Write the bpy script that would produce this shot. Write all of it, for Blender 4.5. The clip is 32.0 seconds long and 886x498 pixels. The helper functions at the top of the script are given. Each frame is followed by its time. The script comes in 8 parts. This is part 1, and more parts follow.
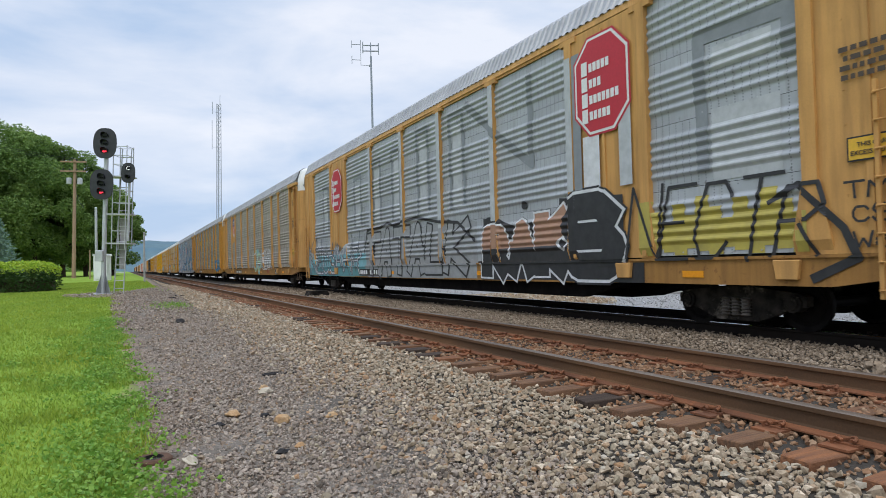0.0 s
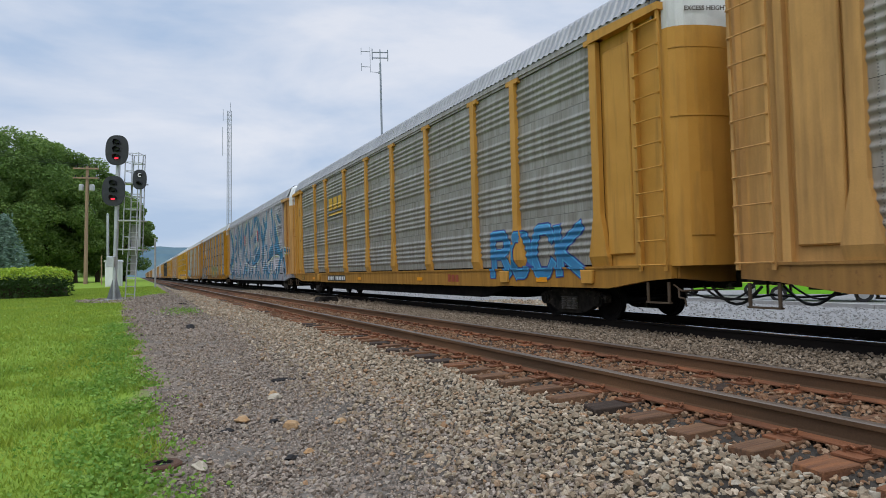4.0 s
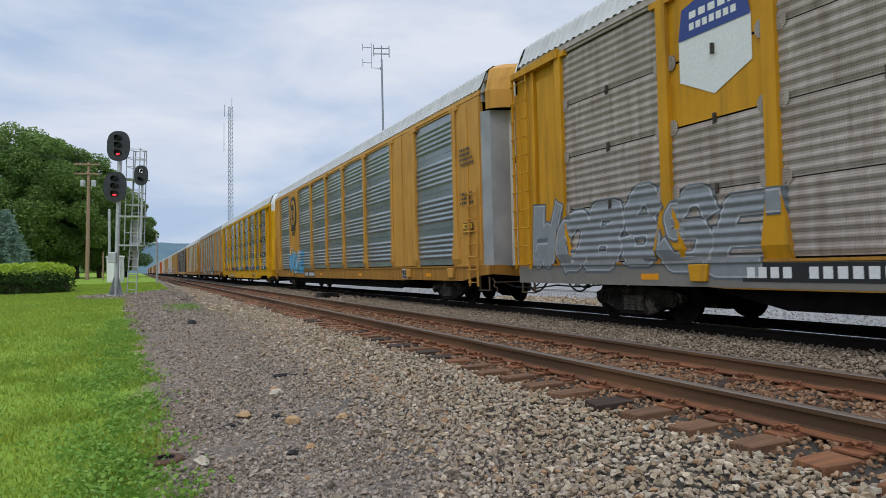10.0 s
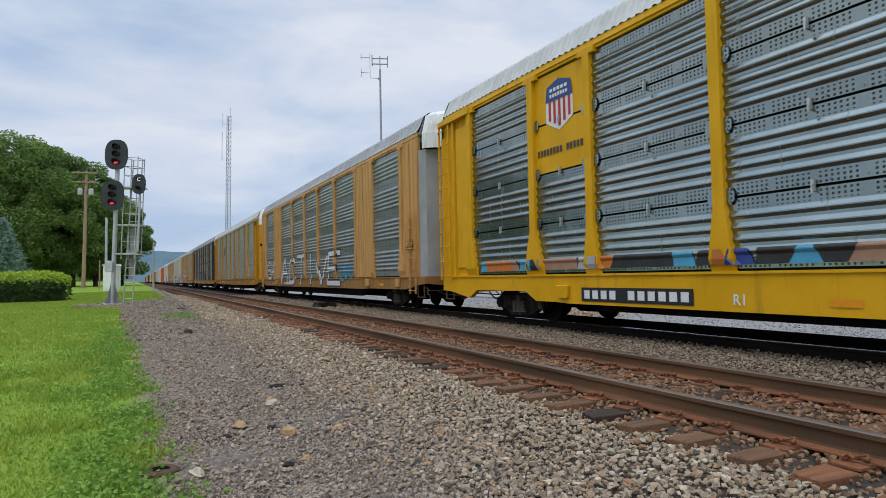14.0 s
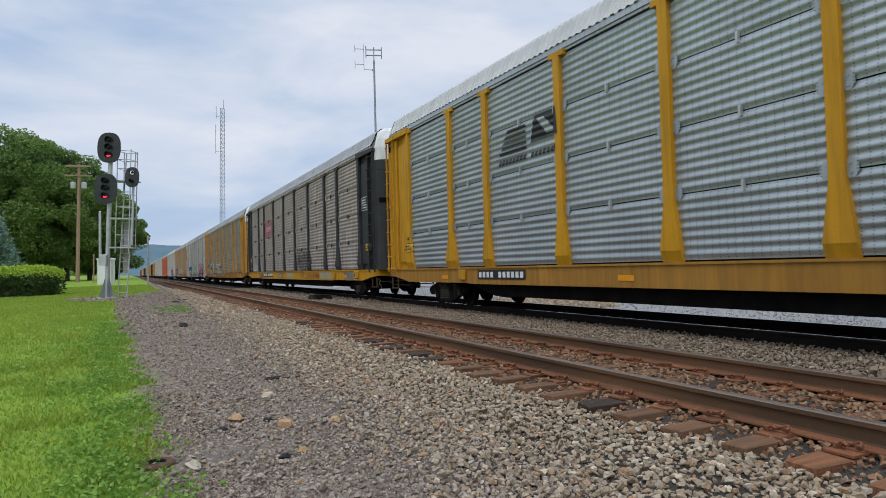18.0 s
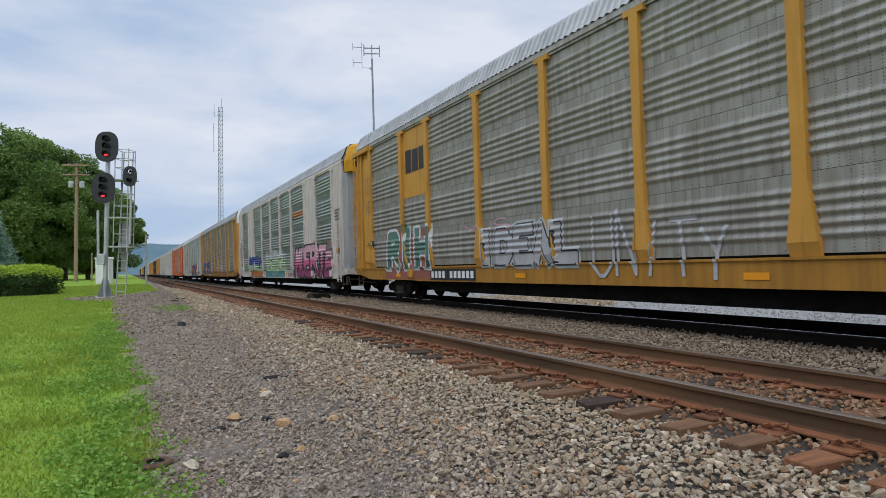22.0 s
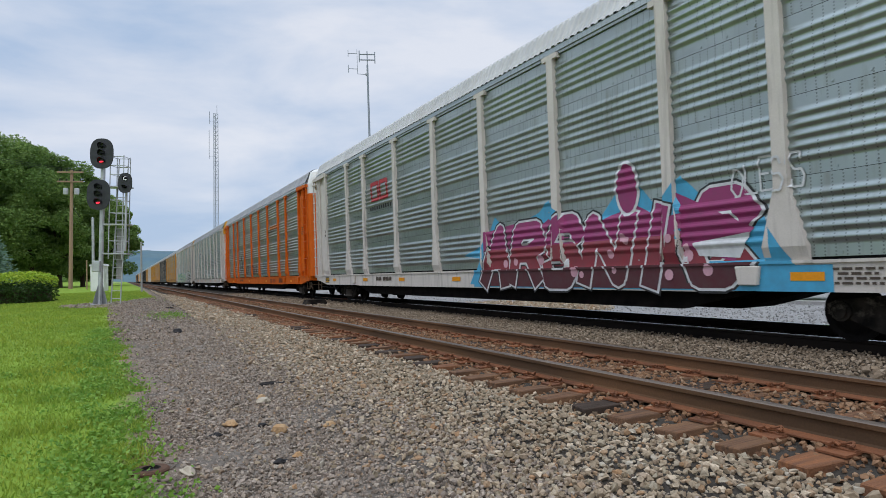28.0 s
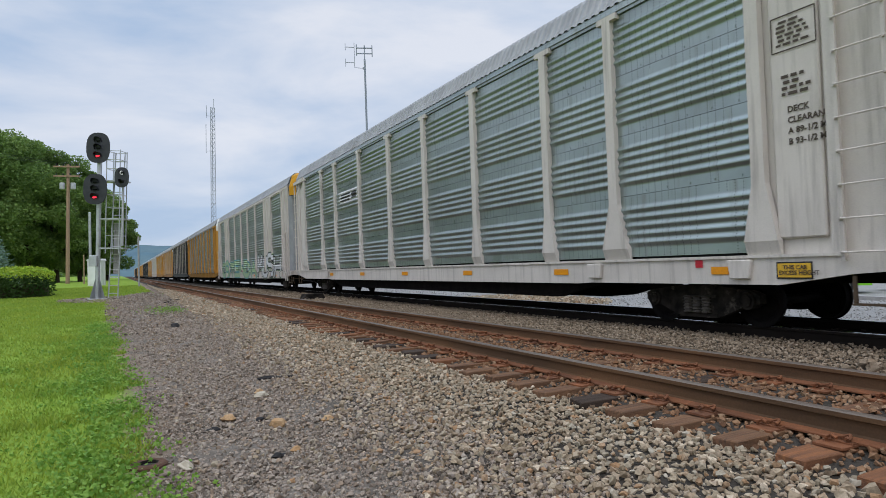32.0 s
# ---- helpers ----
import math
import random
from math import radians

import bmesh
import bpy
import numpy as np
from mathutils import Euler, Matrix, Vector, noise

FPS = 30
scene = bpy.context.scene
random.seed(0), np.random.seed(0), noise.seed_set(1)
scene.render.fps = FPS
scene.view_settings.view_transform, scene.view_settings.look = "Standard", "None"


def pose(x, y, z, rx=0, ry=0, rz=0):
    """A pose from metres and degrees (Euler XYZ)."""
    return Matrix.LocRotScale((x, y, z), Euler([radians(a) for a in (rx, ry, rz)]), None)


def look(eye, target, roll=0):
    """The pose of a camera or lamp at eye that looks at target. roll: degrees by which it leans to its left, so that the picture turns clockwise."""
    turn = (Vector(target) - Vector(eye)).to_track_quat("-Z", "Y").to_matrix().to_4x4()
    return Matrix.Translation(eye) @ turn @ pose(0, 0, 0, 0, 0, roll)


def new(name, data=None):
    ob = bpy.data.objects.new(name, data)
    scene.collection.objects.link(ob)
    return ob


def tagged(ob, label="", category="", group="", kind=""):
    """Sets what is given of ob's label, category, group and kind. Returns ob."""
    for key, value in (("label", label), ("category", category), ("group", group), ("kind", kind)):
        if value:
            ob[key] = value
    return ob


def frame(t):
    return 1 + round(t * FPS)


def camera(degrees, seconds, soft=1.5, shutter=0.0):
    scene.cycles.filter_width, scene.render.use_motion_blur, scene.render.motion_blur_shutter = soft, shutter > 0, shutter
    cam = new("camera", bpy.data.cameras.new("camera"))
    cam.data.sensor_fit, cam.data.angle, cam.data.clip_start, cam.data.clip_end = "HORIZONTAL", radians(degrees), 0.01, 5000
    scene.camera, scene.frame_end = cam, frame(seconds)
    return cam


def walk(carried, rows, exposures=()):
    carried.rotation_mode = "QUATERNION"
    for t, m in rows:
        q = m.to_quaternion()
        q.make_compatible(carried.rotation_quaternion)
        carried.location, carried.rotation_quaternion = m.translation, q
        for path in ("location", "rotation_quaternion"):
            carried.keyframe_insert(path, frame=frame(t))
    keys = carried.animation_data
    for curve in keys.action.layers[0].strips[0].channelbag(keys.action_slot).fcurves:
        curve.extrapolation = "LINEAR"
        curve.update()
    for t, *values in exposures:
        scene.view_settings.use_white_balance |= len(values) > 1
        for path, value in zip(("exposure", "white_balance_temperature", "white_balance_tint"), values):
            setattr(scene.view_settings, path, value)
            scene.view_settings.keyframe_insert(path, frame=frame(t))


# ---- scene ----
FOV = 69.91
cam = camera(FOV, 32.0, soft=0.5, shutter=0.04)
# Seconds, place, and turn of the hand-held camera beside the track.
PATH = [
    (0, 0.005, 0.005, 1.056, 91.27, 1.51, -26.46),
    (0.5, 0.008, 0.003, 1.054, 91.27, 1.60, -26.44),
    (1, 0.006, 0.005, 1.052, 91.30, 1.56, -26.34),
    (1.5, 0.005, 0.008, 1.052, 91.35, 1.45, -26.24),
    (2, 0.008, 0.005, 1.056, 91.23, 1.45, -26.17),
    (2.5, 0.011, 0.015, 1.057, 91.26, 1.31, -26.06),
    (3, 0.012, 0.016, 1.053, 91.49, 1.25, -25.87),
    (3.5, 0.009, 0.002, 1.057, 91.74, 1.38, -25.73),
    (5.5, 0.000, -0.001, 1.060, 91.92, 1.49, -25.54),
    (6, -0.000, -0.000, 1.060, 91.86, 1.43, -25.53),
    (6.5, -0.002, -0.001, 1.062, 91.81, 1.34, -25.56),
    (7, 0.001, -0.003, 1.065, 91.77, 1.59, -25.56),
    (7.5, 0.002, 0.004, 1.059, 91.72, 1.42, -25.59),
    (8, -0.002, 0.004, 1.060, 91.71, 1.45, -25.57),
    (8.5, 0.004, 0.005, 1.059, 91.64, 1.42, -25.52),
    (9, 0.003, 0.006, 1.059, 91.57, 1.43, -25.53),
    (9.5, 0.005, 0.002, 1.063, 91.51, 1.53, -25.56),
    (10, 0.002, 0.002, 1.054, 91.51, 1.39, -25.54),
    (10.5, 0.006, 0.008, 1.059, 91.44, 1.35, -25.50),
    (11, 0.000, 0.014, 1.062, 91.46, 1.01, -25.90),
    (11.5, 0.005, 0.018, 1.063, 91.78, 0.90, -25.70),
    (12, 0.004, 0.018, 1.065, 92.04, 0.92, -25.64),
    (12.5, 0.007, 0.011, 1.068, 92.26, 0.92, -25.55),
    (13, 0.001, -0.001, 1.067, 92.39, 1.04, -25.79),
    (13.5, -0.002, -0.003, 1.066, 92.42, 1.10, -25.80),
    (14, -0.000, -0.001, 1.066, 92.37, 1.17, -25.78),
    (14.5, 0.002, -0.005, 1.069, 92.17, 1.23, -25.84),
    (16.5, 0.005, 0.003, 1.061, 91.70, 1.52, -26.09),
    (17, 0.007, 0.003, 1.059, 91.70, 1.61, -26.10),
    (17.5, 0.008, 0.003, 1.057, 91.72, 1.49, -26.12),
    (18, 0.005, 0.006, 1.060, 91.63, 1.52, -26.19),
    (18.5, 0.009, 0.007, 1.059, 91.57, 1.61, -26.20),
    (19, 0.016, 0.011, 1.061, 91.47, 1.67, -26.22),
    (19.5, 0.013, 0.010, 1.060, 91.45, 1.60, -26.21),
    (20, 0.010, 0.010, 1.057, 91.48, 1.56, -26.23),
    (20.5, 0.012, 0.012, 1.056, 91.56, 1.65, -26.24),
    (21, 0.011, 0.008, 1.060, 91.52, 1.69, -26.28),
    (21.5, 0.013, 0.008, 1.060, 91.51, 1.64, -26.31),
    (22, 0.014, 0.010, 1.062, 91.47, 1.67, -26.31),
    (22.5, 0.013, 0.008, 1.065, 91.45, 1.73, -26.40),
    (23, 0.015, 0.009, 1.061, 91.47, 1.81, -26.47),
    (23.5, 0.013, 0.009, 1.058, 91.47, 1.86, -26.51),
    (24, 0.013, 0.007, 1.058, 91.38, 1.80, -26.52),
    (24.5, 0.014, 0.003, 1.062, 91.33, 1.98, -26.55),
    (25, 0.016, 0.004, 1.058, 91.37, 1.98, -26.52),
    (25.5, 0.016, 0.002, 1.059, 91.50, 2.06, -26.54),
    (27.5, 0.013, -0.006, 1.054, 92.05, 2.10, -26.62),
    (28, 0.008, -0.007, 1.059, 91.96, 1.93, -26.66),
    (28.5, 0.009, -0.010, 1.062, 91.94, 2.08, -26.67),
    (29, 0.009, -0.008, 1.060, 91.90, 2.11, -26.76),
    (29.5, 0.012, -0.004, 1.062, 91.83, 1.97, -26.80),
    (30, 0.011, 0.003, 1.063, 91.65, 1.80, -26.83),
    (30.5, 0.017, 0.001, 1.061, 91.61, 1.98, -26.80),
    (31, 0.017, -0.000, 1.061, 91.54, 1.95, -26.87),
    (31.5, 0.017, 0.000, 1.060, 91.52, 2.03, -26.85),
    (32, 0.012, 0.001, 1.057, 91.43, 2.02, -26.86),
]
walk(cam, [(r[0], pose(*r[1:])) for r in PATH], [(0, .24), (1, .12), (2, .04), (32, .04)])

# ---- light ----
world = bpy.data.worlds.new("overcast_sky")
scene.world = world
world.use_nodes = True
wn, wl = world.node_tree.nodes, world.node_tree.links
wn.clear()
SUN_UP, SUN_TURN = radians(52), radians(220)
sky = wn.new("ShaderNodeTexSky")
sky.sky_type, sky.sun_disc = "NISHITA", False
sky.sun_elevation, sky.sun_rotation = SUN_UP, SUN_TURN
skyc = wn.new("ShaderNodeTexCoord")
skym = wn.new("ShaderNodeMapping")
skym.inputs["Scale"].default_value = (1.0, 1.0, 3.2)
cloud = wn.new("ShaderNodeTexNoise")
cloud.inputs["Scale"].default_value = 2.6
cloud.inputs["Detail"].default_value = 7.0
cloud.inputs["Roughness"].default_value = 0.52
cloud.inputs["Distortion"].default_value = 0.25
ramp = wn.new("ShaderNodeValToRGB")
ramp.color_ramp.elements[0].position, ramp.color_ramp.elements[0].color = 0.36, (0.45, 0.58, 0.79, 1)
ramp.color_ramp.elements[1].position, ramp.color_ramp.elements[1].color = 0.62, (0.79, 0.83, 0.925, 1)
skys = wn.new("ShaderNodeVectorMath")
skys.operation = "SCALE"
skys.inputs["Scale"].default_value = 0.06
mixs = wn.new("ShaderNodeMixRGB")
mixs.inputs[0].default_value = 0.88
back = wn.new("ShaderNodeBackground")
back.inputs["Strength"].default_value = 1.0
wout = wn.new("ShaderNodeOutputWorld")
wl.new(skyc.outputs["Generated"], skym.inputs["Vector"])
wl.new(skym.outputs["Vector"], cloud.inputs["Vector"])
wl.new(cloud.outputs["Fac"], ramp.inputs["Fac"])
wl.new(sky.outputs["Color"], skys.inputs[0])
wl.new(skys.outputs[0], mixs.inputs[1])
wl.new(ramp.outputs["Color"], mixs.inputs[2])
wl.new(mixs.outputs[0], back.inputs["Color"])
# an overcast sky is brightest overhead
skyz = wn.new("ShaderNodeSeparateXYZ")
up = wn.new("ShaderNodeMapRange")
up.interpolation_type = "SMOOTHSTEP"
for k, val in ((1, 0.42), (2, 0.95), (3, 1.0), (4, 2.4)):
    up.inputs[k].default_value = val
wl.new(skyc.outputs["Generated"], skyz.inputs[0])
wl.new(skyz.outputs["Z"], up.inputs[0])
wl.new(up.outputs[0], back.inputs["Strength"])
wl.new(back.outputs[0], wout.inputs["Surface"])

sun = new("sun", bpy.data.lights.new("sun", "SUN"))
sun.data.energy, sun.data.angle, sun.data.color = 0.7, radians(30), (1.0, 0.96, 0.9)
sun.matrix_world = look((40 * math.sin(SUN_TURN), 40 * math.cos(SUN_TURN), 40 * math.tan(SUN_UP)), (0, 0, 0))

# ---- materials ----
def wire(m):
    m.use_nodes = True
    t = m.node_tree
    return t.nodes, t.links, t.nodes["Principled BSDF"]


def coords(n, l, shift=True):
    """Object coordinates, moved by each object's own random number."""
    tc = n.new("ShaderNodeTexCoord")
    if not shift:
        return tc.outputs["Object"]
    info = n.new("ShaderNodeObjectInfo")
    mul = n.new("ShaderNodeMath")
    mul.operation = "MULTIPLY"
    mul.inputs[1].default_value = 37.0
    l.new(info.outputs["Random"], mul.inputs[0])
    add = n.new("ShaderNodeVectorMath")
    l.new(tc.outputs["Object"], add.inputs[0])
    l.new(mul.outputs[0], add.inputs[1])
    return add.outputs[0]


def noise_of(n, l, vec, scale, detail=5.0, rough=0.55, stretch=None):
    if stretch:
        mp = n.new("ShaderNodeMapping")
        mp.inputs["Scale"].default_value = stretch
        l.new(vec, mp.inputs["Vector"])
        vec = mp.outputs["Vector"]
    t = n.new("ShaderNodeTexNoise")
    t.inputs["Scale"].default_value, t.inputs["Detail"].default_value = scale, detail
    t.inputs["Roughness"].default_value = rough
    l.new(vec, t.inputs["Vector"])
    return t.outputs["Fac"]


def ramp_of(n, l, fac, lo, hi, c0=(0, 0, 0), c1=(1, 1, 1)):
    r = n.new("ShaderNodeValToRGB")
    e = r.color_ramp.elements
    e[0].position, e[1].position = lo, hi
    e[0].color, e[1].color = (*c0, 1), (*c1, 1)
    l.new(fac, r.inputs["Fac"])
    return r.outputs["Color"]


def mix_of(n, l, fac, a, b, mode="MIX"):
    m = n.new("ShaderNodeMixRGB")
    m.blend_type = mode
    for k, v in ((0, fac), (1, a), (2, b)):
        if isinstance(v, (int, float)):
            m.inputs[k].default_value = v
        elif isinstance(v, tuple):
            m.inputs[k].default_value = (*v, 1)
        else:
            l.new(v, m.inputs[k])
    return m.outputs[0]


def calc(n, l, op, a, b=0.0):
    m = n.new("ShaderNodeMath")
    m.operation = op
    for k, v in ((0, a), (1, b)):
        if isinstance(v, (int, float)):
            m.inputs[k].default_value = v
        else:
            l.new(v, m.inputs[k])
    return m.outputs[0]


def relief(n, l, b, height, strength, distance=0.01):
    bp = n.new("ShaderNodeBump")
    bp.inputs["Strength"].default_value, bp.inputs["Distance"].default_value = strength, distance
    l.new(height, bp.inputs["Height"])
    l.new(bp.outputs[0], b.inputs["Normal"])


def surface(name, c0, c1, scale=6.0, rough=0.7, metal=0.0, bump=0.3, stretch=None, c2=None, fine=60.0, spread=(0.35, 0.65)):
    """Two tones in large patches, a fine grain over them, and stains of a third colour."""
    m = bpy.data.materials.new(name)
    n, l, b = wire(m)
    v = coords(n, l)
    col = mix_of(n, l, ramp_of(n, l, noise_of(n, l, v, scale, stretch=stretch), *spread), c0, c1)
    grain = noise_of(n, l, v, fine, 3.0)
    col = mix_of(n, l, 0.35, col, ramp_of(n, l, grain, 0.3, 0.7, (0.35,) * 3, (1.0,) * 3), "MULTIPLY")
    if c2:
        col = mix_of(n, l, ramp_of(n, l, noise_of(n, l, v, scale * 0.45, 6.0, 0.7), 0.55, 0.72), col, c2)
    l.new(col, b.inputs["Base Color"])
    b.inputs["Metallic"].default_value = metal
    l.new(ramp_of(n, l, grain, 0.2, 0.8, (rough * 0.8,) * 3, (min(1, rough * 1.15),) * 3), b.inputs["Roughness"])
    if rough > 0.7:
        b.inputs["Specular IOR Level"].default_value = 0.15
    relief(n, l, b, grain, bump)
    return m


def car_paint(name, c, dirt=0.35, dark=(0.075, 0.055, 0.04), rough=0.5, rust=0.0):
    """Sun-bleached freight car paint: grime in streaks from the top, brake dust, rust blooms."""
    m = bpy.data.materials.new(name)
    n, l, b = wire(m)
    v = coords(n, l)
    pale = tuple(min(1.0, x * 1.12 + 0.006) for x in c)
    col = mix_of(n, l, ramp_of(n, l, noise_of(n, l, v, 1.3, 4.0), 0.35, 0.65), c, pale)
    streak = ramp_of(n, l, noise_of(n, l, v, 2.2, 6.0, 0.6, (1.0, 3.0, 0.22)), 0.62 - dirt * 0.4, 0.86)
    col = mix_of(n, l, streak, col, tuple(x * 0.42 + d * 0.6 for x, d in zip(c, dark)))
    spot = ramp_of(n, l, noise_of(n, l, v, 9.0, 8.0, 0.7), 0.72 - rust * 0.25, 0.8 - rust * 0.2)
    col = mix_of(n, l, calc(n, l, "MULTIPLY", spot, 0.25 + rust), col, (0.16, 0.07, 0.03))
    fine = noise_of(n, l, v, 70.0, 2.0)
    col = mix_of(n, l, 0.16, col, ramp_of(n, l, fine, 0.3, 0.7, (0.4,) * 3, (1,) * 3), "MULTIPLY")
    l.new(col, b.inputs["Base Color"])
    l.new(ramp_of(n, l, streak, 0, 1, (rough,) * 3, (min(1, rough + 0.3),) * 3), b.inputs["Roughness"])
    b.inputs["Specular IOR Level"].default_value = 0.18
    relief(n, l, b, noise_of(n, l, v, 1.6, 3.0), 0.25, 0.02)
    return m


def galvanised(name, c, grime, amount=0.5, metal=0.55, rough=0.42, hole=0.3, rows=False):
    """Perforated corrugated steel: zinc grey, columns of punched holes, grime settling in bands and streaks."""
    m = bpy.data.materials.new(name)
    n, l, b = wire(m)
    v = coords(n, l)
    raw = coords(n, l, False)
    cloudy = noise_of(n, l, v, 0.8, 5.0, 0.6)
    col = mix_of(n, l, ramp_of(n, l, cloudy, 0.35, 0.65), tuple(x * 0.82 for x in c), c)
    streak = ramp_of(n, l, noise_of(n, l, v, 2.5, 7.0, 0.65, (1.0, 2.6, 0.3)), 0.66 - amount * 0.5, 0.88 - amount * 0.15)
    col = mix_of(n, l, streak, col, grime)
    sep = n.new("ShaderNodeSeparateXYZ")
    l.new(raw, sep.inputs[0])
    py, pz, ry, rz = {False: (0.135, 0.042, 0.06, 0.24), True: (0.034, 0.036, 0.2, 0.2), "seam": (0.075, 0.062, 0.2, 0.24)}[rows]
    cy = calc(n, l, "ABSOLUTE", calc(n, l, "SUBTRACT", calc(n, l, "FRACT", calc(n, l, "MULTIPLY", sep.outputs["Y"], 1 / py)), 0.5))
    cz = calc(n, l, "ABSOLUTE", calc(n, l, "SUBTRACT", calc(n, l, "FRACT", calc(n, l, "MULTIPLY", sep.outputs["Z"], 1 / pz)), 0.5))
    hit = calc(n, l, "MULTIPLY", calc(n, l, "LESS_THAN", cy, ry), calc(n, l, "LESS_THAN", cz, rz))
    if rows == "seam":
        # punched only in the flat strips at the panel's foot and head, in groups
        mid = calc(n, l, "ABSOLUTE", calc(n, l, "SUBTRACT", sep.outputs["Z"], 0.5))
        group = calc(n, l, "GREATER_THAN", calc(n, l, "FRACT", calc(n, l, "MULTIPLY", sep.outputs["Y"], 1.6)), 0.16)
        hit = calc(n, l, "MULTIPLY", hit, calc(n, l, "MULTIPLY", group, calc(n, l, "GREATER_THAN", mid, 0.34)))
    some = calc(n, l, "GREATER_THAN", noise_of(n, l, v, 1.7, 1.0, 0.5, (1, 1, 0.35)), hole + 0.12)
    hit = calc(n, l, "MULTIPLY", hit, some)
    col = mix_of(n, l, calc(n, l, "MULTIPLY", hit, {False: 0.6, True: 0.6, "seam": 0.95}[rows]), col, (0.012, 0.012, 0.012))
    b.inputs["Specular IOR Level"].default_value = 0.2
    l.new(col, b.inputs["Base Color"])
    keep = calc(n, l, "MULTIPLY", calc(n, l, "SUBTRACT", 1.0, streak), metal)
    l.new(calc(n, l, "MULTIPLY", keep, calc(n, l, "SUBTRACT", 1.0, hit)), b.inputs["Metallic"])
    l.new(ramp_of(n, l, streak, 0, 1, (rough,) * 3, (0.85,) * 3), b.inputs["Roughness"])
    relief(n, l, b, noise_of(n, l, v, 2.3, 3.0), 0.3, 0.02)
    return m


def plain(name, c, rough=0.6, metal=0.0):
    m = bpy.data.materials.new(name)
    n, l, b = wire(m)
    v = coords(n, l)
    g = noise_of(n, l, v, 25.0, 4.0)
    l.new(mix_of(n, l, 0.3, c, ramp_of(n, l, g, 0.3, 0.7, (0.5,) * 3, (1,) * 3), "MULTIPLY"), b.inputs["Base Color"])
    b.inputs["Roughness"].default_value, b.inputs["Metallic"].default_value = rough, metal
    return m


def leafage(name, c0, c1, c2, scale=0.5):
    """Foliage: tones change leaf by leaf and clump by clump, and light comes through."""
    m = bpy.data.materials.new(name)
    n, l, b = wire(m)
    geo = n.new("ShaderNodeNewGeometry")
    v = coords(n, l, False)
    col = mix_of(n, l, ramp_of(n, l, noise_of(n, l, v, scale, 4.0), 0.35, 0.65), c0, c1)
    col = mix_of(n, l, ramp_of(n, l, geo.outputs["Random Per Island"], 0.35, 1.0), col, c2)
    l.new(col, b.inputs["Base Color"])
    b.inputs["Roughness"].default_value = 0.55
    b.inputs["Specular IOR Level"].default_value = 0.25
    b.inputs["Subsurface Weight"].default_value = 0.0
    tr = n.new("ShaderNodeBsdfTranslucent")
    l.new(col, tr.inputs["Color"])
    mx = n.new("ShaderNodeMixShader")
    mx.inputs[0].default_value = 0.3
    out = n["Material Output"]
    l.new(b.outputs[0], mx.inputs[1])
    l.new(tr.outputs[0], mx.inputs[2])
    l.new(mx.outputs[0], out.inputs["Surface"])
    return m


def stone_mix(name, tones, scale=0.5, rough=0.9):
    """Loose stones, each of its own tone."""
    m = bpy.data.materials.new(name)
    n, l, b = wire(m)
    geo = n.new("ShaderNodeNewGeometry")
    v = coords(n, l, False)
    r = n.new("ShaderNodeValToRGB")
    r.color_ramp.interpolation = "LINEAR"
    e = r.color_ramp.elements
    while len(e) < len(tones):
        e.new(0.5)
    for k, c in enumerate(tones):
        e[k].position, e[k].color = k / (len(tones) - 1), (*c, 1)
    l.new(geo.outputs["Random Per Island"], r.inputs["Fac"])
    g = noise_of(n, l, v, 45.0, 5.0, 0.65)
    col = mix_of(n, l, 0.55, r.outputs["Color"], ramp_of(n, l, g, 0.3, 0.75, (0.3,) * 3, (1,) * 3), "MULTIPLY")
    l.new(col, b.inputs["Base Color"])
    b.inputs["Roughness"].default_value = rough
    b.inputs["Specular IOR Level"].default_value = 0.12
    relief(n, l, b, g, 0.6, 0.01)
    return m


def track_rust(name):
    m = surface(name, (0.26, 0.105, 0.05), (0.14, 0.065, 0.038), 5.0, 0.88, 0.0, 0.5, (1, 0.3, 1), (0.35, 0.13, 0.055))
    return m


M_RUST = track_rust("rusty_steel")
M_RAIL = surface("rail_side", (0.19, 0.1, 0.05), (0.105, 0.062, 0.036), 3.0, 0.85, 0.0, 0.25, (1, 0.15, 1))
M_HEAD = surface("worn_rail_head", (0.2, 0.155, 0.12), (0.14, 0.105, 0.08), 4.0, 0.5, 0.45, 0.1, (1, 0.1, 1))
M_BRIGHT = surface("polished_rail_head", (0.62, 0.62, 0.62), (0.5, 0.5, 0.5), 4.0, 0.22, 0.95, 0.05, (1, 0.1, 1))
M_TIE = surface("creosoted_tie_wood", (0.23, 0.125, 0.068), (0.12, 0.07, 0.045), 7.0, 0.92, 0.0, 0.8, (0.3, 4, 2), (0.2, 0.09, 0.05))
M_TIERUST = surface("rust_stained_tie_wood", (0.3, 0.13, 0.06), (0.17, 0.085, 0.05), 6.0, 0.92, 0.0, 0.8, (0.3, 4, 2), (0.11, 0.06, 0.045))
M_TIEDARK = surface("tarred_tie_wood", (0.05, 0.036, 0.028), (0.085, 0.06, 0.045), 6.0, 0.85, 0.0, 0.8, (0.3, 4, 2))
M_BALLAST = stone_mix("limestone_ballast", [(0.265, 0.199, 0.131), (0.489, 0.384, 0.264), (0.33, 0.254, 0.168), (0.425, 0.343, 0.238), (0.702, 0.568, 0.414), (0.288, 0.209, 0.141), (0.447, 0.358, 0.25), (0.425, 0.254, 0.136), (0.478, 0.399, 0.295), (0.362, 0.299, 0.205), (0.532, 0.469, 0.372)])
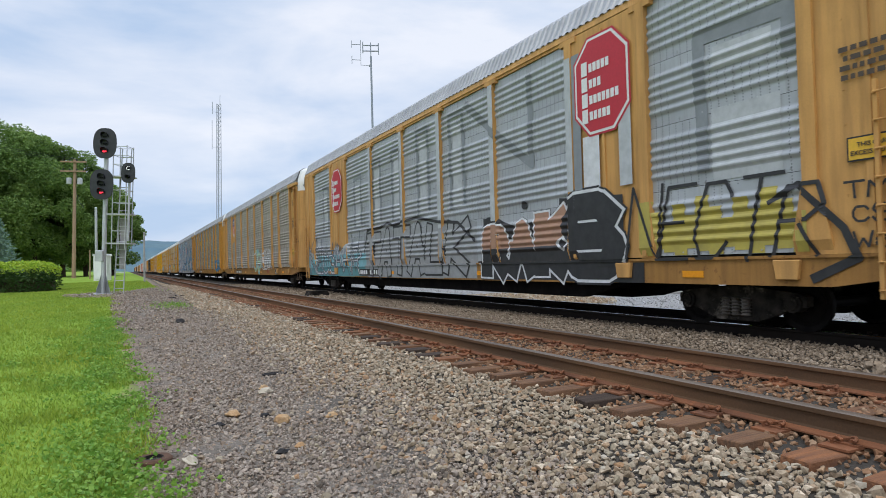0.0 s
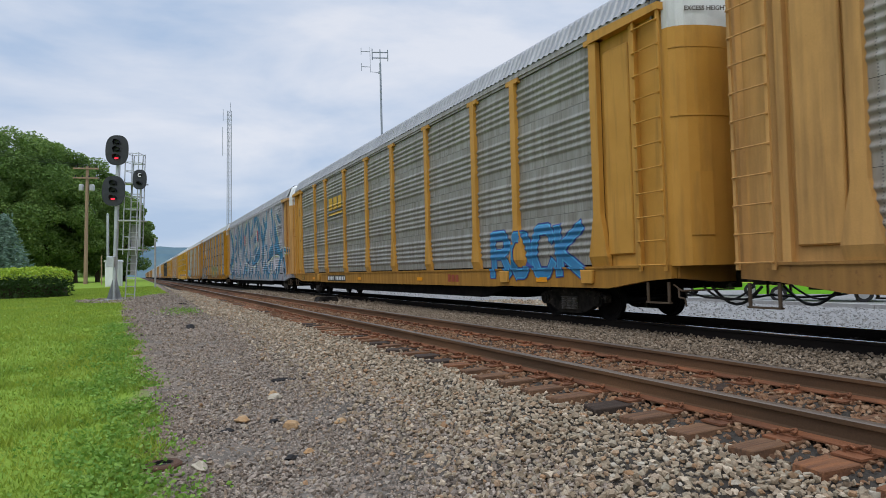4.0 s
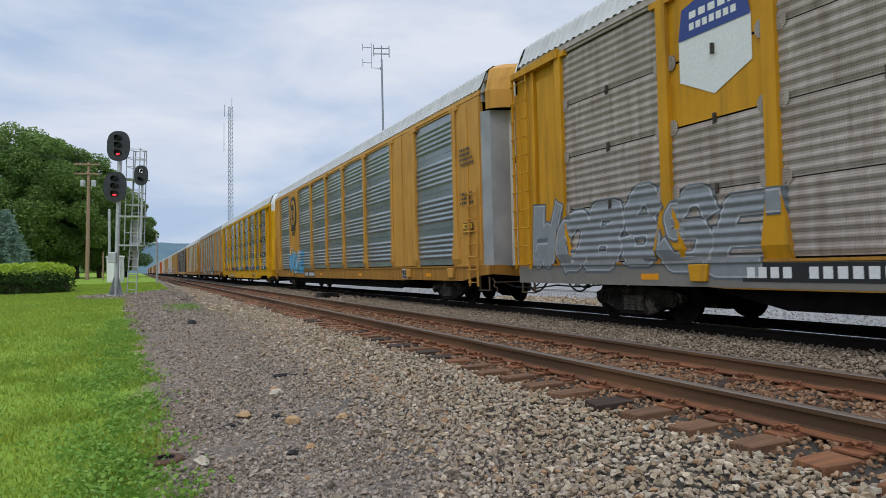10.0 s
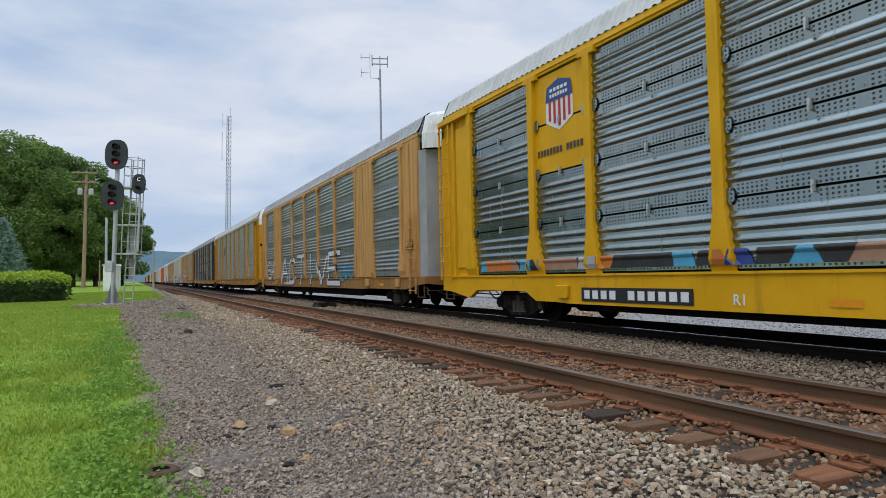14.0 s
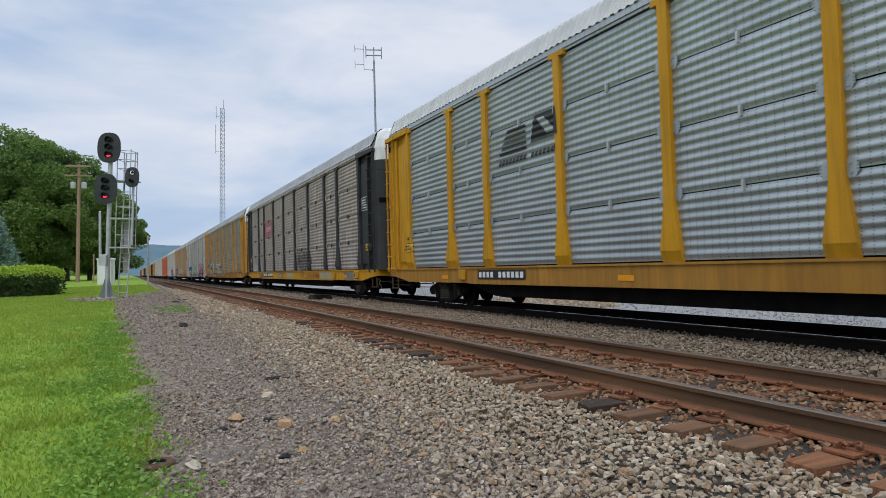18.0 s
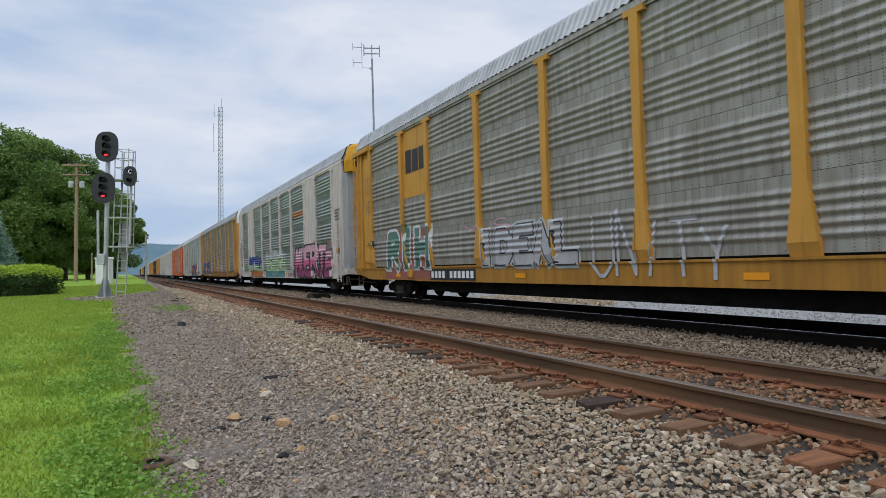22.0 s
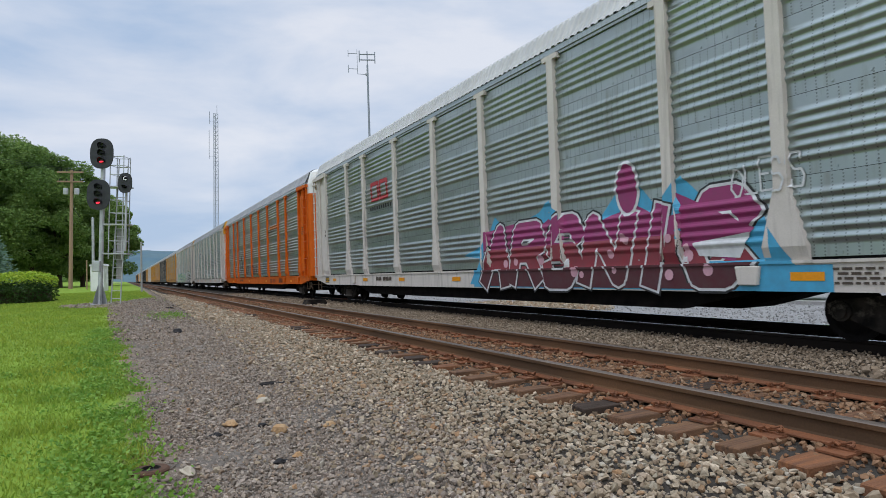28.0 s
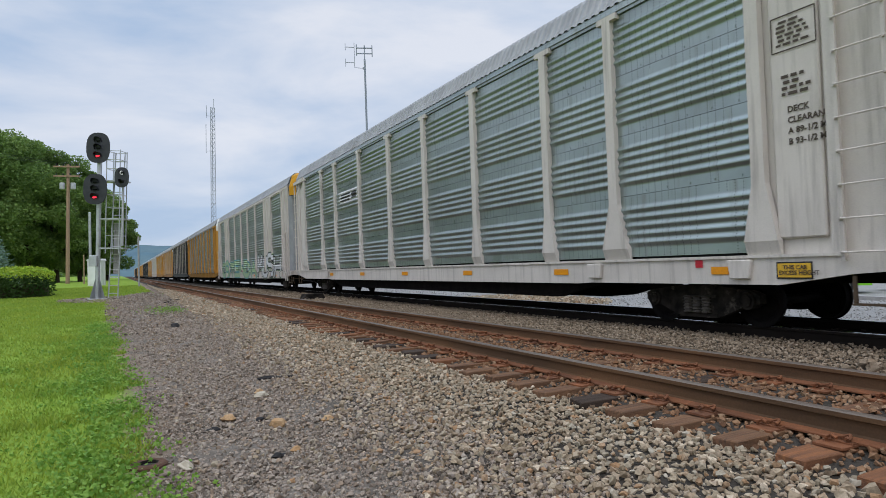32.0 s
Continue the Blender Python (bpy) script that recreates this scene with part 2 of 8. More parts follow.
M_BALLAST_MID = stone_mix("dusty_brown_ballast", [(0.186, 0.137, 0.0943), (0.37, 0.286, 0.199), (0.252, 0.19, 0.132), (0.475, 0.38, 0.278), (0.304, 0.22, 0.146)])
M_TOWER = surface("weathered_tower_steel", (0.27, 0.3, 0.34), (0.35, 0.38, 0.42), 3.0, 0.6, 0.2, 0.1)
M_LOT = stone_mix("pale_lot_gravel", [(0.25, 0.245, 0.235), (0.45, 0.44, 0.425), (0.33, 0.32, 0.305), (0.56, 0.55, 0.53)])
# Shade under the train is put into these two near-black colours.
M_RAILSHADE = surface("shaded_rail_side", (0.03, 0.024, 0.02), (0.018, 0.015, 0.013), 3.0, 0.85, 0.0, 0.25, (1, 0.15, 1))
M_BALLAST_SHADE = stone_mix("shaded_ballast", [(0.03, 0.025, 0.021), (0.07, 0.058, 0.05), (0.045, 0.038, 0.032), (0.1, 0.085, 0.072)])
M_BALLAST_RED = stone_mix("rust_stained_ballast", [(0.181, 0.096, 0.0561), (0.351, 0.202, 0.112), (0.255, 0.125, 0.0646), (0.425, 0.288, 0.182), (0.234, 0.106, 0.0475)])
M_GRIT = stone_mix("dark_grit", [(0.131, 0.107, 0.0851), (0.455, 0.374, 0.297), (0.236, 0.191, 0.153), (0.475, 0.394, 0.318), (0.32, 0.252, 0.201), (0.475, 0.408, 0.33), (0.379, 0.277, 0.195), (0.189, 0.151, 0.122)])
# Near-black metals: the deep shade under the cars is put into their colours.
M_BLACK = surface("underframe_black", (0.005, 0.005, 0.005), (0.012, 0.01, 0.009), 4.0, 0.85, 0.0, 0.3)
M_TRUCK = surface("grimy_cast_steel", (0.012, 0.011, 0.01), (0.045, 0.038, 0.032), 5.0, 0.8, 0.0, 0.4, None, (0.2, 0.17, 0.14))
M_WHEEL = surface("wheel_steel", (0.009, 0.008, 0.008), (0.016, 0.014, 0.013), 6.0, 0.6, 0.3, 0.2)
M_TREAD = surface("wheel_tread", (0.3, 0.3, 0.3), (0.2, 0.2, 0.2), 6.0, 0.35, 0.9, 0.1)
# Specular is cut as well, to keep the shaded underside black.
for m in (M_BLACK, M_TRUCK, M_WHEEL, M_RAILSHADE):
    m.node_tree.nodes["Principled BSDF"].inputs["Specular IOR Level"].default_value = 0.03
M_RUBBER = plain("hose_rubber", (0.012, 0.012, 0.012), 0.6)
M_ROOF = surface("galvanised_roof", (0.3, 0.305, 0.315), (0.4, 0.405, 0.41), 1.2, 0.5, 0.35, 0.15, (1, 2, 1), (0.28, 0.27, 0.26))
M_ROOFWHITE = surface("white_roof", (0.58, 0.58, 0.57), (0.48, 0.48, 0.47), 1.2, 0.55, 0.05, 0.15, (1, 2, 1), (0.45, 0.43, 0.4))
M_ROOFDARK = surface("weathered_roof", (0.3, 0.305, 0.31), (0.38, 0.385, 0.39), 1.2, 0.6, 0.25, 0.15, (1, 2, 1), (0.2, 0.19, 0.17))
M_WHITE = car_paint("white_paint", (0.72, 0.72, 0.7), 0.35)
# Black that stands for shade inside the cars and in the panel seams.
M_GAPSHADE = plain("gap_shade_black", (0.01, 0.01, 0.01), 0.95)
M_LABEL_Y = plain("label_yellow", (0.72, 0.42, 0.03), 0.5)
M_LABEL_K = plain("label_black", (0.015, 0.015, 0.016), 0.6)
M_LABEL_W = plain("label_white", (0.72, 0.72, 0.7), 0.6)
M_LABEL_B = plain("faded_black_print", (0.07, 0.05, 0.035), 0.7)
M_GALV = surface("galvanised_pipe", (0.5, 0.51, 0.51), (0.62, 0.63, 0.63), 3.0, 0.42, 0.55, 0.1)
M_SIGNAL = surface("signal_black", (0.02, 0.022, 0.026), (0.035, 0.037, 0.042), 4.0, 0.55, 0.0, 0.1)
M_POLE = surface("weathered_pole_wood", (0.42, 0.28, 0.18), (0.33, 0.23, 0.16), 3.0, 0.9, 0.0, 0.5, (2, 2, 0.15))
M_CONCRETE = surface("concrete", (0.42, 0.41, 0.39), (0.34, 0.33, 0.32), 4.0, 0.9, 0.0, 0.4)
M_BARK = surface("bark", (0.09, 0.065, 0.045), (0.055, 0.04, 0.03), 3.0, 0.95, 0.0, 0.8, (2, 2, 0.4))
M_TREE = leafage("deciduous_leaves", (0.16, 0.26, 0.06), (0.28, 0.38, 0.1), (0.12, 0.21, 0.06), 0.12)
M_SPRUCE = leafage("spruce_needles", (0.2, 0.3, 0.23), (0.27, 0.37, 0.29), (0.15, 0.24, 0.18), 0.6)
M_HEDGE = leafage("hedge_leaves", (0.035, 0.075, 0.018), (0.06, 0.11, 0.022), (0.04, 0.08, 0.02), 1.5)
M_HEDGETOP = leafage("yellow_green_hedge_top", (0.36, 0.48, 0.04), (0.46, 0.54, 0.06), (0.24, 0.4, 0.04), 1.5)
M_GRASS = leafage("grass_blades", (0.255, 0.36, 0.045), (0.36, 0.42, 0.055), (0.19, 0.295, 0.04), 0.6)
M_WEED = leafage("weed_leaves", (0.19, 0.34, 0.05), (0.27, 0.41, 0.07), (0.13, 0.27, 0.04), 3.0)


def ground_material():
    """Lawn on one side, dark grit and ballast by the track, a pale stone lot beyond the train."""
    m = bpy.data.materials.new("ground_earth")
    n, l, b = wire(m)
    v = coords(n, l, False)
    sep = n.new("ShaderNodeSeparateXYZ")
    l.new(v, sep.inputs[0])
    x, y = sep.outputs["X"], sep.outputs["Y"]
    big, mid, fine = noise_of(n, l, v, 0.35, 5.0), noise_of(n, l, v, 2.2, 6.0, 0.6), noise_of(n, l, v, 28.0, 5.0, 0.6)
    lawn = mix_of(n, l, ramp_of(n, l, mid, 0.3, 0.7), (0.16, 0.27, 0.033), (0.24, 0.34, 0.044))
    lawn = mix_of(n, l, ramp_of(n, l, big, 0.4, 0.7), lawn, (0.18, 0.265, 0.033))
    grit = mix_of(n, l, ramp_of(n, l, mid, 0.35, 0.65), (0.16, 0.138, 0.115), (0.25, 0.215, 0.178))
    grit = mix_of(n, l, 0.7, grit, ramp_of(n, l, fine, 0.3, 0.7, (0.35,) * 3, (1.25,) * 3), "MULTIPLY")
    # Near-black bed below the ballast: shade between stones, put into the colour.
    bedshade = n.new("ShaderNodeMapRange")
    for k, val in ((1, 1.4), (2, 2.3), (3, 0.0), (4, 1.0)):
        bedshade.inputs[k].default_value = val
    l.new(x, bedshade.inputs[0])
    grit = mix_of(n, l, bedshade.outputs[0], grit, (0.06, 0.052, 0.043))
    lot = mix_of(n, l, ramp_of(n, l, big, 0.3, 0.7), (0.27, 0.265, 0.255), (0.35, 0.34, 0.325))
    lot = mix_of(n, l, 0.7, lot, ramp_of(n, l, fine, 0.3, 0.7, (0.5,) * 3, (1.1,) * 3), "MULTIPLY")
    # the lawn's edge wavers, and turns towards the track beyond the mast
    wob = calc(n, l, "MULTIPLY", calc(n, l, "SUBTRACT", mid, 0.5), 0.9)
    far = n.new("ShaderNodeMapRange")
    far.interpolation_type = "SMOOTHSTEP"
    for k, val in ((1, 27.0), (2, 36.0), (3, 0.0), (4, 1.7)):
        far.inputs[k].default_value = val
    l.new(y, far.inputs[0])
    near = n.new("ShaderNodeMapRange")
    for k, val in ((1, 8.0), (2, 24.0), (3, 0.0), (4, -0.55)):
        near.inputs[k].default_value = val
    l.new(y, near.inputs[0])
    edge = calc(n, l, "ADD", calc(n, l, "ADD", far.outputs[0], near.outputs[0]), 0.05)
    d = calc(n, l, "SUBTRACT", calc(n, l, "ADD", x, wob), edge)
    isgrit = n.new("ShaderNodeMapRange")
    for k, val in ((1, -0.12), (2, 0.12), (3, 0.0), (4, 1.0)):
        isgrit.inputs[k].default_value = val
    l.new(d, isgrit.inputs[0])
    islot = n.new("ShaderNodeMapRange")
    for k, val in ((1, 10.9), (2, 11.7), (3, 0.0), (4, 1.0)):
        islot.inputs[k].default_value = val
    l.new(x, islot.inputs[0])
    earth = n.new("ShaderNodeMapRange")
    for k, val in ((1, 0.1), (2, 0.65), (3, 1.0), (4, 0.0)):
        earth.inputs[k].default_value = val
    l.new(d, earth.inputs[0])
    bare = calc(n, l, "MULTIPLY", earth.outputs[0], ramp_of(n, l, mid, 0.4, 0.6))
    grit = mix_of(n, l, bare, grit, (0.3, 0.21, 0.14))
    col = mix_of(n, l, isgrit.outputs[0], lawn, grit)
    col = mix_of(n, l, islot.outputs[0], col, lot)
    isfield = n.new("ShaderNodeMapRange")
    for k, val in ((1, 60.0), (2, 75.0), (3, 0.0), (4, 1.0)):
        isfield.inputs[k].default_value = val
    l.new(x, isfield.inputs[0])
    col = mix_of(n, l, isfield.outputs[0], col, (0.1, 0.17, 0.04))
    l.new(col, b.inputs["Base Color"])
    b.inputs["Roughness"].default_value = 0.95
    b.inputs["Specular IOR Level"].default_value = 0.12
    relief(n, l, b, fine, 0.9, 0.03)
    return m


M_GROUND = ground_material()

# ---- mesh helpers ----
def box(bm, x0, x1, y0, y1, z0, z1):
    v = [bm.verts.new((x, y, z)) for x in (x0, x1) for y in (y0, y1) for z in (z0, z1)]
    for f in ((0, 1, 3, 2), (4, 6, 7, 5), (0, 4, 5, 1), (2, 3, 7, 6), (0, 2, 6, 4), (1, 5, 7, 3)):
        bm.faces.new([v[i] for i in f])


def slab(bm, outline, axis, a, b):
    """A prism: a 2D outline pushed along an axis from a to b. Axis x: outline is (y, z); y: (x, z); z: (x, y)."""
    def at(p, d):
        return {"x": (d, p[0], p[1]), "y": (p[0], d, p[1]), "z": (p[0], p[1], d)}[axis]
    u, w = [bm.verts.new(at(p, a)) for p in outline], [bm.verts.new(at(p, b)) for p in outline]
    k = len(outline)
    bm.faces.new(u), bm.faces.new(w[::-1])
    for i in range(k):
        bm.faces.new((u[i], w[i], w[(i + 1) % k], u[(i + 1) % k]))


def rod(bm, p, q, r, n=8, r2=None):
    p, q = Vector(p), Vector(q)
    d = (q - p).normalized()
    a = d.orthogonal().normalized()
    c = d.cross(a)
    r2 = r if r2 is None else r2
    u, w = [], []
    for i in range(n):
        t = 2 * math.pi * i / n
        o = a * math.cos(t) + c * math.sin(t)
        u.append(bm.verts.new(p + o * r)), w.append(bm.verts.new(q + o * r2))
    for i in range(n):
        bm.faces.new((u[i], u[(i + 1) % n], w[(i + 1) % n], w[i]))
    bm.faces.new(u[::-1]), bm.faces.new(w)


def pipe(bm, pts, r, n=6):
    for a, b in zip(pts, pts[1:]):
        rod(bm, a, b, r, n)


def turned(bm, profile, centre, axis="x", n=24):
    """A turned body: profile of (radius, along) about an axis."""
    rings = []
    for r, d in profile:
        ring = []
        for i in range(n):
            t = 2 * math.pi * i / n
            c, s = r * math.cos(t), r * math.sin(t)
            p = {"x": (d, c, s), "y": (c, d, s), "z": (c, s, d)}[axis]
            ring.append(bm.verts.new(Vector(p) + Vector(centre)))
        rings.append(ring)
    for u, w in zip(rings, rings[1:]):
        for i in range(n):
            bm.faces.new((u[i], u[(i + 1) % n], w[(i + 1) % n], w[i]))
    bm.faces.new(rings[0][::-1]), bm.faces.new(rings[-1])


def made(bm, name, mats, smooth=False):
    bmesh.ops.recalc_face_normals(bm, faces=bm.faces)
    me = bpy.data.meshes.new(name)
    bm.to_mesh(me)
    bm.free()
    for m in mats if isinstance(mats, (list, tuple)) else [mats]:
        me.materials.append(m)
    if smooth:
        me.shade_smooth()
    return me


def part(name, src, material, parent, label="", at=None, smooth=False):
    me = src if isinstance(src, bpy.types.Mesh) else made(src, name, material, smooth)
    ob = new(name, me)
    ob.parent = parent
    if at is not None:
        ob.location = at
    if label:
        ob["label"] = label
    return ob


def thing(name, label, category, at=(0, 0, 0), group="", turn=0.0):
    ob = new(name)
    ob.location, ob.rotation_euler = at, (0, 0, turn)
    return tagged(ob, label, category, group)


def mesh_of(name, verts, faces, material):
    """A mesh from arrays: verts (n, 3), faces (m, 3 or 4)."""
    verts, faces = np.asarray(verts, np.float32), np.asarray(faces, np.int32)
    me = bpy.data.meshes.new(name)
    me.vertices.add(len(verts))
    me.vertices.foreach_set("co", verts.ravel())
    k = faces.shape[1]
    me.loops.add(faces.size)
    me.loops.foreach_set("vertex_index", faces.ravel())
    me.polygons.add(len(faces))
    me.polygons.foreach_set("loop_start", np.arange(0, faces.size, k, dtype=np.int32))
    me.polygons.foreach_set("loop_total", np.full(len(faces), k, np.int32))
    me.update(calc_edges=True)
    me.validate()
    me.shade_flat()
    me.materials.append(material)
    return me


# ---- ground ----
NEAR_RAIL, GAUGE = 4.259, 1.505
TRACK_A, TRACK_B = NEAR_RAIL + GAUGE / 2, 8.403 + GAUGE / 2   # the empty near track and the train's track
TIE_TOP, BED = -0.2, -0.25


def smooth_step(a, b, x):
    t = np.clip((x - a) / (b - a), 0, 1)
    return t * t * (3 - 2 * t)


def lawn_z(y):
    return -0.5 + np.where(y < 28, 0.0291 * (np.clip(y, 5, 28) - 5), 0.67 + 0.0135 * (np.clip(y, 28, 60) - 28))


def ground_z(x, y):
    """Height of the ground: a lawn that climbs away, a ballast bed for both tracks, a lower lot beyond."""
    x, y = np.asarray(x, float), np.asarray(y, float)
    low = lawn_z(y)
    s = smooth_step(0.6, 3.45, x)
    z = low * (1 - s) + (BED - 0.02) * s
    z = np.where((x > 3.45) & (x < 11.0), BED - 0.02 + 0.055 * smooth_step(3.8, 4.15, x) + 0.02 * smooth_step(6.3, 6.6, x), z)
    drop = smooth_step(11.0, 12.0, x)
    z = np.where(x >= 11.0, (BED + 0.055) * (1 - drop) - 0.62 * drop - 0.012 * np.clip(x - 12, 0, 40), z)
    z = z + np.where(x < 0.0, 0.05 * np.clip(-x - 6, 0, 20) * smooth_step(10, 40, y), 0)
    return z


def ground_sheet():
    xs = np.concatenate([[-2600, -900, -300, -120, -60, -40], np.arange(-30, -8, 2.0), np.arange(-8, 0, 0.4), np.arange(0, 4, 0.15), np.arange(4, 11, 0.5), np.arange(11, 13, 0.2), np.arange(13, 40, 3.0), [45, 60, 90, 150, 400, 1200, 2600]])
    ys = np.concatenate([[-900, -200, -60, -20, -8], np.arange(-4, 2, 1.0), np.arange(2, 14, 0.25), np.arange(14, 40, 0.8), np.arange(40, 100, 5.0), [110, 140, 200, 320, 600, 1200, 2600]])
    gx, gy = np.meshgrid(xs, ys)
    gz = ground_z(gx, gy)
    rough = np.array([[noise.noise((a * 1.3, b * 1.3, 0.0)) * 0.025 + noise.noise((a * 5, b * 5, 4.0)) * 0.012 if abs(a) < 40 and b < 100 else 0 for a in xs] for b in ys])
    gz = gz + rough * (gx < 3.3) * np.where(gx < -.3, .45, 1.0)
    v = np.stack([gx, gy, gz], -1).reshape(-1, 3)
    nx, ny = len(xs), len(ys)
    i = (np.arange(ny - 1)[:, None] * nx + np.arange(nx - 1)[None, :]).ravel()
    f = np.stack([i, i + 1, i + 1 + nx, i + nx], 1)
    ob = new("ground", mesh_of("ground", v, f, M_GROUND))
    ob.data.shade_smooth()
    return tagged(ob, "green lawn beside grey grit and stone ground", "ground", kind="structure")


GROUND = ground_sheet()


def stones(name, material, xr, yr, count, size, seed, lift=0.35, keep=None, label="", falloff=0.0, parent=None, cell=0.0, rounded=False):
    """Loose blocky stones strewn over the ground as one heap of stuff; cell: they lie side by side, one to a cell of that width."""
    rng = np.random.default_rng(seed)
    if cell:
        gx, gy = np.meshgrid(np.arange(xr[0], xr[1], cell), np.arange(yr[0], yr[1], cell * .93))
        gx = gx + (np.arange(gx.shape[0]) % 2)[:, None] * cell / 2
        x, y = gx.ravel() + rng.uniform(-.45, .45, gx.size) * cell, gy.ravel() + rng.uniform(-.45, .45, gx.size) * cell
    else:
        x = rng.uniform(*xr, count)
        y = yr[0] + (yr[1] - yr[0]) * (rng.uniform(0, 1, count) ** (1 + falloff))
    if keep is not None:
        ok = keep(x, y, rng)
        x, y = x[ok], y[ok]
    k = len(x)
    s = (rng.uniform(0.6, 1.3, k) if cell else rng.uniform(0.55, 1.25, k) ** 1.4) * size
    if rounded:
        g = (1 + 5 ** .5) / 2
        base = np.array([(-1, g, 0), (1, g, 0), (-1, -g, 0), (1, -g, 0), (0, -1, g), (0, 1, g), (0, -1, -g), (0, 1, -g), (g, 0, -1), (g, 0, 1), (-g, 0, -1), (-g, 0, 1)]) * (.39, .39, .33)
        faces = np.array([(0, 11, 5), (0, 5, 1), (0, 1, 7), (0, 7, 10), (0, 10, 11), (1, 5, 9), (5, 11, 4), (11, 10, 2), (10, 7, 6), (7, 1, 8), (3, 9, 4), (3, 4, 2), (3, 2, 6), (3, 6, 8), (3, 8, 9), (4, 9, 5), (2, 4, 11), (6, 2, 10), (8, 6, 7), (9, 8, 1)])
    else:
        base = np.array([(-1, -1, -1), (1, -1, -1), (1, 1, -1), (-1, 1, -1), (-.8, -.8, 1), (.8, -.8, 1), (.8, .8, 1), (-.8, .8, 1)]) * (.62, .62, .5)
        faces = np.array([(4, 5, 6), (4, 6, 7), (0, 1, 5), (0, 5, 4), (1, 2, 6), (1, 6, 5), (2, 3, 7), (2, 7, 6), (3, 0, 4), (3, 4, 7), (0, 3, 2), (0, 2, 1)])
    nv = len(base)
    jit = base[None] + rng.uniform(-.31, .31, (k, nv, 3))
    jit *= np.stack([rng.uniform(.75, 1.3, k), rng.uniform(.7, 1.15, k), rng.uniform(.7, 1.2, k)], 1)[:, None]
    a, t = rng.uniform(0, 6.283, k), rng.uniform(-.7, .7, k)
    ca, sa, ct, st = np.cos(a), np.sin(a), np.cos(t), np.sin(t)
    px, py, pz = jit[..., 0], jit[..., 1], jit[..., 2]
    py, pz = py * ct[:, None] - pz * st[:, None], py * st[:, None] + pz * ct[:, None]
    px, py = px * ca[:, None] - py * sa[:, None], px * sa[:, None] + py * ca[:, None]
    h = s / 2
    z = ground_z(x, y) + h * (lift + rng.uniform(-.7, .6, k))
    v = np.stack([x[:, None] + px * h[:, None], y[:, None] + py * h[:, None], z[:, None] + pz * h[:, None]], -1).reshape(-1, 3)
    f = (np.arange(k)[:, None, None] * nv + faces[None]).reshape(-1, 3)
    ob = new(name, mesh_of(name, v, f, material))
    if parent:
        ob.parent = parent
    return tagged(ob, label, "gravel", kind="stuff")


def shoulder(x, y, r):
    return r.uniform(0, 1, len(x)) < np.clip((x - 1.45 - 0.02 * y) / 0.9, 0, 1)


stones("ballast_stones", M_BALLAST, (1.6, 3.78), (2.2, 9.0), 0, 0.058, 1, .45, shoulder, "angular grey limestone ballast on the track's shoulder", cell=.046, rounded=True)
stones("ballast_stones", M_BALLAST, (1.7, 3.78), (9.0, 20.0), 0, 0.07, 10, .45, shoulder, "angular grey limestone ballast along the track", cell=.056, rounded=True)
stones("ballast_stones", M_BALLAST, (1.9, 3.75), (20.0, 60.0), 11000, 0.1, 2, label="grey limestone ballast further along the track", falloff=0.4)
stones("ballast_stones", M_BALLAST_RED, (3.78, 6.5), (1.5, 15.0), 0, 0.062, 3, 0.2, label="rust-stained ballast between the ties of the near track", cell=.062, rounded=True)
stones("ballast_stones", M_BALLAST_RED, (3.78, 6.5), (15.0, 40.0), 7000, 0.08, 13, 0.2, label="rust-stained ballast further along the near track", falloff=.3)
stones("ballast_stones", M_BALLAST_MID, (6.45, 8.5), (4.0, 22.0), 0, 0.052, 4, 0.9, label="dusty grey-brown ballast between the two tracks", cell=.05, rounded=True)
stones("ballast_stones", M_BALLAST_MID, (6.4, 8.4), (22.0, 50.0), 6000, 0.09, 14, 0.75, label="grey ballast further along between the two tracks", falloff=.3)
stones("ballast_stones", M_BALLAST_SHADE, (8.5, 11.2), (1.5, 40.0), 8000, 0.08, 5, 0.3, label="dark ballast coloured for the shade under the train", falloff=0.4)
stones("ballast_stones", M_BALLAST, (1.6, 3.78), (-9.0, 2.2), 0, 0.1, 16, .45, shoulder, "angular grey limestone ballast behind the camera", cell=.085)
stones("ballast_stones", M_BALLAST_RED, (3.78, 6.5), (-9.0, 1.5), 0, 0.1, 17, 0.2, label="rust-stained ballast between the near rails behind the camera", cell=.1)
stones("ballast_stones", M_BALLAST_MID, (6.45, 8.5), (-9.0, 4.0), 0, 0.1, 18, 0.8, label="dusty ballast between the tracks behind the camera", cell=.1)
stones("grit_stones", M_GRIT, (0.05, 2.2), (-9.0, 2.2), 7000, 0.06, 19, label="dark grit behind the camera")
stones("lot_stones", M_LOT, (11.6, 24.0), (6.0, 60.0), 14000, 0.07, 15, .3, label="coarse pale gravel on the lot beyond the train", falloff=.4)
stones("grit_stones", M_GRIT, (0.0, 2.9), (2.2, 15.0), 52000, 0.024, 6, label="fine dark grit beside the lawn", falloff=0.5,
       keep=lambda x, y, r: r.uniform(0, 1, len(x)) < np.clip((x - 0.0) / 0.4, 0, 1) * np.clip(1.3 - (x - 1.7), 0.3, 1))
stones("grit_stones", M_GRIT, (0.15, 2.6), (2.2, 16.0), 0, 0.048, 8, .3, lambda x, y, r: r.uniform(0, 1, len(x)) < np.clip((x - .1) / .7, .2, .92), "loose dark stones on the grit", cell=.046, rounded=True)
stones("grit_stones", M_BALLAST, (0.4, 2.4), (2.2, 22.0), 2200, 0.045, 7, label="scattered pale stones on the grit", falloff=0.5)
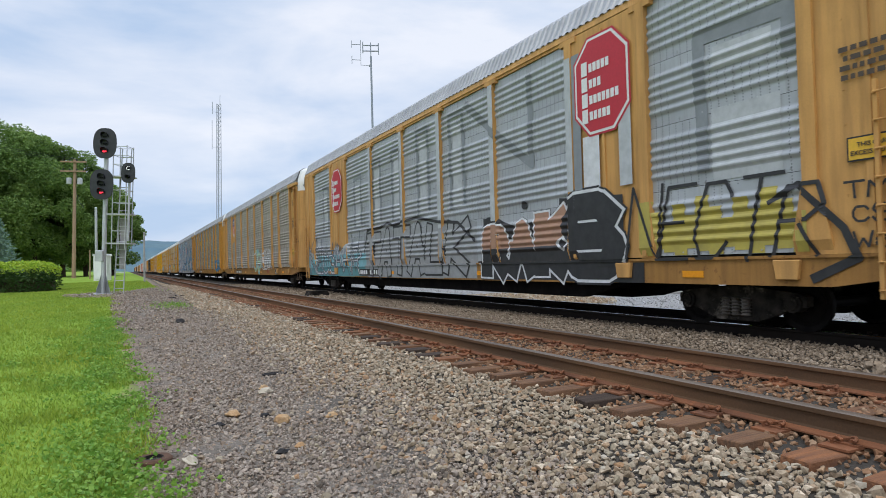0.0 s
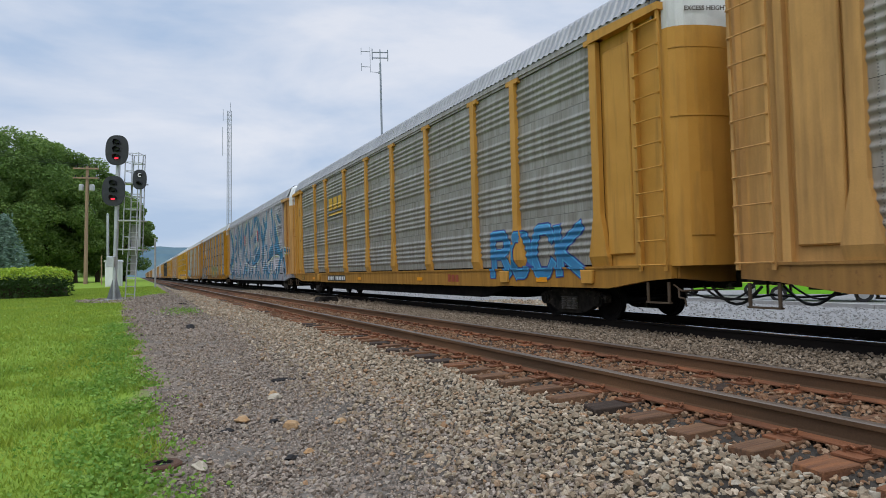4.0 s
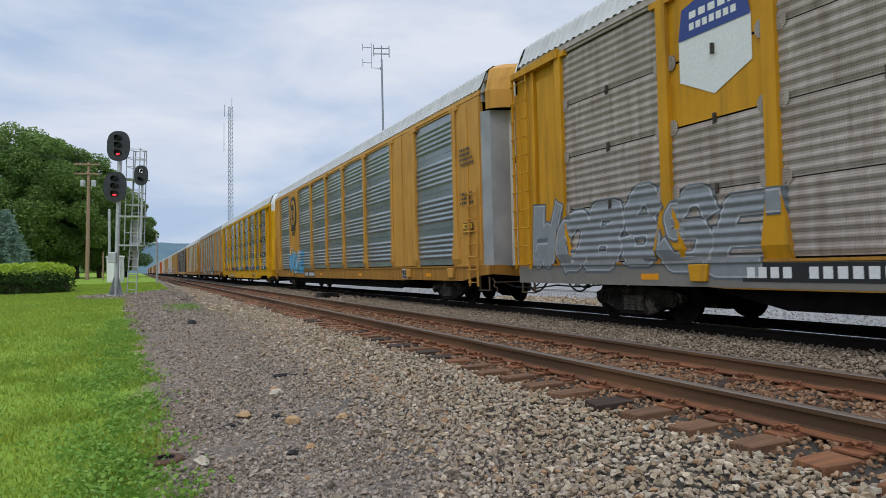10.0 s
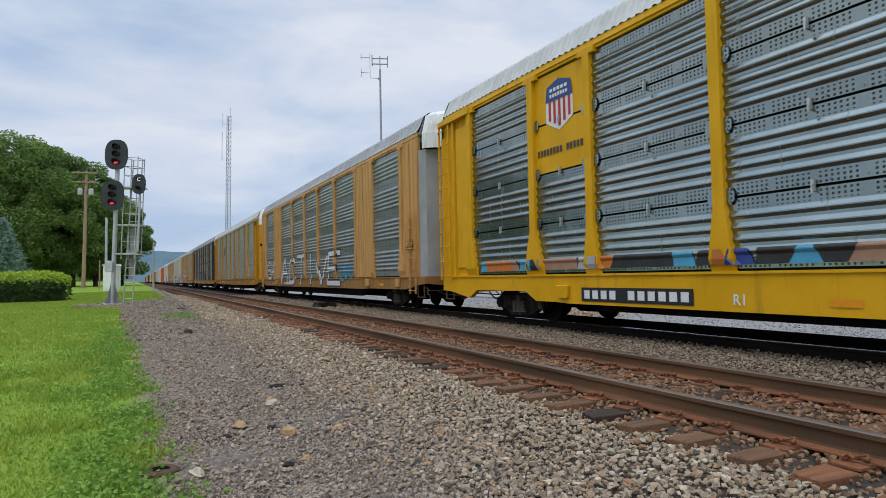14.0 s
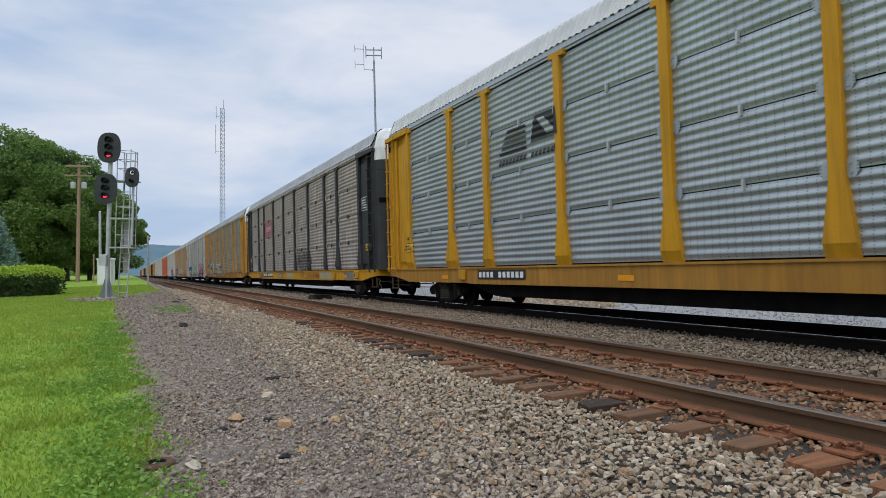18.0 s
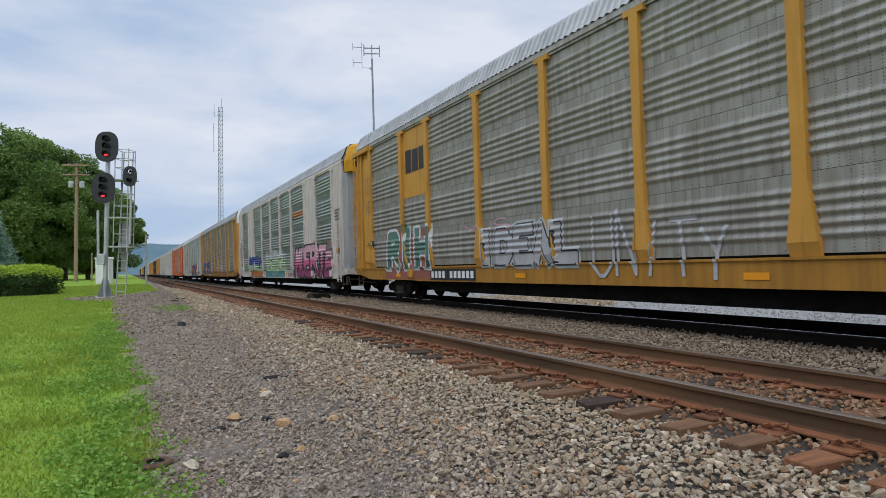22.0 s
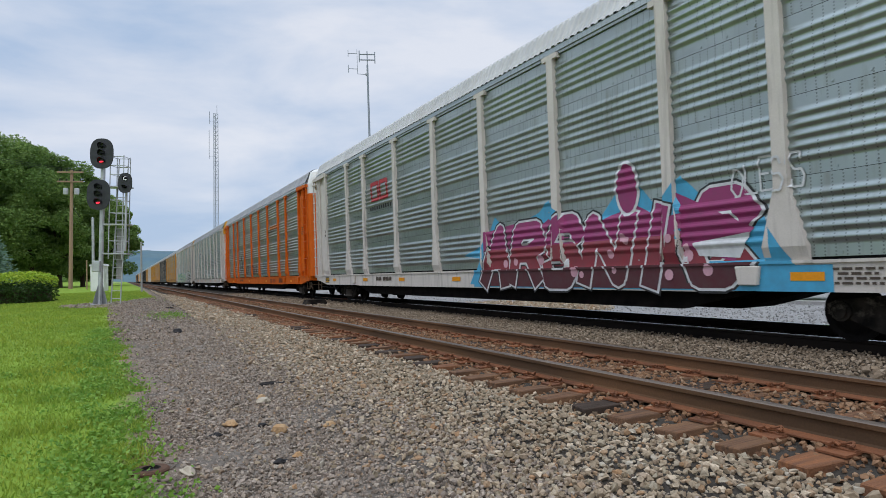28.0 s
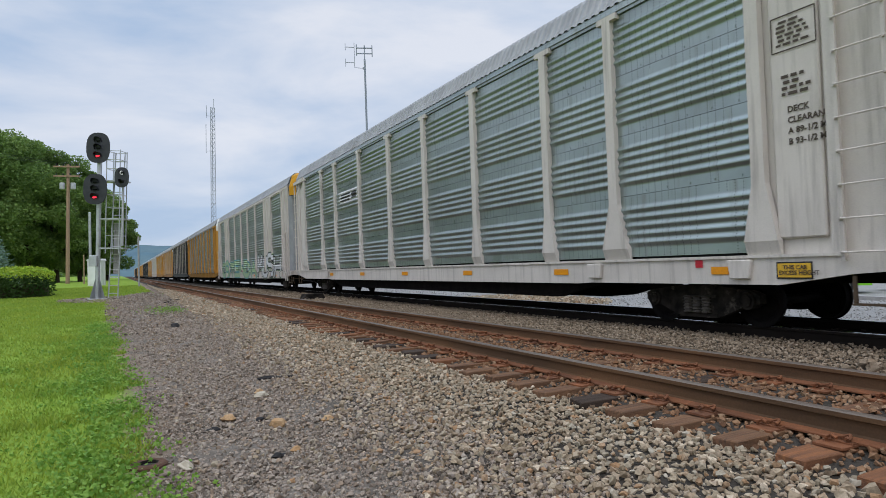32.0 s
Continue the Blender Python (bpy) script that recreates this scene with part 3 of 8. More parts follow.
stones("grit_stones", M_GRIT, (-0.6, 2.6), (15.0, 40.0), 14000, 0.06, 9, label="dark stones along the far edge of the lawn", falloff=0.3,
       keep=lambda x, y, r: x > -0.55 * np.clip((y - 8) / 16, 0, 1) + smooth_step(27, 36, y) * 1.9)


# ---- tracks ----
RAIL_OUTLINE = [(-.076, -.186), (.076, -.186), (.076, -.174), (.02, -.155), (.009, -.14), (.009, -.052), (.036, -.042), (.037, -.01), (.028, 0), (-.028, 0), (-.037, -.01), (-.036, -.042), (-.009, -.052), (-.009, -.14), (-.02, -.155), (-.076, -.174)]


def rail(x, parent, head, flank, foot):
    bm = bmesh.new()
    slab(bm, [(x + a, b) for a, b in RAIL_OUTLINE], "y", -60, 900)
    ob = part("rail", bm, [flank, head, foot], parent)
    for f in ob.data.polygons:
        if f.center.z > -0.011 and f.area < 200:
            f.material_index = 1
        elif f.center.z < -0.16:
            f.material_index = 2
    return ob


def track(name, centre, head, label, seed, detailed):
    rng = random.Random(seed)
    ob = tagged(new(name), label, "railway track", kind="structure")
    for s in (-1, 1):
        rail(centre + s * GAUGE / 2, ob, head, M_RAIL if detailed else M_RAILSHADE, M_RUST if detailed else M_RAILSHADE)
    shapes = []
    for k in range(6):
        bm = bmesh.new()
        box(bm, -1.37, 1.37, -.112, .112, -.18, 0)
        bmesh.ops.subdivide_edges(bm, edges=[e for e in bm.edges if abs(e.verts[0].co.x - e.verts[1].co.x) > 1], cuts=5)
        for v in bm.verts:
            v.co += Vector((rng.uniform(-.03, .03) if abs(v.co.x) > 1.3 else 0, rng.uniform(-.012, .012), rng.uniform(-.012, .006)))
        bmesh.ops.bevel(bm, geom=[e for e in bm.edges if len(e.link_faces) == 2 and e.calc_face_angle(0) > 1], offset=.008, segments=1, affect="EDGES")
        shapes.append(made(bm, "tie", M_TIEDARK if k == 1 else M_TIERUST if k in (0, 3, 5) else M_TIE))
    plate = bmesh.new()
    box(plate, -.24, .2, -.1, .1, 0, .016)
    box(plate, -.13, -.085, -.095, .095, .014, .026)
    box(plate, .085, .13, -.095, .095, .014, .026)
    for x, y in ((-.1, -.05), (.1, .05), (-.155, .06), (.155, -.06), (-.1, .05)):
        rod(plate, (x, y, .01), (x, y, .042), .011, 6)
        box(plate, x - .02, x + .02, y - .014, y + .014, .04, .056)
    plate = made(plate, "tie_plate", M_RUST)
    clip = bmesh.new()
    pts = [Vector((-.02 - .05 * math.cos(a), .055 * math.sin(a) - .02, .055 + .012 * math.sin(2 * a))) for a in [i * math.pi / 5 for i in range(9)]]
    pipe(clip, pts, .011, 6)
    clip = made(clip, "rail_clip", M_RUST)
    spacing = .507
    y = -12.14
    rest = bmesh.new()
    count = 0
    while y < 330:
        yy = y + rng.uniform(-.03, .03)
        if y < 55:
            tie = part("tie", shapes[rng.randrange(6)], None, ob)
            tie.location = (centre + rng.uniform(-.05, .05), yy, TIE_TOP + rng.uniform(-.008, .004))
            tie.rotation_euler = (0, 0, rng.uniform(-.02, .02))
            if y < 24 and detailed:
                for s in (-1, 1):
                    part("tie_plate", plate, None, ob, at=(centre + s * GAUGE / 2, yy, TIE_TOP))
                    if y < 16:
                        for e in (-1, 1):
                            c = part("rail_clip", clip, None, ob, at=(centre + s * GAUGE / 2 + e * .1, yy, TIE_TOP))
                            c.rotation_euler = (0, 0, 0 if e < 0 else math.pi)
        else:
            box(rest, centre - 1.37, centre + 1.37, yy - .11, yy + .11, TIE_TOP - .17, TIE_TOP)
        y += spacing
    far = part("far_ties", rest, M_TIE, ob)
    tagged(far, kind="stuff")
    return ob


track("track_near", TRACK_A, M_HEAD, "rusty unused-looking steel rails on weathered wooden ties", 11, True)
track("track_far", TRACK_B, M_BRIGHT, "polished steel rails under the passing train", 12, False)

# ---- the train of covered car carriers ----
BODY, HALF, EAVE, SILL_TOP = 26.85, 1.49, 5.28, 1.04
ROOF_BASE, HOOD_FOOT = 5.2, 4.85   # the roof curve springs above the eave rail; the end caps reach down over the doors
POSTS = (1.7, 4.5, 6.4, 9.3, 12.1, 14.75, 17.55, 20.45, 22.35, 25.15)
TRUCKS = (3.2, BODY - 3.2)
WHEEL_R = 0.3556
PANEL_GAP = .035
_cache = {}


def cached(key, maker):
    if key not in _cache:
        _cache[key] = maker()
    return _cache[key]


def rib_line(h, ribs):
    """The side panel's section, from its foot up: (height, how far it stands out). Ribs above a flat riveted band."""
    pts = [(0.0, 0.0)]
    if ribs == 6:
        n, pitch, first = 4, 0.168, 0.19
    elif ribs == 0:
        pitch, first, n = 0.128, 0.03, int((h - .05) / 0.128)
    else:
        n, pitch, deep = ribs, 0.14, (.013 if ribs == 7 else .018)
        first = (h - n * pitch) * .5
    for i in range(n):
        z = first + i * pitch
        if ribs == 6:
            for a, d in ((0, 0), (.18, .024), (.28, .034), (.38, .034), (.74, 0)):
                pts.append((z + a * pitch, d))
        else:
            if i == 0:
                pts.append((z - .02, 0.0))
            for a in (0, .18, .36, .5, .64, .82) + ((1, 1.14) if i == n - 1 else ()):
                pts.append((z + a * pitch, deep - deep * math.cos(2 * math.pi * min(a, 1))))
    pts.append((h, 0.0))
    return pts


def panel_mesh(width, h, ribs, material, flat=False):
    def build():
        bm = bmesh.new()
        line = [(0, 0), (h, 0)] if flat else rib_line(h, ribs)
        # the plate's outer skin, then its thickness behind
        u = [bm.verts.new((-d, 0, z)) for z, d in line]
        w = [bm.verts.new((-d, width, z)) for z, d in line]
        for i in range(len(line) - 1):
            bm.faces.new((u[i], u[i + 1], w[i + 1], w[i])).smooth = ribs != 6 and not flat
        b = [bm.verts.new(p) for p in ((.02, 0, 0), (.02, width, 0), (.02, width, h), (.02, 0, h))]
        bm.faces.new(b)
        # Top and bottom edges are coloured black, as shade in the seams.
        for z, p, q in ((line[0][0], b[0], b[1]), (line[-1][0], b[3], b[2])):
            bm.faces.new((bm.verts.new((0, 0, z)), bm.verts.new((0, width, z)), q, p)).material_index = 1
        # rivets along the seam
        if not flat:
            for i in range(int(width / .45)):
                y = .22 + i * .45
                box(bm, -.012, 0, y - .012, y + .012, .035, .06)
        me = bpy.data.meshes.new("side_panel")
        bm.to_mesh(me)
        bm.free()
        me.materials.append(material)
        me.materials.append(M_GAPSHADE)
        return me
    return cached(("panel", round(width, 2), round(h, 2), ribs, material.name, flat), build)


def post_mesh(material, flare, z0, top):
    """A side post: a channel with a flared foot and a cap under the eave."""
    def build():
        bm = bmesh.new()
        w, f = .1, flare / 2
        out = [(-f, z0 + .18), (f, z0 + .18), (w, z0 + .95), (w, top - .1), (w * 2.4, top - .1), (w * 2.4, top), (-w * 2.4, top), (-w * 2.4, top - .1), (-w, top - .1), (-w, z0 + .95)]
        slab(bm, out, "x", -.075, .03)
        bmesh.ops.bevel(bm, geom=[e for e in bm.edges if len(e.link_faces) == 2 and e.calc_face_angle(0) > 1.2 and abs(e.verts[0].co.x - e.verts[1].co.x) < .01 and e.verts[0].co.x < 0], offset=.008, segments=1, affect="EDGES")
        slab(bm, [(-.073, z0 + .18), (.03, z0 + .18), (.03, z0), (-.012, z0)], "y", -f, f)
        return made(bm, "side_post", material)
    return cached(("post", material.name, flare, z0, top), build)


def roof_mesh(material):
    def build():
        e = ROOF_BASE
        prof = [(HALF + .03, e + .2), (HALF - .02, e + .27), (HALF - .1, e + .43), (HALF - .19, e + .66), (HALF - .36, e + .79), (HALF - .72, e + .84), (0, e + .86)]
        prof = prof + [(-a, b) for a, b in prof[-2::-1]]
        n = 800
        ys = np.linspace(.25, BODY - .25, n)
        px, pz = np.array([a for a, b in prof]), np.array([b for a, b in prof])
        ridge = np.where(np.arange(n) % 6 < 3, .03, 0.0)
        nx, nz = np.gradient(pz), -np.gradient(px)
        k = np.hypot(nx, nz)
        nx, nz = nx / k, nz / k
        sgn = np.sign(nz.sum())
        v = np.stack([np.broadcast_to(px, (n, 13)), np.broadcast_to(ys[:, None], (n, 13)), np.broadcast_to(pz, (n, 13))], -1)
        v[..., 0] += sgn * nx * ridge[:, None]
        v[..., 2] += sgn * nz * ridge[:, None]
        i = (np.arange(n - 1)[:, None] * 13 + np.arange(12)[None]).ravel()
        return mesh_of("roof", v.reshape(-1, 3), np.stack([i, i + 13, i + 14, i + 1], 1), material)
    return cached(("roof", material.name), build)


def end_curve(n=9):
    """Plan of one bulging end leaf: from the corner to the middle."""
    return [(-HALF * math.cos(t) ** .8 if t < 1.57 else 0.0, .04 - .5 * math.sin(t)) for t in [i * (math.pi / 2) / (n - 1) for i in range(n)]]


def end_door_mesh(material, z0, z1, name):
    def build():
        bm = bmesh.new()
        c = end_curve()
        inner = [(x * .96, y + .05) for x, y in c]
        slab(bm, c + inner[::-1], "z", z0, z1)
        me = made(bm, name, material)
        return me
    return cached(("door", material.name, z0, z1, name), build)


def hood_mesh(material):
    """The rounded cap that closes the roof over the end doors."""
    def build():
        bm = bmesh.new()
        c = end_curve()
        full = c + [(-x, y) for x, y in c[-2::-1]]
        rings = []
        for z, s, dy in ((HOOD_FOOT, 1.0, 0), (ROOF_BASE + .1, 1.0, 0), (ROOF_BASE + .4, .94, .03), (ROOF_BASE + .67, .88, .1), (ROOF_BASE + .8, .74, .18), (ROOF_BASE + .86, .4, .26)):
            rings.append([bm.verts.new((x * s, y * (1 if dy == 0 else 1) + dy, z)) for x, y in full])
        back = [[bm.verts.new((x * s, .3, z)) for x, y in full] for z, s, dy in ((ROOF_BASE + .1, 1.01, 0), (ROOF_BASE + .4, .945, 0), (ROOF_BASE + .68, .885, 0), (ROOF_BASE + .81, .75, 0), (ROOF_BASE + .87, .42, 0))]
        for u, w in zip(rings, rings[1:]):
            for i in range(len(full) - 1):
                bm.faces.new((u[i], u[i + 1], w[i + 1], w[i]))
        for u, w in zip(rings[1:], back):
            for i in range(len(full) - 1):
                bm.faces.new((u[i], u[i + 1], w[i + 1], w[i]))
        return made(bm, "end_hood", material)
    return cached(("hood", material.name), build)


def ladder_mesh(material, z0, z1, width, rungs):
    def build():
        bm = bmesh.new()
        for y in (0, width):
            slab(bm, [(y - .025, z0), (y + .025, z0), (y + .025, z1), (y - .025, z1)], "x", -.07, -.03)
        for i in range(rungs):
            z = z0 + .1 + i * (z1 - z0 - .25) / (rungs - 1)
            rod(bm, (-.1, 0, z), (-.1, width, z), .012, 6)
            for y in (0, width):
                rod(bm, (-.1, y, z), (-.05, y, z), .02, 6)
        return made(bm, "ladder", material)
    return cached(("ladder", material.name, z0, z1, width, rungs), build)


def deck_mesh(material):
    def build():
        bm = bmesh.new()
        box(bm, -HALF + .1, HALF - .1, .1, BODY - .1, SILL_TOP - .1, SILL_TOP - .02)
        return made(bm, "deck", material)
    return cached(("deck", material.name), build)


def buffer_mesh(material, low):
    def build():
        bm = bmesh.new()
        slab(bm, [(-1.38, low + .2), (-.5, low + .12), (.5, low + .12), (1.38, low + .2), (1.38, SILL_TOP), (-1.38, SILL_TOP)], "y", -.05, .1)
        return made(bm, "end_sill", material)
    return cached(("buffer", material.name, low), build)


def sill_mesh(material, low):
    """One side sill with stepped ends and a folded ledge along its top."""
    def build():
        bm = bmesh.new()
        notch = [(1.5, low + .02), (1.9, low + .22), (4.1, low + .22), (4.5, low + .02)] if low < .5 else [(1.5, low + .02)]
        out = [(.55, low + .16)] + notch + [(5.2, low + .02), (5.6, low), (BODY - 5.6, low), (BODY - 5.2, low + .02)] + [(BODY - a, b) for a, b in notch[::-1]] + [(BODY - .55, low + .16), (BODY, low + .2), (BODY, SILL_TOP), (0, SILL_TOP), (0, low + .2)]
        slab(bm, out, "x", -HALF - .02, -HALF + .1)
        slab(bm, [(-HALF - .05, SILL_TOP - .04), (-HALF - .05, SILL_TOP), (-HALF - .018, SILL_TOP), (-HALF - .018, SILL_TOP - .04)], "y", .6, BODY - .6)
        return made(bm, "side_sill", material)
    return cached(("sill", material.name, low), build)


def belly_mesh():
    def build():
        bm = bmesh.new()
        slab(bm, [(.6, .62), (4.9, .6), (6.1, .3), (BODY - 6.1, .3), (BODY - 4.9, .6), (BODY - .6, .62), (BODY - .6, .95), (.6, .95)], "x", -.42, .42)
        slab(bm, [(5.2, .6), (6.4, .34), (BODY - 6.4, .34), (BODY - 5.2, .6), (BODY - 5.2, .95), (5.2, .95)], "x", -1.36, -1.2)
        slab(bm, [(5.2, .6), (6.4, .34), (BODY - 6.4, .34), (BODY - 5.2, .6), (BODY - 5.2, .95), (5.2, .95)], "x", 1.2, 1.36)
        for y in (7.2, 9.6, 12.0, 14.8, 17.2, 19.6):
            box(bm, -1.3, 1.3, y, y + .1, .5, .95)
        rod(bm, (-.75, 9.9, .55), (-.75, 10.9, .55), .17, 12)
        pipe(bm, [(-1.1, 5.4, .55), (-1.1, BODY - 5.4, .55)], .03, 6)
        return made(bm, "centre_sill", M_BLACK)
    return cached("belly", build)


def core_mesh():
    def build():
        # One added solid block instead of decks, black for the shaded inside.
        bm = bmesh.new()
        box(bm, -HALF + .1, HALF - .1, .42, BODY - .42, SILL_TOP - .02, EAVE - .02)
        return made(bm, "inner_deck_block", M_GAPSHADE)
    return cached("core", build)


def side_frame_mesh():
    def build():
        bm = bmesh.new()
        out = [(-1.08, .47), (-.95, .52), (-.6, .56), (-.3, .6), (.3, .6), (.6, .56), (.95, .52), (1.08, .47), (1.08, .34), (.8, .28), (.52, .16), (.34, .1), (-.34, .1), (-.52, .16), (-.8, .28), (-1.08, .34)]
        slab(bm, out, "x", -.07, .07)
        for s in (-1, 1):
            rod(bm, (-.11, s * .89, .38), (.07, s * .89, .38), .13, 12)
            rod(bm, (-.14, s * .89, .38), (-.1, s * .89, .38), .09, 10)
        box(bm, -.09, -.06, -.36, .36, .1, .16)
        return made(bm, "side_frame", M_TRUCK)
    return cached("sideframe", build)


def spring_mesh():
    def build():
        bm = bmesh.new()
        prof = []
        for k in range(6):
            prof += [(.06, .17 + k * .047), (.085, .185 + k * .047), (.06, .2 + k * .047)]
        turned(bm, prof, (-.1, 0, 0), "z", 10)
        return made(bm, "spring", surface_spring())
    return cached("spring", build)


def surface_spring():
    return cached("m_spring", lambda: surface("spring_steel", (0.1, 0.085, 0.07), (0.15, 0.13, 0.11), 6.0, 0.7, 0.1, 0.3))


def wheelset_mesh():
    def build():
        bm = bmesh.new()
        r = WHEEL_R
        for s in (-1, 1):
            c = s * .7525
            prof = [(.09, c - .09), (.1, c - .04), (r - .09, c - .03), (r - .05, c - .06), (r + .025, c - .07 * 1), (r + .025, c - .045), (r, c - .03), (r - .008, c + .06), (r - .05, c + .06), (r - .09, c + .02), (.11, c + .05), (.09, c + .09)]
            if s > 0:
                prof = [(a, 2 * c - b) for a, b in prof]
            turned(bm, prof, (0, 0, 0), "x", 28)
        rod(bm, (-1.02, 0, 0), (1.02, 0, 0), .075, 10)
        for s in (-1, 1):
            for k in range(3):
                a = k * 2.094
                rod(bm, (s * 1.0, .04 * math.cos(a), .04 * math.sin(a)), (s * 1.035, .04 * math.cos(a), .04 * math.sin(a)), .014, 6)
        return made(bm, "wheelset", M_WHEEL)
    return cached("wheelset", build)


def coupler_mesh():
    def build():
        bm = bmesh.new()
        box(bm, -.1, .1, -.42, .6, .72, .92)
        slab(bm, [(-.17, -.66), (.04, -.68), (.12, -.6), (.17, -.42), (-.17, -.42)], "z", .68, .96)
        box(bm, -.22, .22, .1, .3, .62, .98)
        return made(bm, "coupler", M_TRUCK)
    return cached("coupler", build)


def hose_mesh():
    def build():
        bm = bmesh.new()
        for x0, sag, r in ((-.35, .3, .024), (-.55, .22, .017)):
            pts = [(x0 + .1 * i / 8, .25 - .9 * i / 8, .66 - sag * math.sin(math.pi * i / 8)) for i in range(9)]
            pipe(bm, pts, r, 6)
        pipe(bm, [(-.95, .4, .62), (-.9, -.1, .5), (-.5, -.5, .46), (.1, -.6, .52)], .018, 6)
        return made(bm, "brake_hose", M_RUBBER)
    return cached("hose", build)


def lever_mesh(material):
    def build():
        bm = bmesh.new()
        pipe(bm, [(-1.42, .05, .72), (-1.42, -.12, .62), (-.3, -.16, .62)], .014, 6)
        pipe(bm, [(-1.42, -.06, .66), (-1.46, -.1, .52), (-1.44, -.2, .5), (-1.42, -.2, .38)], .016, 6)
        return made(bm, "uncoupling_lever", material)
    return cached(("lever", material.name), build)


def step_mesh(material):
    def build():
        bm = bmesh.new()
        for y in (0, .46):
            box(bm, -.014, .014, y - .022, y + .022, .42, .76)
        box(bm, -.04, .05, -.022, .482, .41, .435)
        return made(bm, "stirrup_step", material)
    return cached(("step", material.name), build)


def flip(ob, y=None):
    """Turns a part end for end, about the middle of the car."""
    ob.rotation_euler = (0, 0, math.pi)
    ob.location = (0, BODY, 0)
    return ob


def bar(name, parent, y, z, w, h, material, x=-HALF - .02, label=""):
    """A flat marking on the car's flank."""
    bm = bmesh.new()
    box(bm, x - .004, x, y, y + w, z, z + h)
    return part(name, bm, material, parent, label)


def print_lines(name, parent, y, z, w, rows, material, x=-HALF - .02, seed=0, pitch=.075, h=.035):
    """Small lettering that cannot be read: plain bars."""
    rng = random.Random(seed)
    bm = bmesh.new()
    for r in range(rows):
        a = y + rng.uniform(0, .06) * w
        while a < y + w * rng.uniform(.8, 1):
            k = rng.uniform(.05, .16)
            box(bm, x - .003, x, a, min(a + k, y + w), z - r * pitch, z - r * pitch + h)
            a += k + .03
    return part(name, bm, material, parent)


def plate_mesh(material):
    """An eight-sided plate that clamps the panels' corners to the post."""
    def build():
        bm = bmesh.new()
        slab(bm, [(.09 * math.cos(math.pi * (i + .5) / 4), .13 * math.sin(math.pi * (i + .5) / 4)) for i in range(8)], "x", -.014, .0)
        for z in (-.06, .06):
            box(bm, -.026, -.014, -.015, .015, z - .015, z + .015)
        return made(bm, "corner_plate", [material])
    return cached(("plate", material.name), build)


def latch_mesh(material):
    def build():
        bm = bmesh.new()
        box(bm, -.05, 0, -.02, .02, -.09, .06)
        box(bm, -.06, -.05, -.012, .012, -.11, .0)
        return made(bm, "latch", [material])
    return cached(("latch", material.name), build)


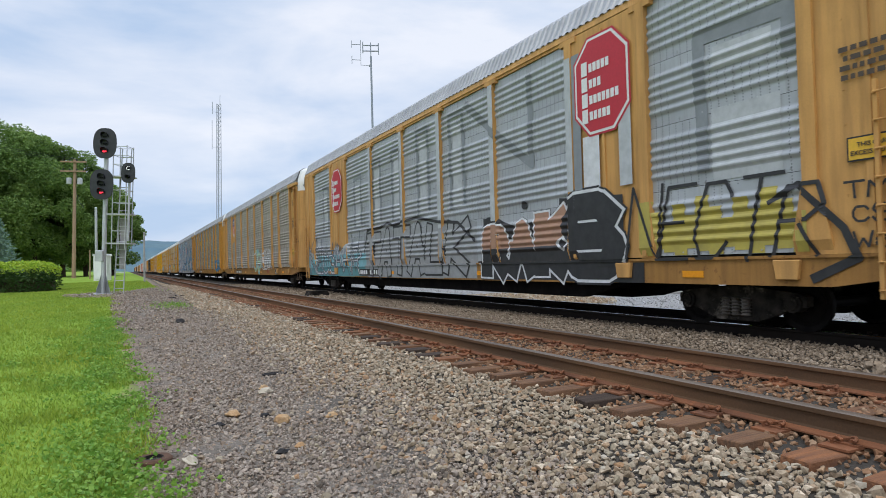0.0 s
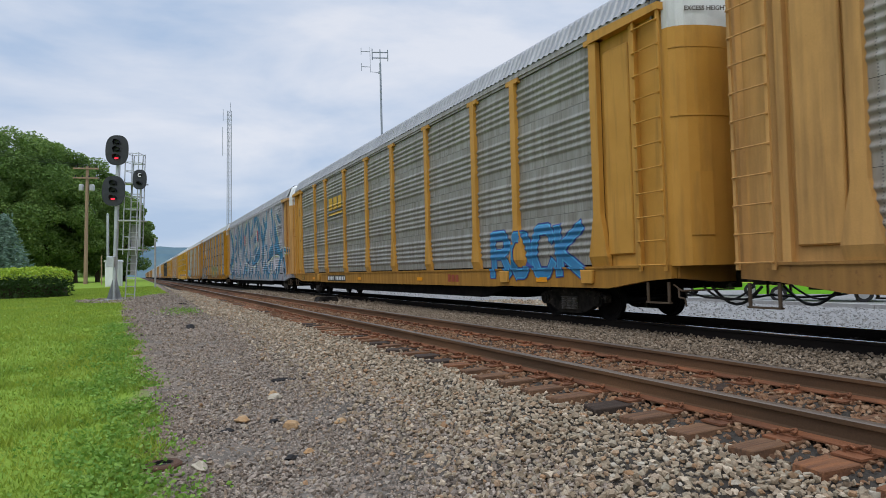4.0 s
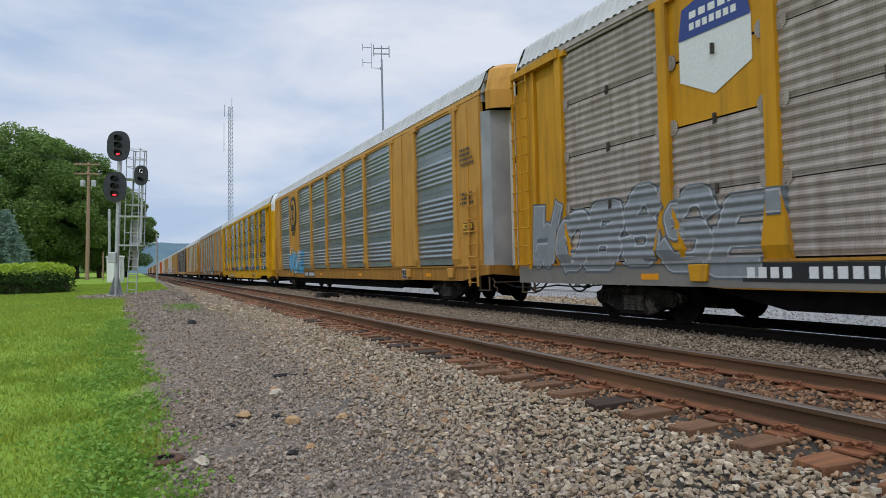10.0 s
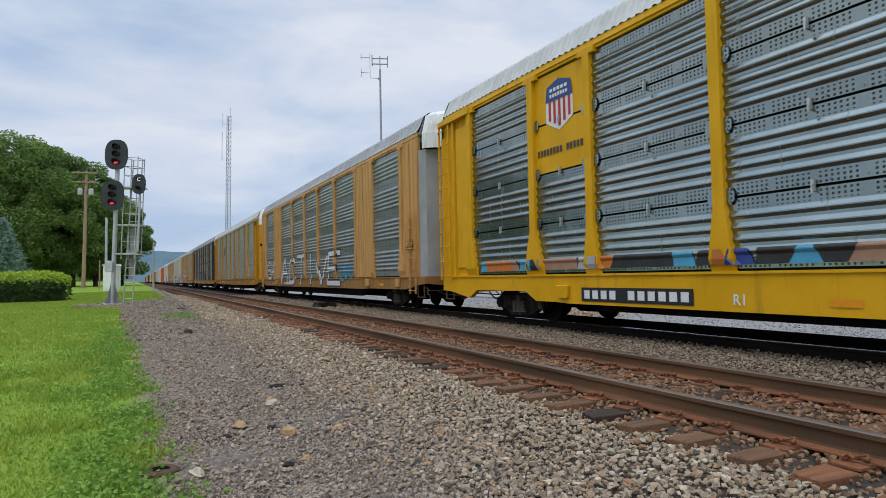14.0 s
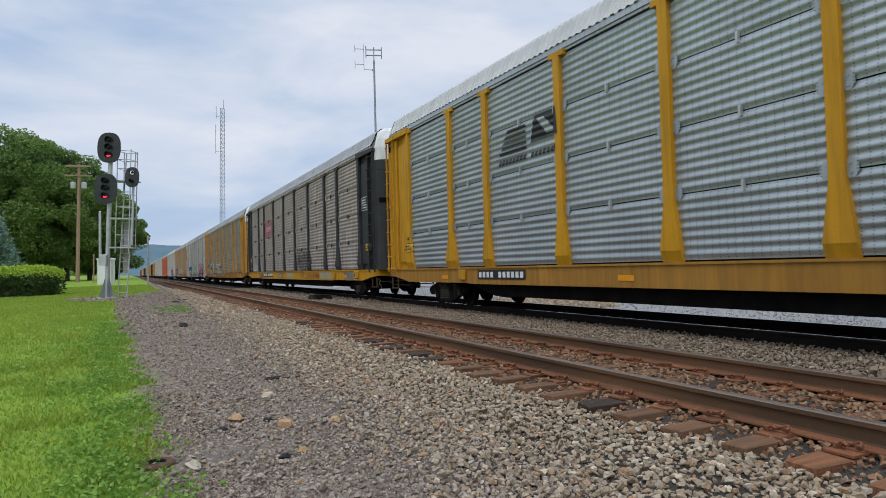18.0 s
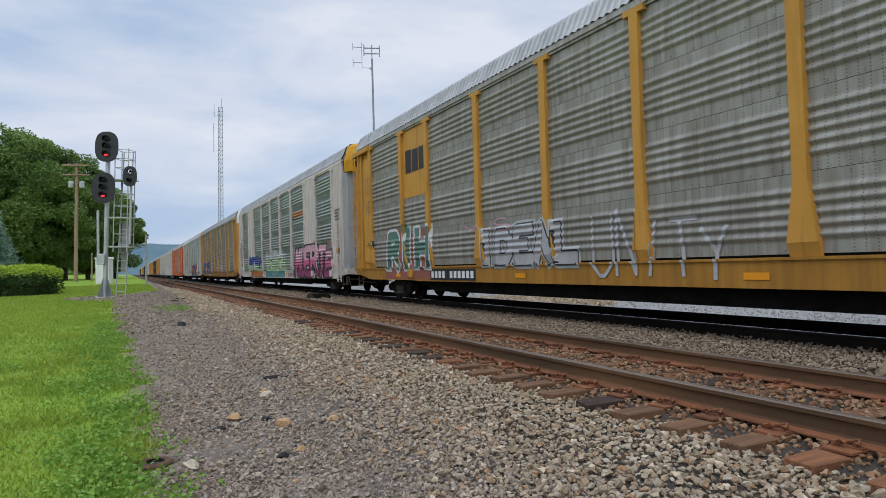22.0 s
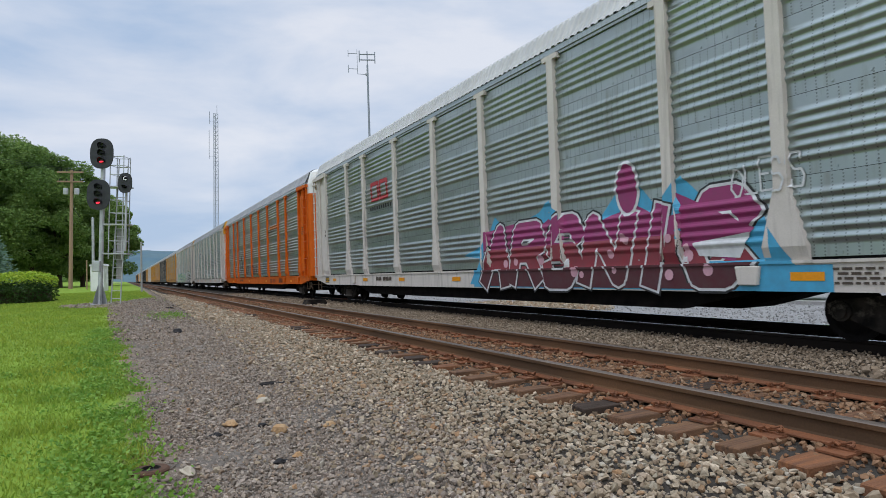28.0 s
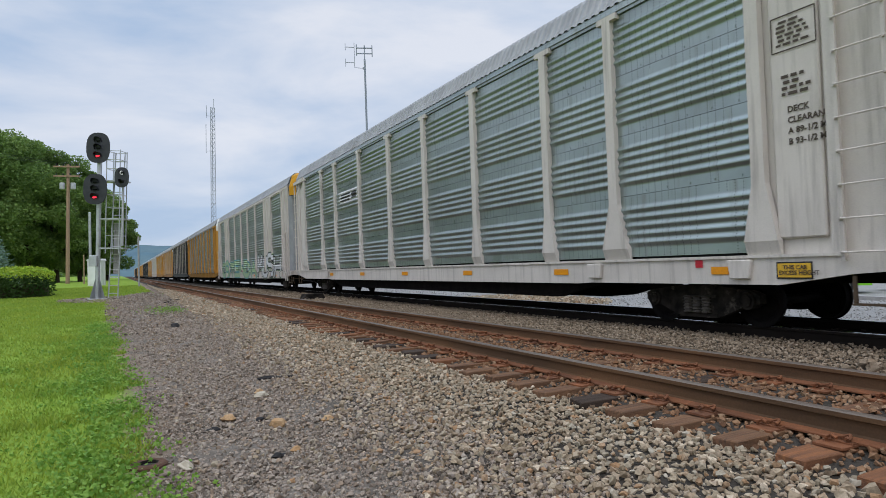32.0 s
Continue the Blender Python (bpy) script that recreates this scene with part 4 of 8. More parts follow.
def car(spec):
    """One covered car carrier. Origin: the rail's level under the middle of its leading corner; it runs back along +y."""
    kind = spec.get("kind", "A")
    paint, panels, roof = spec["paint"], spec["panels"], spec["roof"]
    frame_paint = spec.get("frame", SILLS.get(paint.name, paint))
    end_paint = spec.get("end", paint)
    low = spec.get("low", .62)
    ribs, gap = spec.get("ribs", 5), spec.get("gap", .006)
    near = spec.get("near", True)
    c = thing("covered_car_carrier", spec["label"], "freight car", (TRACK_B, 0, 0), "cars of the train")
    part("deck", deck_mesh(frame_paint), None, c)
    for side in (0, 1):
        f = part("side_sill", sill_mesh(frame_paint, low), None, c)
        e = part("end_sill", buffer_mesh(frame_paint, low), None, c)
        if side:
            flip(f), flip(e)
    part("centre_sill", belly_mesh(), None, c, "black fishbelly centre sill")
    part("inner_deck_block", core_mesh(), None, c, "added black block for the shade behind the panels")
    part("roof", roof_mesh(roof), None, c, "ribbed metal roof")
    for y in (.262, BODY - .29):
        bm = bmesh.new()
        e = ROOF_BASE
        arch = [(HALF - .01, e - .1), (HALF - .01, e + .2), (HALF - .105, e + .42), (HALF - .195, e + .655), (HALF - .365, e + .785), (HALF - .72, e + .832)]
        slab(bm, arch + [(-a, b) for a, b in arch[::-1]], "y", y, y + .028)
        part("roof_end", bm, roof, c)
    pz0, pz1 = SILL_TOP + PANEL_GAP, EAVE - .06
    h = (pz1 - pz0) / 4
    for side in (-1, 1):
        rows = 4
        for b in range(9):
            y0, y1 = POSTS[b] + .085, POSTS[b + 1] - .085
            if kind == "B" and b in (1, 7):
                y0, y1 = POSTS[b], POSTS[b + 1]
            w = y1 - y0
            if kind == "B" and b in (1, 7):
                p = part("blank_panel", panel_mesh(w, EAVE - SILL_TOP - .04, 0, paint, True), None, c, "plain painted steel panel")
                p.location = (side * (HALF + .045), y0, SILL_TOP + .02)
                if side > 0:
                    p.rotation_euler, p.location = (0, 0, math.pi), (HALF + .045, y1, SILL_TOP + .02)
                if side < 0:
                    for yy in (y0 + .05, (y0 + y1) / 2, y1 - .05):
                        bm = bmesh.new()
                        slab(bm, [(yy - .04, SILL_TOP + .05), (yy + .04, SILL_TOP + .05), (yy + .02, EAVE - .1), (yy - .02, EAVE - .1)], "x", -HALF - .072, -HALF - .045)
                        part("stiffener", bm, paint, c)
                continue
            if near:
                for r in range(rows):
                    logo_plate = spec.get("plate") and b == spec["plate"][0] and r >= spec["plate"][1]
                    me = panel_mesh(w, h - gap, ribs, paint if logo_plate else panels, bool(logo_plate))
                    p = part("side_panel", me, None, c)
                    p.location = (side * (HALF - .02), y0, pz0 + r * h)
                    if side > 0:
                        p.rotation_euler, p.location = (0, 0, math.pi), (HALF - .02, y1, pz0 + r * h)
            else:
                p = part("side_panel", panel_mesh(w, pz1 - pz0, 16, panels), None, c)
                p.location = (side * (HALF - .02), y0, pz0)
                if side > 0:
                    p.rotation_euler, p.location = (0, 0, math.pi), (HALF - .02, y1, pz0)
        for k, y in enumerate(POSTS):
            flare = (.62 if k in (1, 8) else .5 if k in (0, 9) else .42) if kind == "A" else (.5 if k in (0, 9) else .34)
            p = part("side_post", post_mesh(paint, flare, SILL_TOP, EAVE - .02), None, c)
            p.location = (side * HALF, y, 0)
            if side > 0:
                p.rotation_euler = (0, 0, math.pi)
        bm = bmesh.new()
        slab(bm, [(side * (HALF + .02), EAVE - .06), (side * (HALF + .02), EAVE - .01), (side * (HALF + .045), EAVE), (side * (HALF + .02), EAVE + .14), (side * (HALF - .1), EAVE + .14), (side * (HALF - .1), EAVE - .06)], "y", .3, BODY - .3)
        part("eave_rail", bm, panels if kind == "A" and spec.get("grey_eave", True) else paint, c)
    if near and gap > .01:
        for k, y in enumerate(POSTS):
            for r in range(1, 4):
                for s in (-1, 1)[1 if k == 0 else 0:1 if k == 9 else 2]:
                    part("corner_plate", plate_mesh(panels), None, c).location = (-HALF - .002, y + s * .15, pz0 + r * h)
                if k < 9:
                    part("latch", latch_mesh(M_GRIME_DARK if ribs == 7 and panels is P_BROWN2 else M_GALV), None, c).location = (-HALF + .01, y + (POSTS[1] - POSTS[0]) * .5 if k in (0, 8) else (y + POSTS[k + 1]) / 2, pz0 + r * h)
    ends(c, spec, kind, end_paint, frame_paint, near)
    trucks(c, near)
    return c


def ends(c, spec, kind, paint, frame_paint, near):
    """The two ends: corner plates, ladders, bulging doors, cap, coupler, hoses, steps."""
    hood = spec.get("hood", M_WHITE)
    for e in (0, 1):
        def put(ob):
            return flip(ob) if e else ob
        put(part("end_hood", hood_mesh(hood), None, c, "rounded cap over the end doors"))
        if kind == "B":
            for s in (-1, 1):
                for x0, y0, x1, y1, m in ((1.5, .3, 1.36, .06, M_ROOF), (1.36, .06, .92, -.1, M_ROOF), (.92, -.1, .5, -.2, M_WHITE), (.5, -.2, 0, -.24, paint)):
                    bm = bmesh.new()
                    slab(bm, [(s * x0, y0), (s * x1, y1), (s * x1, y1 + .08), (s * x0 * .98, y0 + .08)], "z", SILL_TOP - .02, HOOD_FOOT)
                    put(part("folding_door_leaf", bm, m, c))
        for s in (0, 1) if kind == "A" else ():
            d = part("end_door", end_door_mesh(spec.get("door", paint), SILL_TOP - .02, HOOD_FOOT, "end_door"), None, c)
            if s:
                d.scale = (-1, 1, 1)
            put(d)
            if e and s:
                d.scale = (-1, 1, 1)
        if kind == "A" and near:
            cv = end_curve()
            for s in (-1, 1):
                for nm, i0, i1, z0, z1, d in (("door_hatch", 3, 5, 1.5, 2.5, .014), ("door_band", 1, 8, 3.4, 3.43, .01), ("door_band", 1, 8, 4.5, 4.52, .006)):
                    bm = bmesh.new()
                    outer = [(s * -x * (1 + d), y - d) for x, y in cv[i0:i1 + 1]]
                    inner = [(s * -x * .99, y + .02) for x, y in cv[i0:i1 + 1]]
                    slab(bm, outer + inner[::-1], "z", z0, z1)
                    put(part(nm, bm, paint, c))
                if spec.get("gap", 0) > .03 and spec.get("ribs") != 6:
                    bm = bmesh.new()
                    slab(bm, [(s * -x * 1.018, y - .018) for x, y in cv[2:6]] + [(s * -x * .99, y + .02) for x, y in cv[2:6]][::-1], "z", 3.36, 3.52)
                    put(part("door_slot", bm, M_BLACK, c, "black slot in the end door"))
                bm = bmesh.new()
                rod(bm, (s * .12, -.5, SILL_TOP - .05), (s * .12, -.5, EAVE - .25), .022, 6)
                for z in (1.3, 2.6, 4.0):
                    box(bm, s * .12 - .05, s * .12 + .05, -.51, -.45, z, z + .12)
                put(part("lock_rod", bm, M_BLACK, c))
        put(part("coupler", coupler_mesh(), None, c))
        put(part("brake_hose", hose_mesh(), None, c, "black rubber hoses hanging between cars"))
        put(part("uncoupling_lever", lever_mesh(M_GRIME), None, c))
        for s in (-1, 1):
            # corner plate, ladder and step, mirrored from flank to flank
            if kind == "A":
                bm = bmesh.new()
                box(bm, s * (HALF - .1), s * (HALF - .06), .02, 1.62, SILL_TOP, EAVE)
                put(part("corner_plate", bm, paint, c))
                bm = bmesh.new()
                slab(bm, [(.66, SILL_TOP), (.78, SILL_TOP), (.78, EAVE), (.66, EAVE)], "x", s * (HALF - .06), s * (HALF + .03))
                put(part("corner_stile", bm, paint, c))
                bm = bmesh.new()
                box(bm, s * (HALF - .06), s * HALF, .85, 1.5, SILL_TOP + .2, EAVE - .35)
                bmesh.ops.bevel(bm, geom=bm.edges[:], offset=.02, segments=1, affect="EDGES")
                put(part("side_door", bm, paint, c))
                bm = bmesh.new()
                slab(bm, [(.0, EAVE - .12), (1.75, EAVE - .12), (1.75, EAVE + .06), (.0, EAVE + .0)], "x", s * (HALF - .05), s * (HALF + .12))
                put(part("door_header", bm, paint, c))
                me, lz = ladder_mesh(paint, SILL_TOP - .1, EAVE - .12, .56, 11), .06
            else:
                bm = bmesh.new()
                box(bm, s * (HALF - .06), s * (HALF + .03), .3, 1.66, SILL_TOP + .002, EAVE)
                for yy in (.6, 1.25):
                    for i in range(9):
                        box(bm, s * (HALF + .03), s * (HALF + .038), yy, yy + .025, 1.3 + i * .42, 1.325 + i * .42)
                put(part("corner_plate", bm, paint, c))
                for yy in (.32, .95):
                    bm = bmesh.new()
                    slab(bm, [(yy, SILL_TOP + .1), (yy + .08, SILL_TOP + .1), (yy + .08, EAVE - .1), (yy, EAVE - .1)], "x", s * (HALF + .03), s * (HALF + .055))
                    put(part("stiffener", bm, paint, c))
                me, lz = ladder_mesh(paint, .52, 3.0, .42, 8), .45
            if near or s < 0:
                l = part("ladder", me, None, c)
                l.location = (s * (HALF + (.02 if kind == "A" else .06)), lz if s < 0 else lz, 0)
                if s > 0:
                    l.rotation_euler, l.location = (0, 0, math.pi), (l.location.x, lz + .5, 0)
                if e:
                    l.rotation_euler = (0, 0, l.rotation_euler.z + math.pi)
                    l.location = (-l.location.x, BODY - l.location.y, 0)
            if near:
                st = part("stirrup_step", step_mesh(M_GRIME), None, c)
                st.location = (s * (HALF - .02), .1 if not e else BODY - .56, 0)


def trucks(c, near):
    for y in TRUCKS:
        t = part("truck", side_beam_mesh(), None, c, "black two-axle truck", at=(0, y, 0))
        for s in (-1, 1):
            f = part("side_frame", side_frame_mesh(), None, t, at=(s * 1.0, 0, 0))
            if s > 0:
                f.rotation_euler = (0, 0, math.pi)
            if near:
                for d in (-.17, 0, .17):
                    part("spring", spring_mesh(), None, t, at=(1.1 if s > 0 else -1.0, d, 0))
        for d in (-.89, .89):
            w = part("wheelset", wheelset_mesh(), None, t, at=(0, d, WHEEL_R))
            WHEELS.append((w, d))


def side_beam_mesh():
    def build():
        bm = bmesh.new()
        box(bm, -1.05, 1.05, -.2, .2, .36, .62)
        box(bm, -.9, .9, -.5, -.42, .3, .4)
        box(bm, -.9, .9, .42, .5, .3, .4)
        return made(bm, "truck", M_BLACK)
    return cached("bolster", build)


WHEELS, CARS = [], []
YELLOW = car_paint("car_carrier_yellow", (0.53, 0.265, 0.048), 0.28, rust=.12)
YELLOW_OLD = car_paint("faded_yellow", (0.56, 0.3, 0.095), 0.55, rust=.25)
YELLOW_NEW = car_paint("bright_yellow", (0.66, 0.34, 0.004), 0.12)
YELLOW_DEEP = car_paint("deep_yellow", (0.54, 0.26, 0.01), 0.35)
ORANGE = car_paint("orange_paint", (0.6, 0.11, 0.004), 0.12)
PALE = car_paint("pale_grey_paint", (0.56, 0.505, 0.455), 0.18)
CREAM = car_paint("dirty_white_paint", (0.6, 0.55, 0.5), 0.25)
CHARCOAL = car_paint("charcoal_paint", (0.035, 0.037, 0.04), 0.3, (0.1, 0.08, 0.06))
MURAL = car_paint("silver_mural_paint", (0.42, 0.405, 0.43), 0.6)
# Sill yellows: base darkened below the body paint's, with more grime and rust.
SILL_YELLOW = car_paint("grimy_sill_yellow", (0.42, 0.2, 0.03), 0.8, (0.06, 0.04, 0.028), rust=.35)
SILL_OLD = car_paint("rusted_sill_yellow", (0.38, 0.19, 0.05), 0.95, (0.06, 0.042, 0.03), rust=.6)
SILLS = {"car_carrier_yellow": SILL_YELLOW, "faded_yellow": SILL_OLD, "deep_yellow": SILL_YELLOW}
M_GRIME_DARK = surface("grimy_latch", (.06, .05, .042), (.1, .085, .07), 6, .8)
M_GRIME = car_paint("grimy_fittings", (0.085, 0.058, 0.036), 0.8, rust=.5)
P_MURAL = galvanised("silver_sprayed_panel", (0.52, 0.5, 0.53), (0.27, 0.255, 0.275), 0.55, 0.1, 0.55)
P_BROWN = galvanised("grimy_galvanised", (0.43, 0.405, 0.365), (0.21, 0.165, 0.12), 0.6, 0.3, 0.5)
P_BROWN2 = galvanised("soot_stained_galvanised", (0.512, 0.450, 0.400), (0.213, 0.165, 0.131), 0.7, 0.25, 0.55, 0.0, True)
P_GREEN = galvanised("dull_green_galvanised", (0.36, 0.41, 0.4), (0.24, 0.255, 0.235), 0.25, 0.76, 0.3)
P_GREY = galvanised("grey_galvanised", (0.35, 0.385, 0.4), (0.22, 0.23, 0.24), 0.3, 0.78, 0.31)
P_NEW = galvanised("fresh_galvanised", (0.29, 0.335, 0.32), (0.21, 0.24, 0.225), 0.12, 0.92, 0.17, 0.0, "seam")
P_OLIVE = galvanised("weathered_olive_galvanised", (0.365, 0.35, 0.31), (0.18, 0.155, 0.125), 0.5, 0.5, 0.42)
P_BLUE = galvanised("blue_grey_galvanised", (0.37, 0.415, 0.44), (0.27, 0.3, 0.31), 0.25, 0.76, 0.3)
P_FINE = galvanised("fine_ribbed_blue_grey", (0.4, 0.43, 0.44), (0.27, 0.3, 0.31), 0.25, 0.55, 0.36, 0.05)
P_SILVER = galvanised("pale_spotted_galvanised", (0.43, 0.45, 0.47), (0.3, 0.3, 0.3), 0.3, 0.3, 0.5)

SPECS = [
    dict(kind="B", paint=YELLOW_OLD, panels=P_SILVER, roof=M_ROOF, hood=YELLOW, label="yellow car carrier with grey side panels covered in graffiti"),
    dict(paint=YELLOW_OLD, panels=P_BROWN, roof=M_ROOF, label="faded yellow car carrier with grimy brown-grey panels", plate=(7, 2)),
    dict(paint=YELLOW, panels=P_OLIVE, roof=M_ROOF, label="yellow car carrier with dull grey-green side panels"),
    dict(paint=MURAL, end=YELLOW_OLD, panels=P_MURAL, frame=MURAL, roof=M_ROOF, label="car carrier painted with a silver and blue mural", mural=True),
    dict(paint=YELLOW_DEEP, panels=P_BROWN2, roof=M_ROOFWHITE, gap=.036, ribs=7, label="yellow car carrier with soot-brown side panels", plate=(7, 2)),
    dict(kind="B", paint=YELLOW, panels=P_BLUE, roof=M_ROOFWHITE, hood=YELLOW, label="yellow car carrier with blue-grey panels and two plain panels"),
    dict(paint=YELLOW_NEW, panels=P_NEW, roof=M_ROOFWHITE, gap=.036, ribs=6, low=.46, grey_eave=False, label="bright yellow car carrier with shiny new steel panels", plate=(7, 2)),
    dict(kind="B", paint=YELLOW_OLD, panels=P_GREY, roof=M_ROOF, hood=M_WHITE, label="weathered yellow car carrier with grey panels and black graffiti"),
    dict(paint=YELLOW_DEEP, panels=P_FINE, roof=M_ROOFWHITE, gap=.036, ribs=7, label="yellow car carrier with clean blue-grey panels"),
    dict(paint=CHARCOAL, frame=YELLOW_DEEP, panels=P_BROWN2, roof=M_ROOF, gap=.036, ribs=7, label="charcoal car carrier with sooty panels on a yellow frame"),
    dict(paint=YELLOW, panels=P_OLIVE, roof=M_ROOF, label="yellow car carrier with weathered olive-grey panels", plate=(7, 2)),
    dict(kind="B", paint=PALE, panels=P_GREEN, roof=M_ROOF, hood=YELLOW_DEEP, label="pale grey car carrier with graffiti along its foot"),
    dict(paint=YELLOW_OLD, panels=P_OLIVE, roof=M_ROOF, label="ochre yellow car carrier with dull panels"),
    dict(paint=CREAM, panels=P_GREEN, roof=M_ROOFWHITE, hood=YELLOW_DEEP, label="dirty white car carrier with green-grey panels and red graffiti"),
    dict(paint=ORANGE, panels=P_GREEN, roof=M_ROOF, label="orange car carrier with green-grey side panels"),
    dict(paint=CREAM, panels=P_GREEN, roof=M_ROOFDARK, hood=YELLOW_DEEP, label="off-white car carrier with grey-green side panels"),
    dict(kind="B", paint=PALE, panels=P_GREEN, roof=M_ROOF, hood=YELLOW_DEEP, label="pale car carrier with graffiti on its lower panels"),
    dict(paint=YELLOW, panels=P_OLIVE, roof=M_ROOF, label="ochre car carrier with olive panels"),
]
FAR = [(CHARCOAL, P_BROWN2, M_ROOFDARK), (YELLOW_OLD, P_BROWN, M_ROOF), (YELLOW, P_OLIVE, M_ROOF), (PALE, P_GREEN, M_ROOF), (YELLOW_OLD, P_GREY, M_ROOF), (CHARCOAL, P_BROWN, M_ROOF)]
for k in range(14):
    a, b, r = FAR[k % 6]
    SPECS.append(dict(paint=a, panels=b, roof=r, near=False, label="weathered car carrier far along the train"))
for k, spec in enumerate(SPECS):
    CARS.append(car(spec))


# The train gathers speed and gives a little: seconds, metres ahead of the even run.
SLACK = [(0, -.24), (1, -.25), (2, -.12), (3, -.14), (6, -.2), (7, -.25), (8, -.26), (9, -.3), (10, -.25), (11, -.1), (12, -.05), (13, -.05), (14, -.28), (17, -.25), (19, -.2),
         (20, -.22), (21, -.35), (22, -.42), (23, -.4), (24, -.28), (25, -.4), (27.5, -.28), (28, -.3), (29, -.36), (30, -.43), (31, -.5), (32, -.25)]


SLACK_T, SLACK_Y = np.array(SLACK).T


def run(k, t):
    """Where the leading corner of car k is along the track at t seconds."""
    slack = float(np.interp(t, SLACK_T, SLACK_Y))
    return 31.676 - 13.014 * t - .005 * t * t + 28.146 * (k - 1) + slack


# ---- beside the track ----
def text_mesh(words, size, material, bold=0.0, name="lettering"):
    """Letters from the built-in font as a thin mesh standing in the yz plane, read from -x."""
    cu = bpy.data.curves.new("letters", "FONT")
    cu.body, cu.size, cu.offset, cu.extrude = words, size, bold, .002
    cu.resolution_u = 3
    ob = bpy.data.objects.new("letters", cu)
    scene.collection.objects.link(ob)
    dg = bpy.context.evaluated_depsgraph_get()
    me = bpy.data.meshes.new_from_object(ob.evaluated_get(dg))
    bpy.data.objects.remove(ob)
    bpy.data.curves.remove(cu)
    me.name = name
    me.materials.clear()
    me.materials.append(material)
    return me


def glow(name, c, strength):
    m = bpy.data.materials.new(name)
    n, l, b = wire(m)
    b.inputs["Base Color"].default_value = (*c, 1)
    b.inputs["Emission Color"].default_value = (*c, 1)
    b.inputs["Emission Strength"].default_value = strength
    return m


M_RED = glow("lit_red_lens", (1.0, 0.03, 0.06), 1.6)
M_DARKLENS = plain("dark_lens", (0.01, 0.012, 0.014), 0.15)
M_LUNAR = glow("lit_letter", (0.75, 0.78, 0.8), 0.8)


def oval(w, h, n=28, p=2.6):
    out = []
    for i in range(n):
        t = 2 * math.pi * i / n
        c, s = math.cos(t), math.sin(t)
        out.append((w / 2 * math.copysign(abs(c) ** (2 / p), c), h / 2 * math.copysign(abs(s) ** (2 / p), s)))
    return out


def signal_head(sig, x, z, w, h, lamps, lit):
    bm = bmesh.new()
    slab(bm, [(x + a, z + b) for a, b in oval(w, h)], "y", -.22, -.19)
    bmesh.ops.bevel(bm, geom=[e for e in bm.edges if len(e.link_faces) == 2 and e.calc_face_angle(0) > 1], offset=.008, segments=1, affect="EDGES")
    head = part("signal_head", bm, M_SIGNAL, sig, "black oval background plate with hooded lamps")
    bm = bmesh.new()
    box(bm, x - w * .2, x + w * .2, -.19, .02, z - h * .36, z + h * .36)
    part("lamp_case", bm, M_SIGNAL, head)
    for k, dz in enumerate(lamps):
        bm = bmesh.new()
        r = w * .15
        arc = [-.5 + i * 4.14 / 14 for i in range(15)]
        near = [bm.verts.new((x + r * math.cos(a), -.22, z + dz + r * math.sin(a))) for a in arc]
        tip = [bm.verts.new((x + r * math.cos(a), -.235 - .16 * max(0, math.sin(a) * .6 + .4), z + dz + r * math.sin(a))) for a in arc]
        for i in range(14):
            bm.faces.new((near[i], near[i + 1], tip[i + 1], tip[i]))
        bmesh.ops.solidify(bm, geom=bm.faces[:], thickness=.008)
        part("lamp_hood", bm, M_SIGNAL, head)
        bm = bmesh.new()
        rod(bm, (x, -.235, z + dz), (x, -.222, z + dz - .02), r * .55, 16)
        part("lens", bm, M_RED if k == lit else M_DARKLENS, head, "lit red lens" if k == lit else "")
    return head


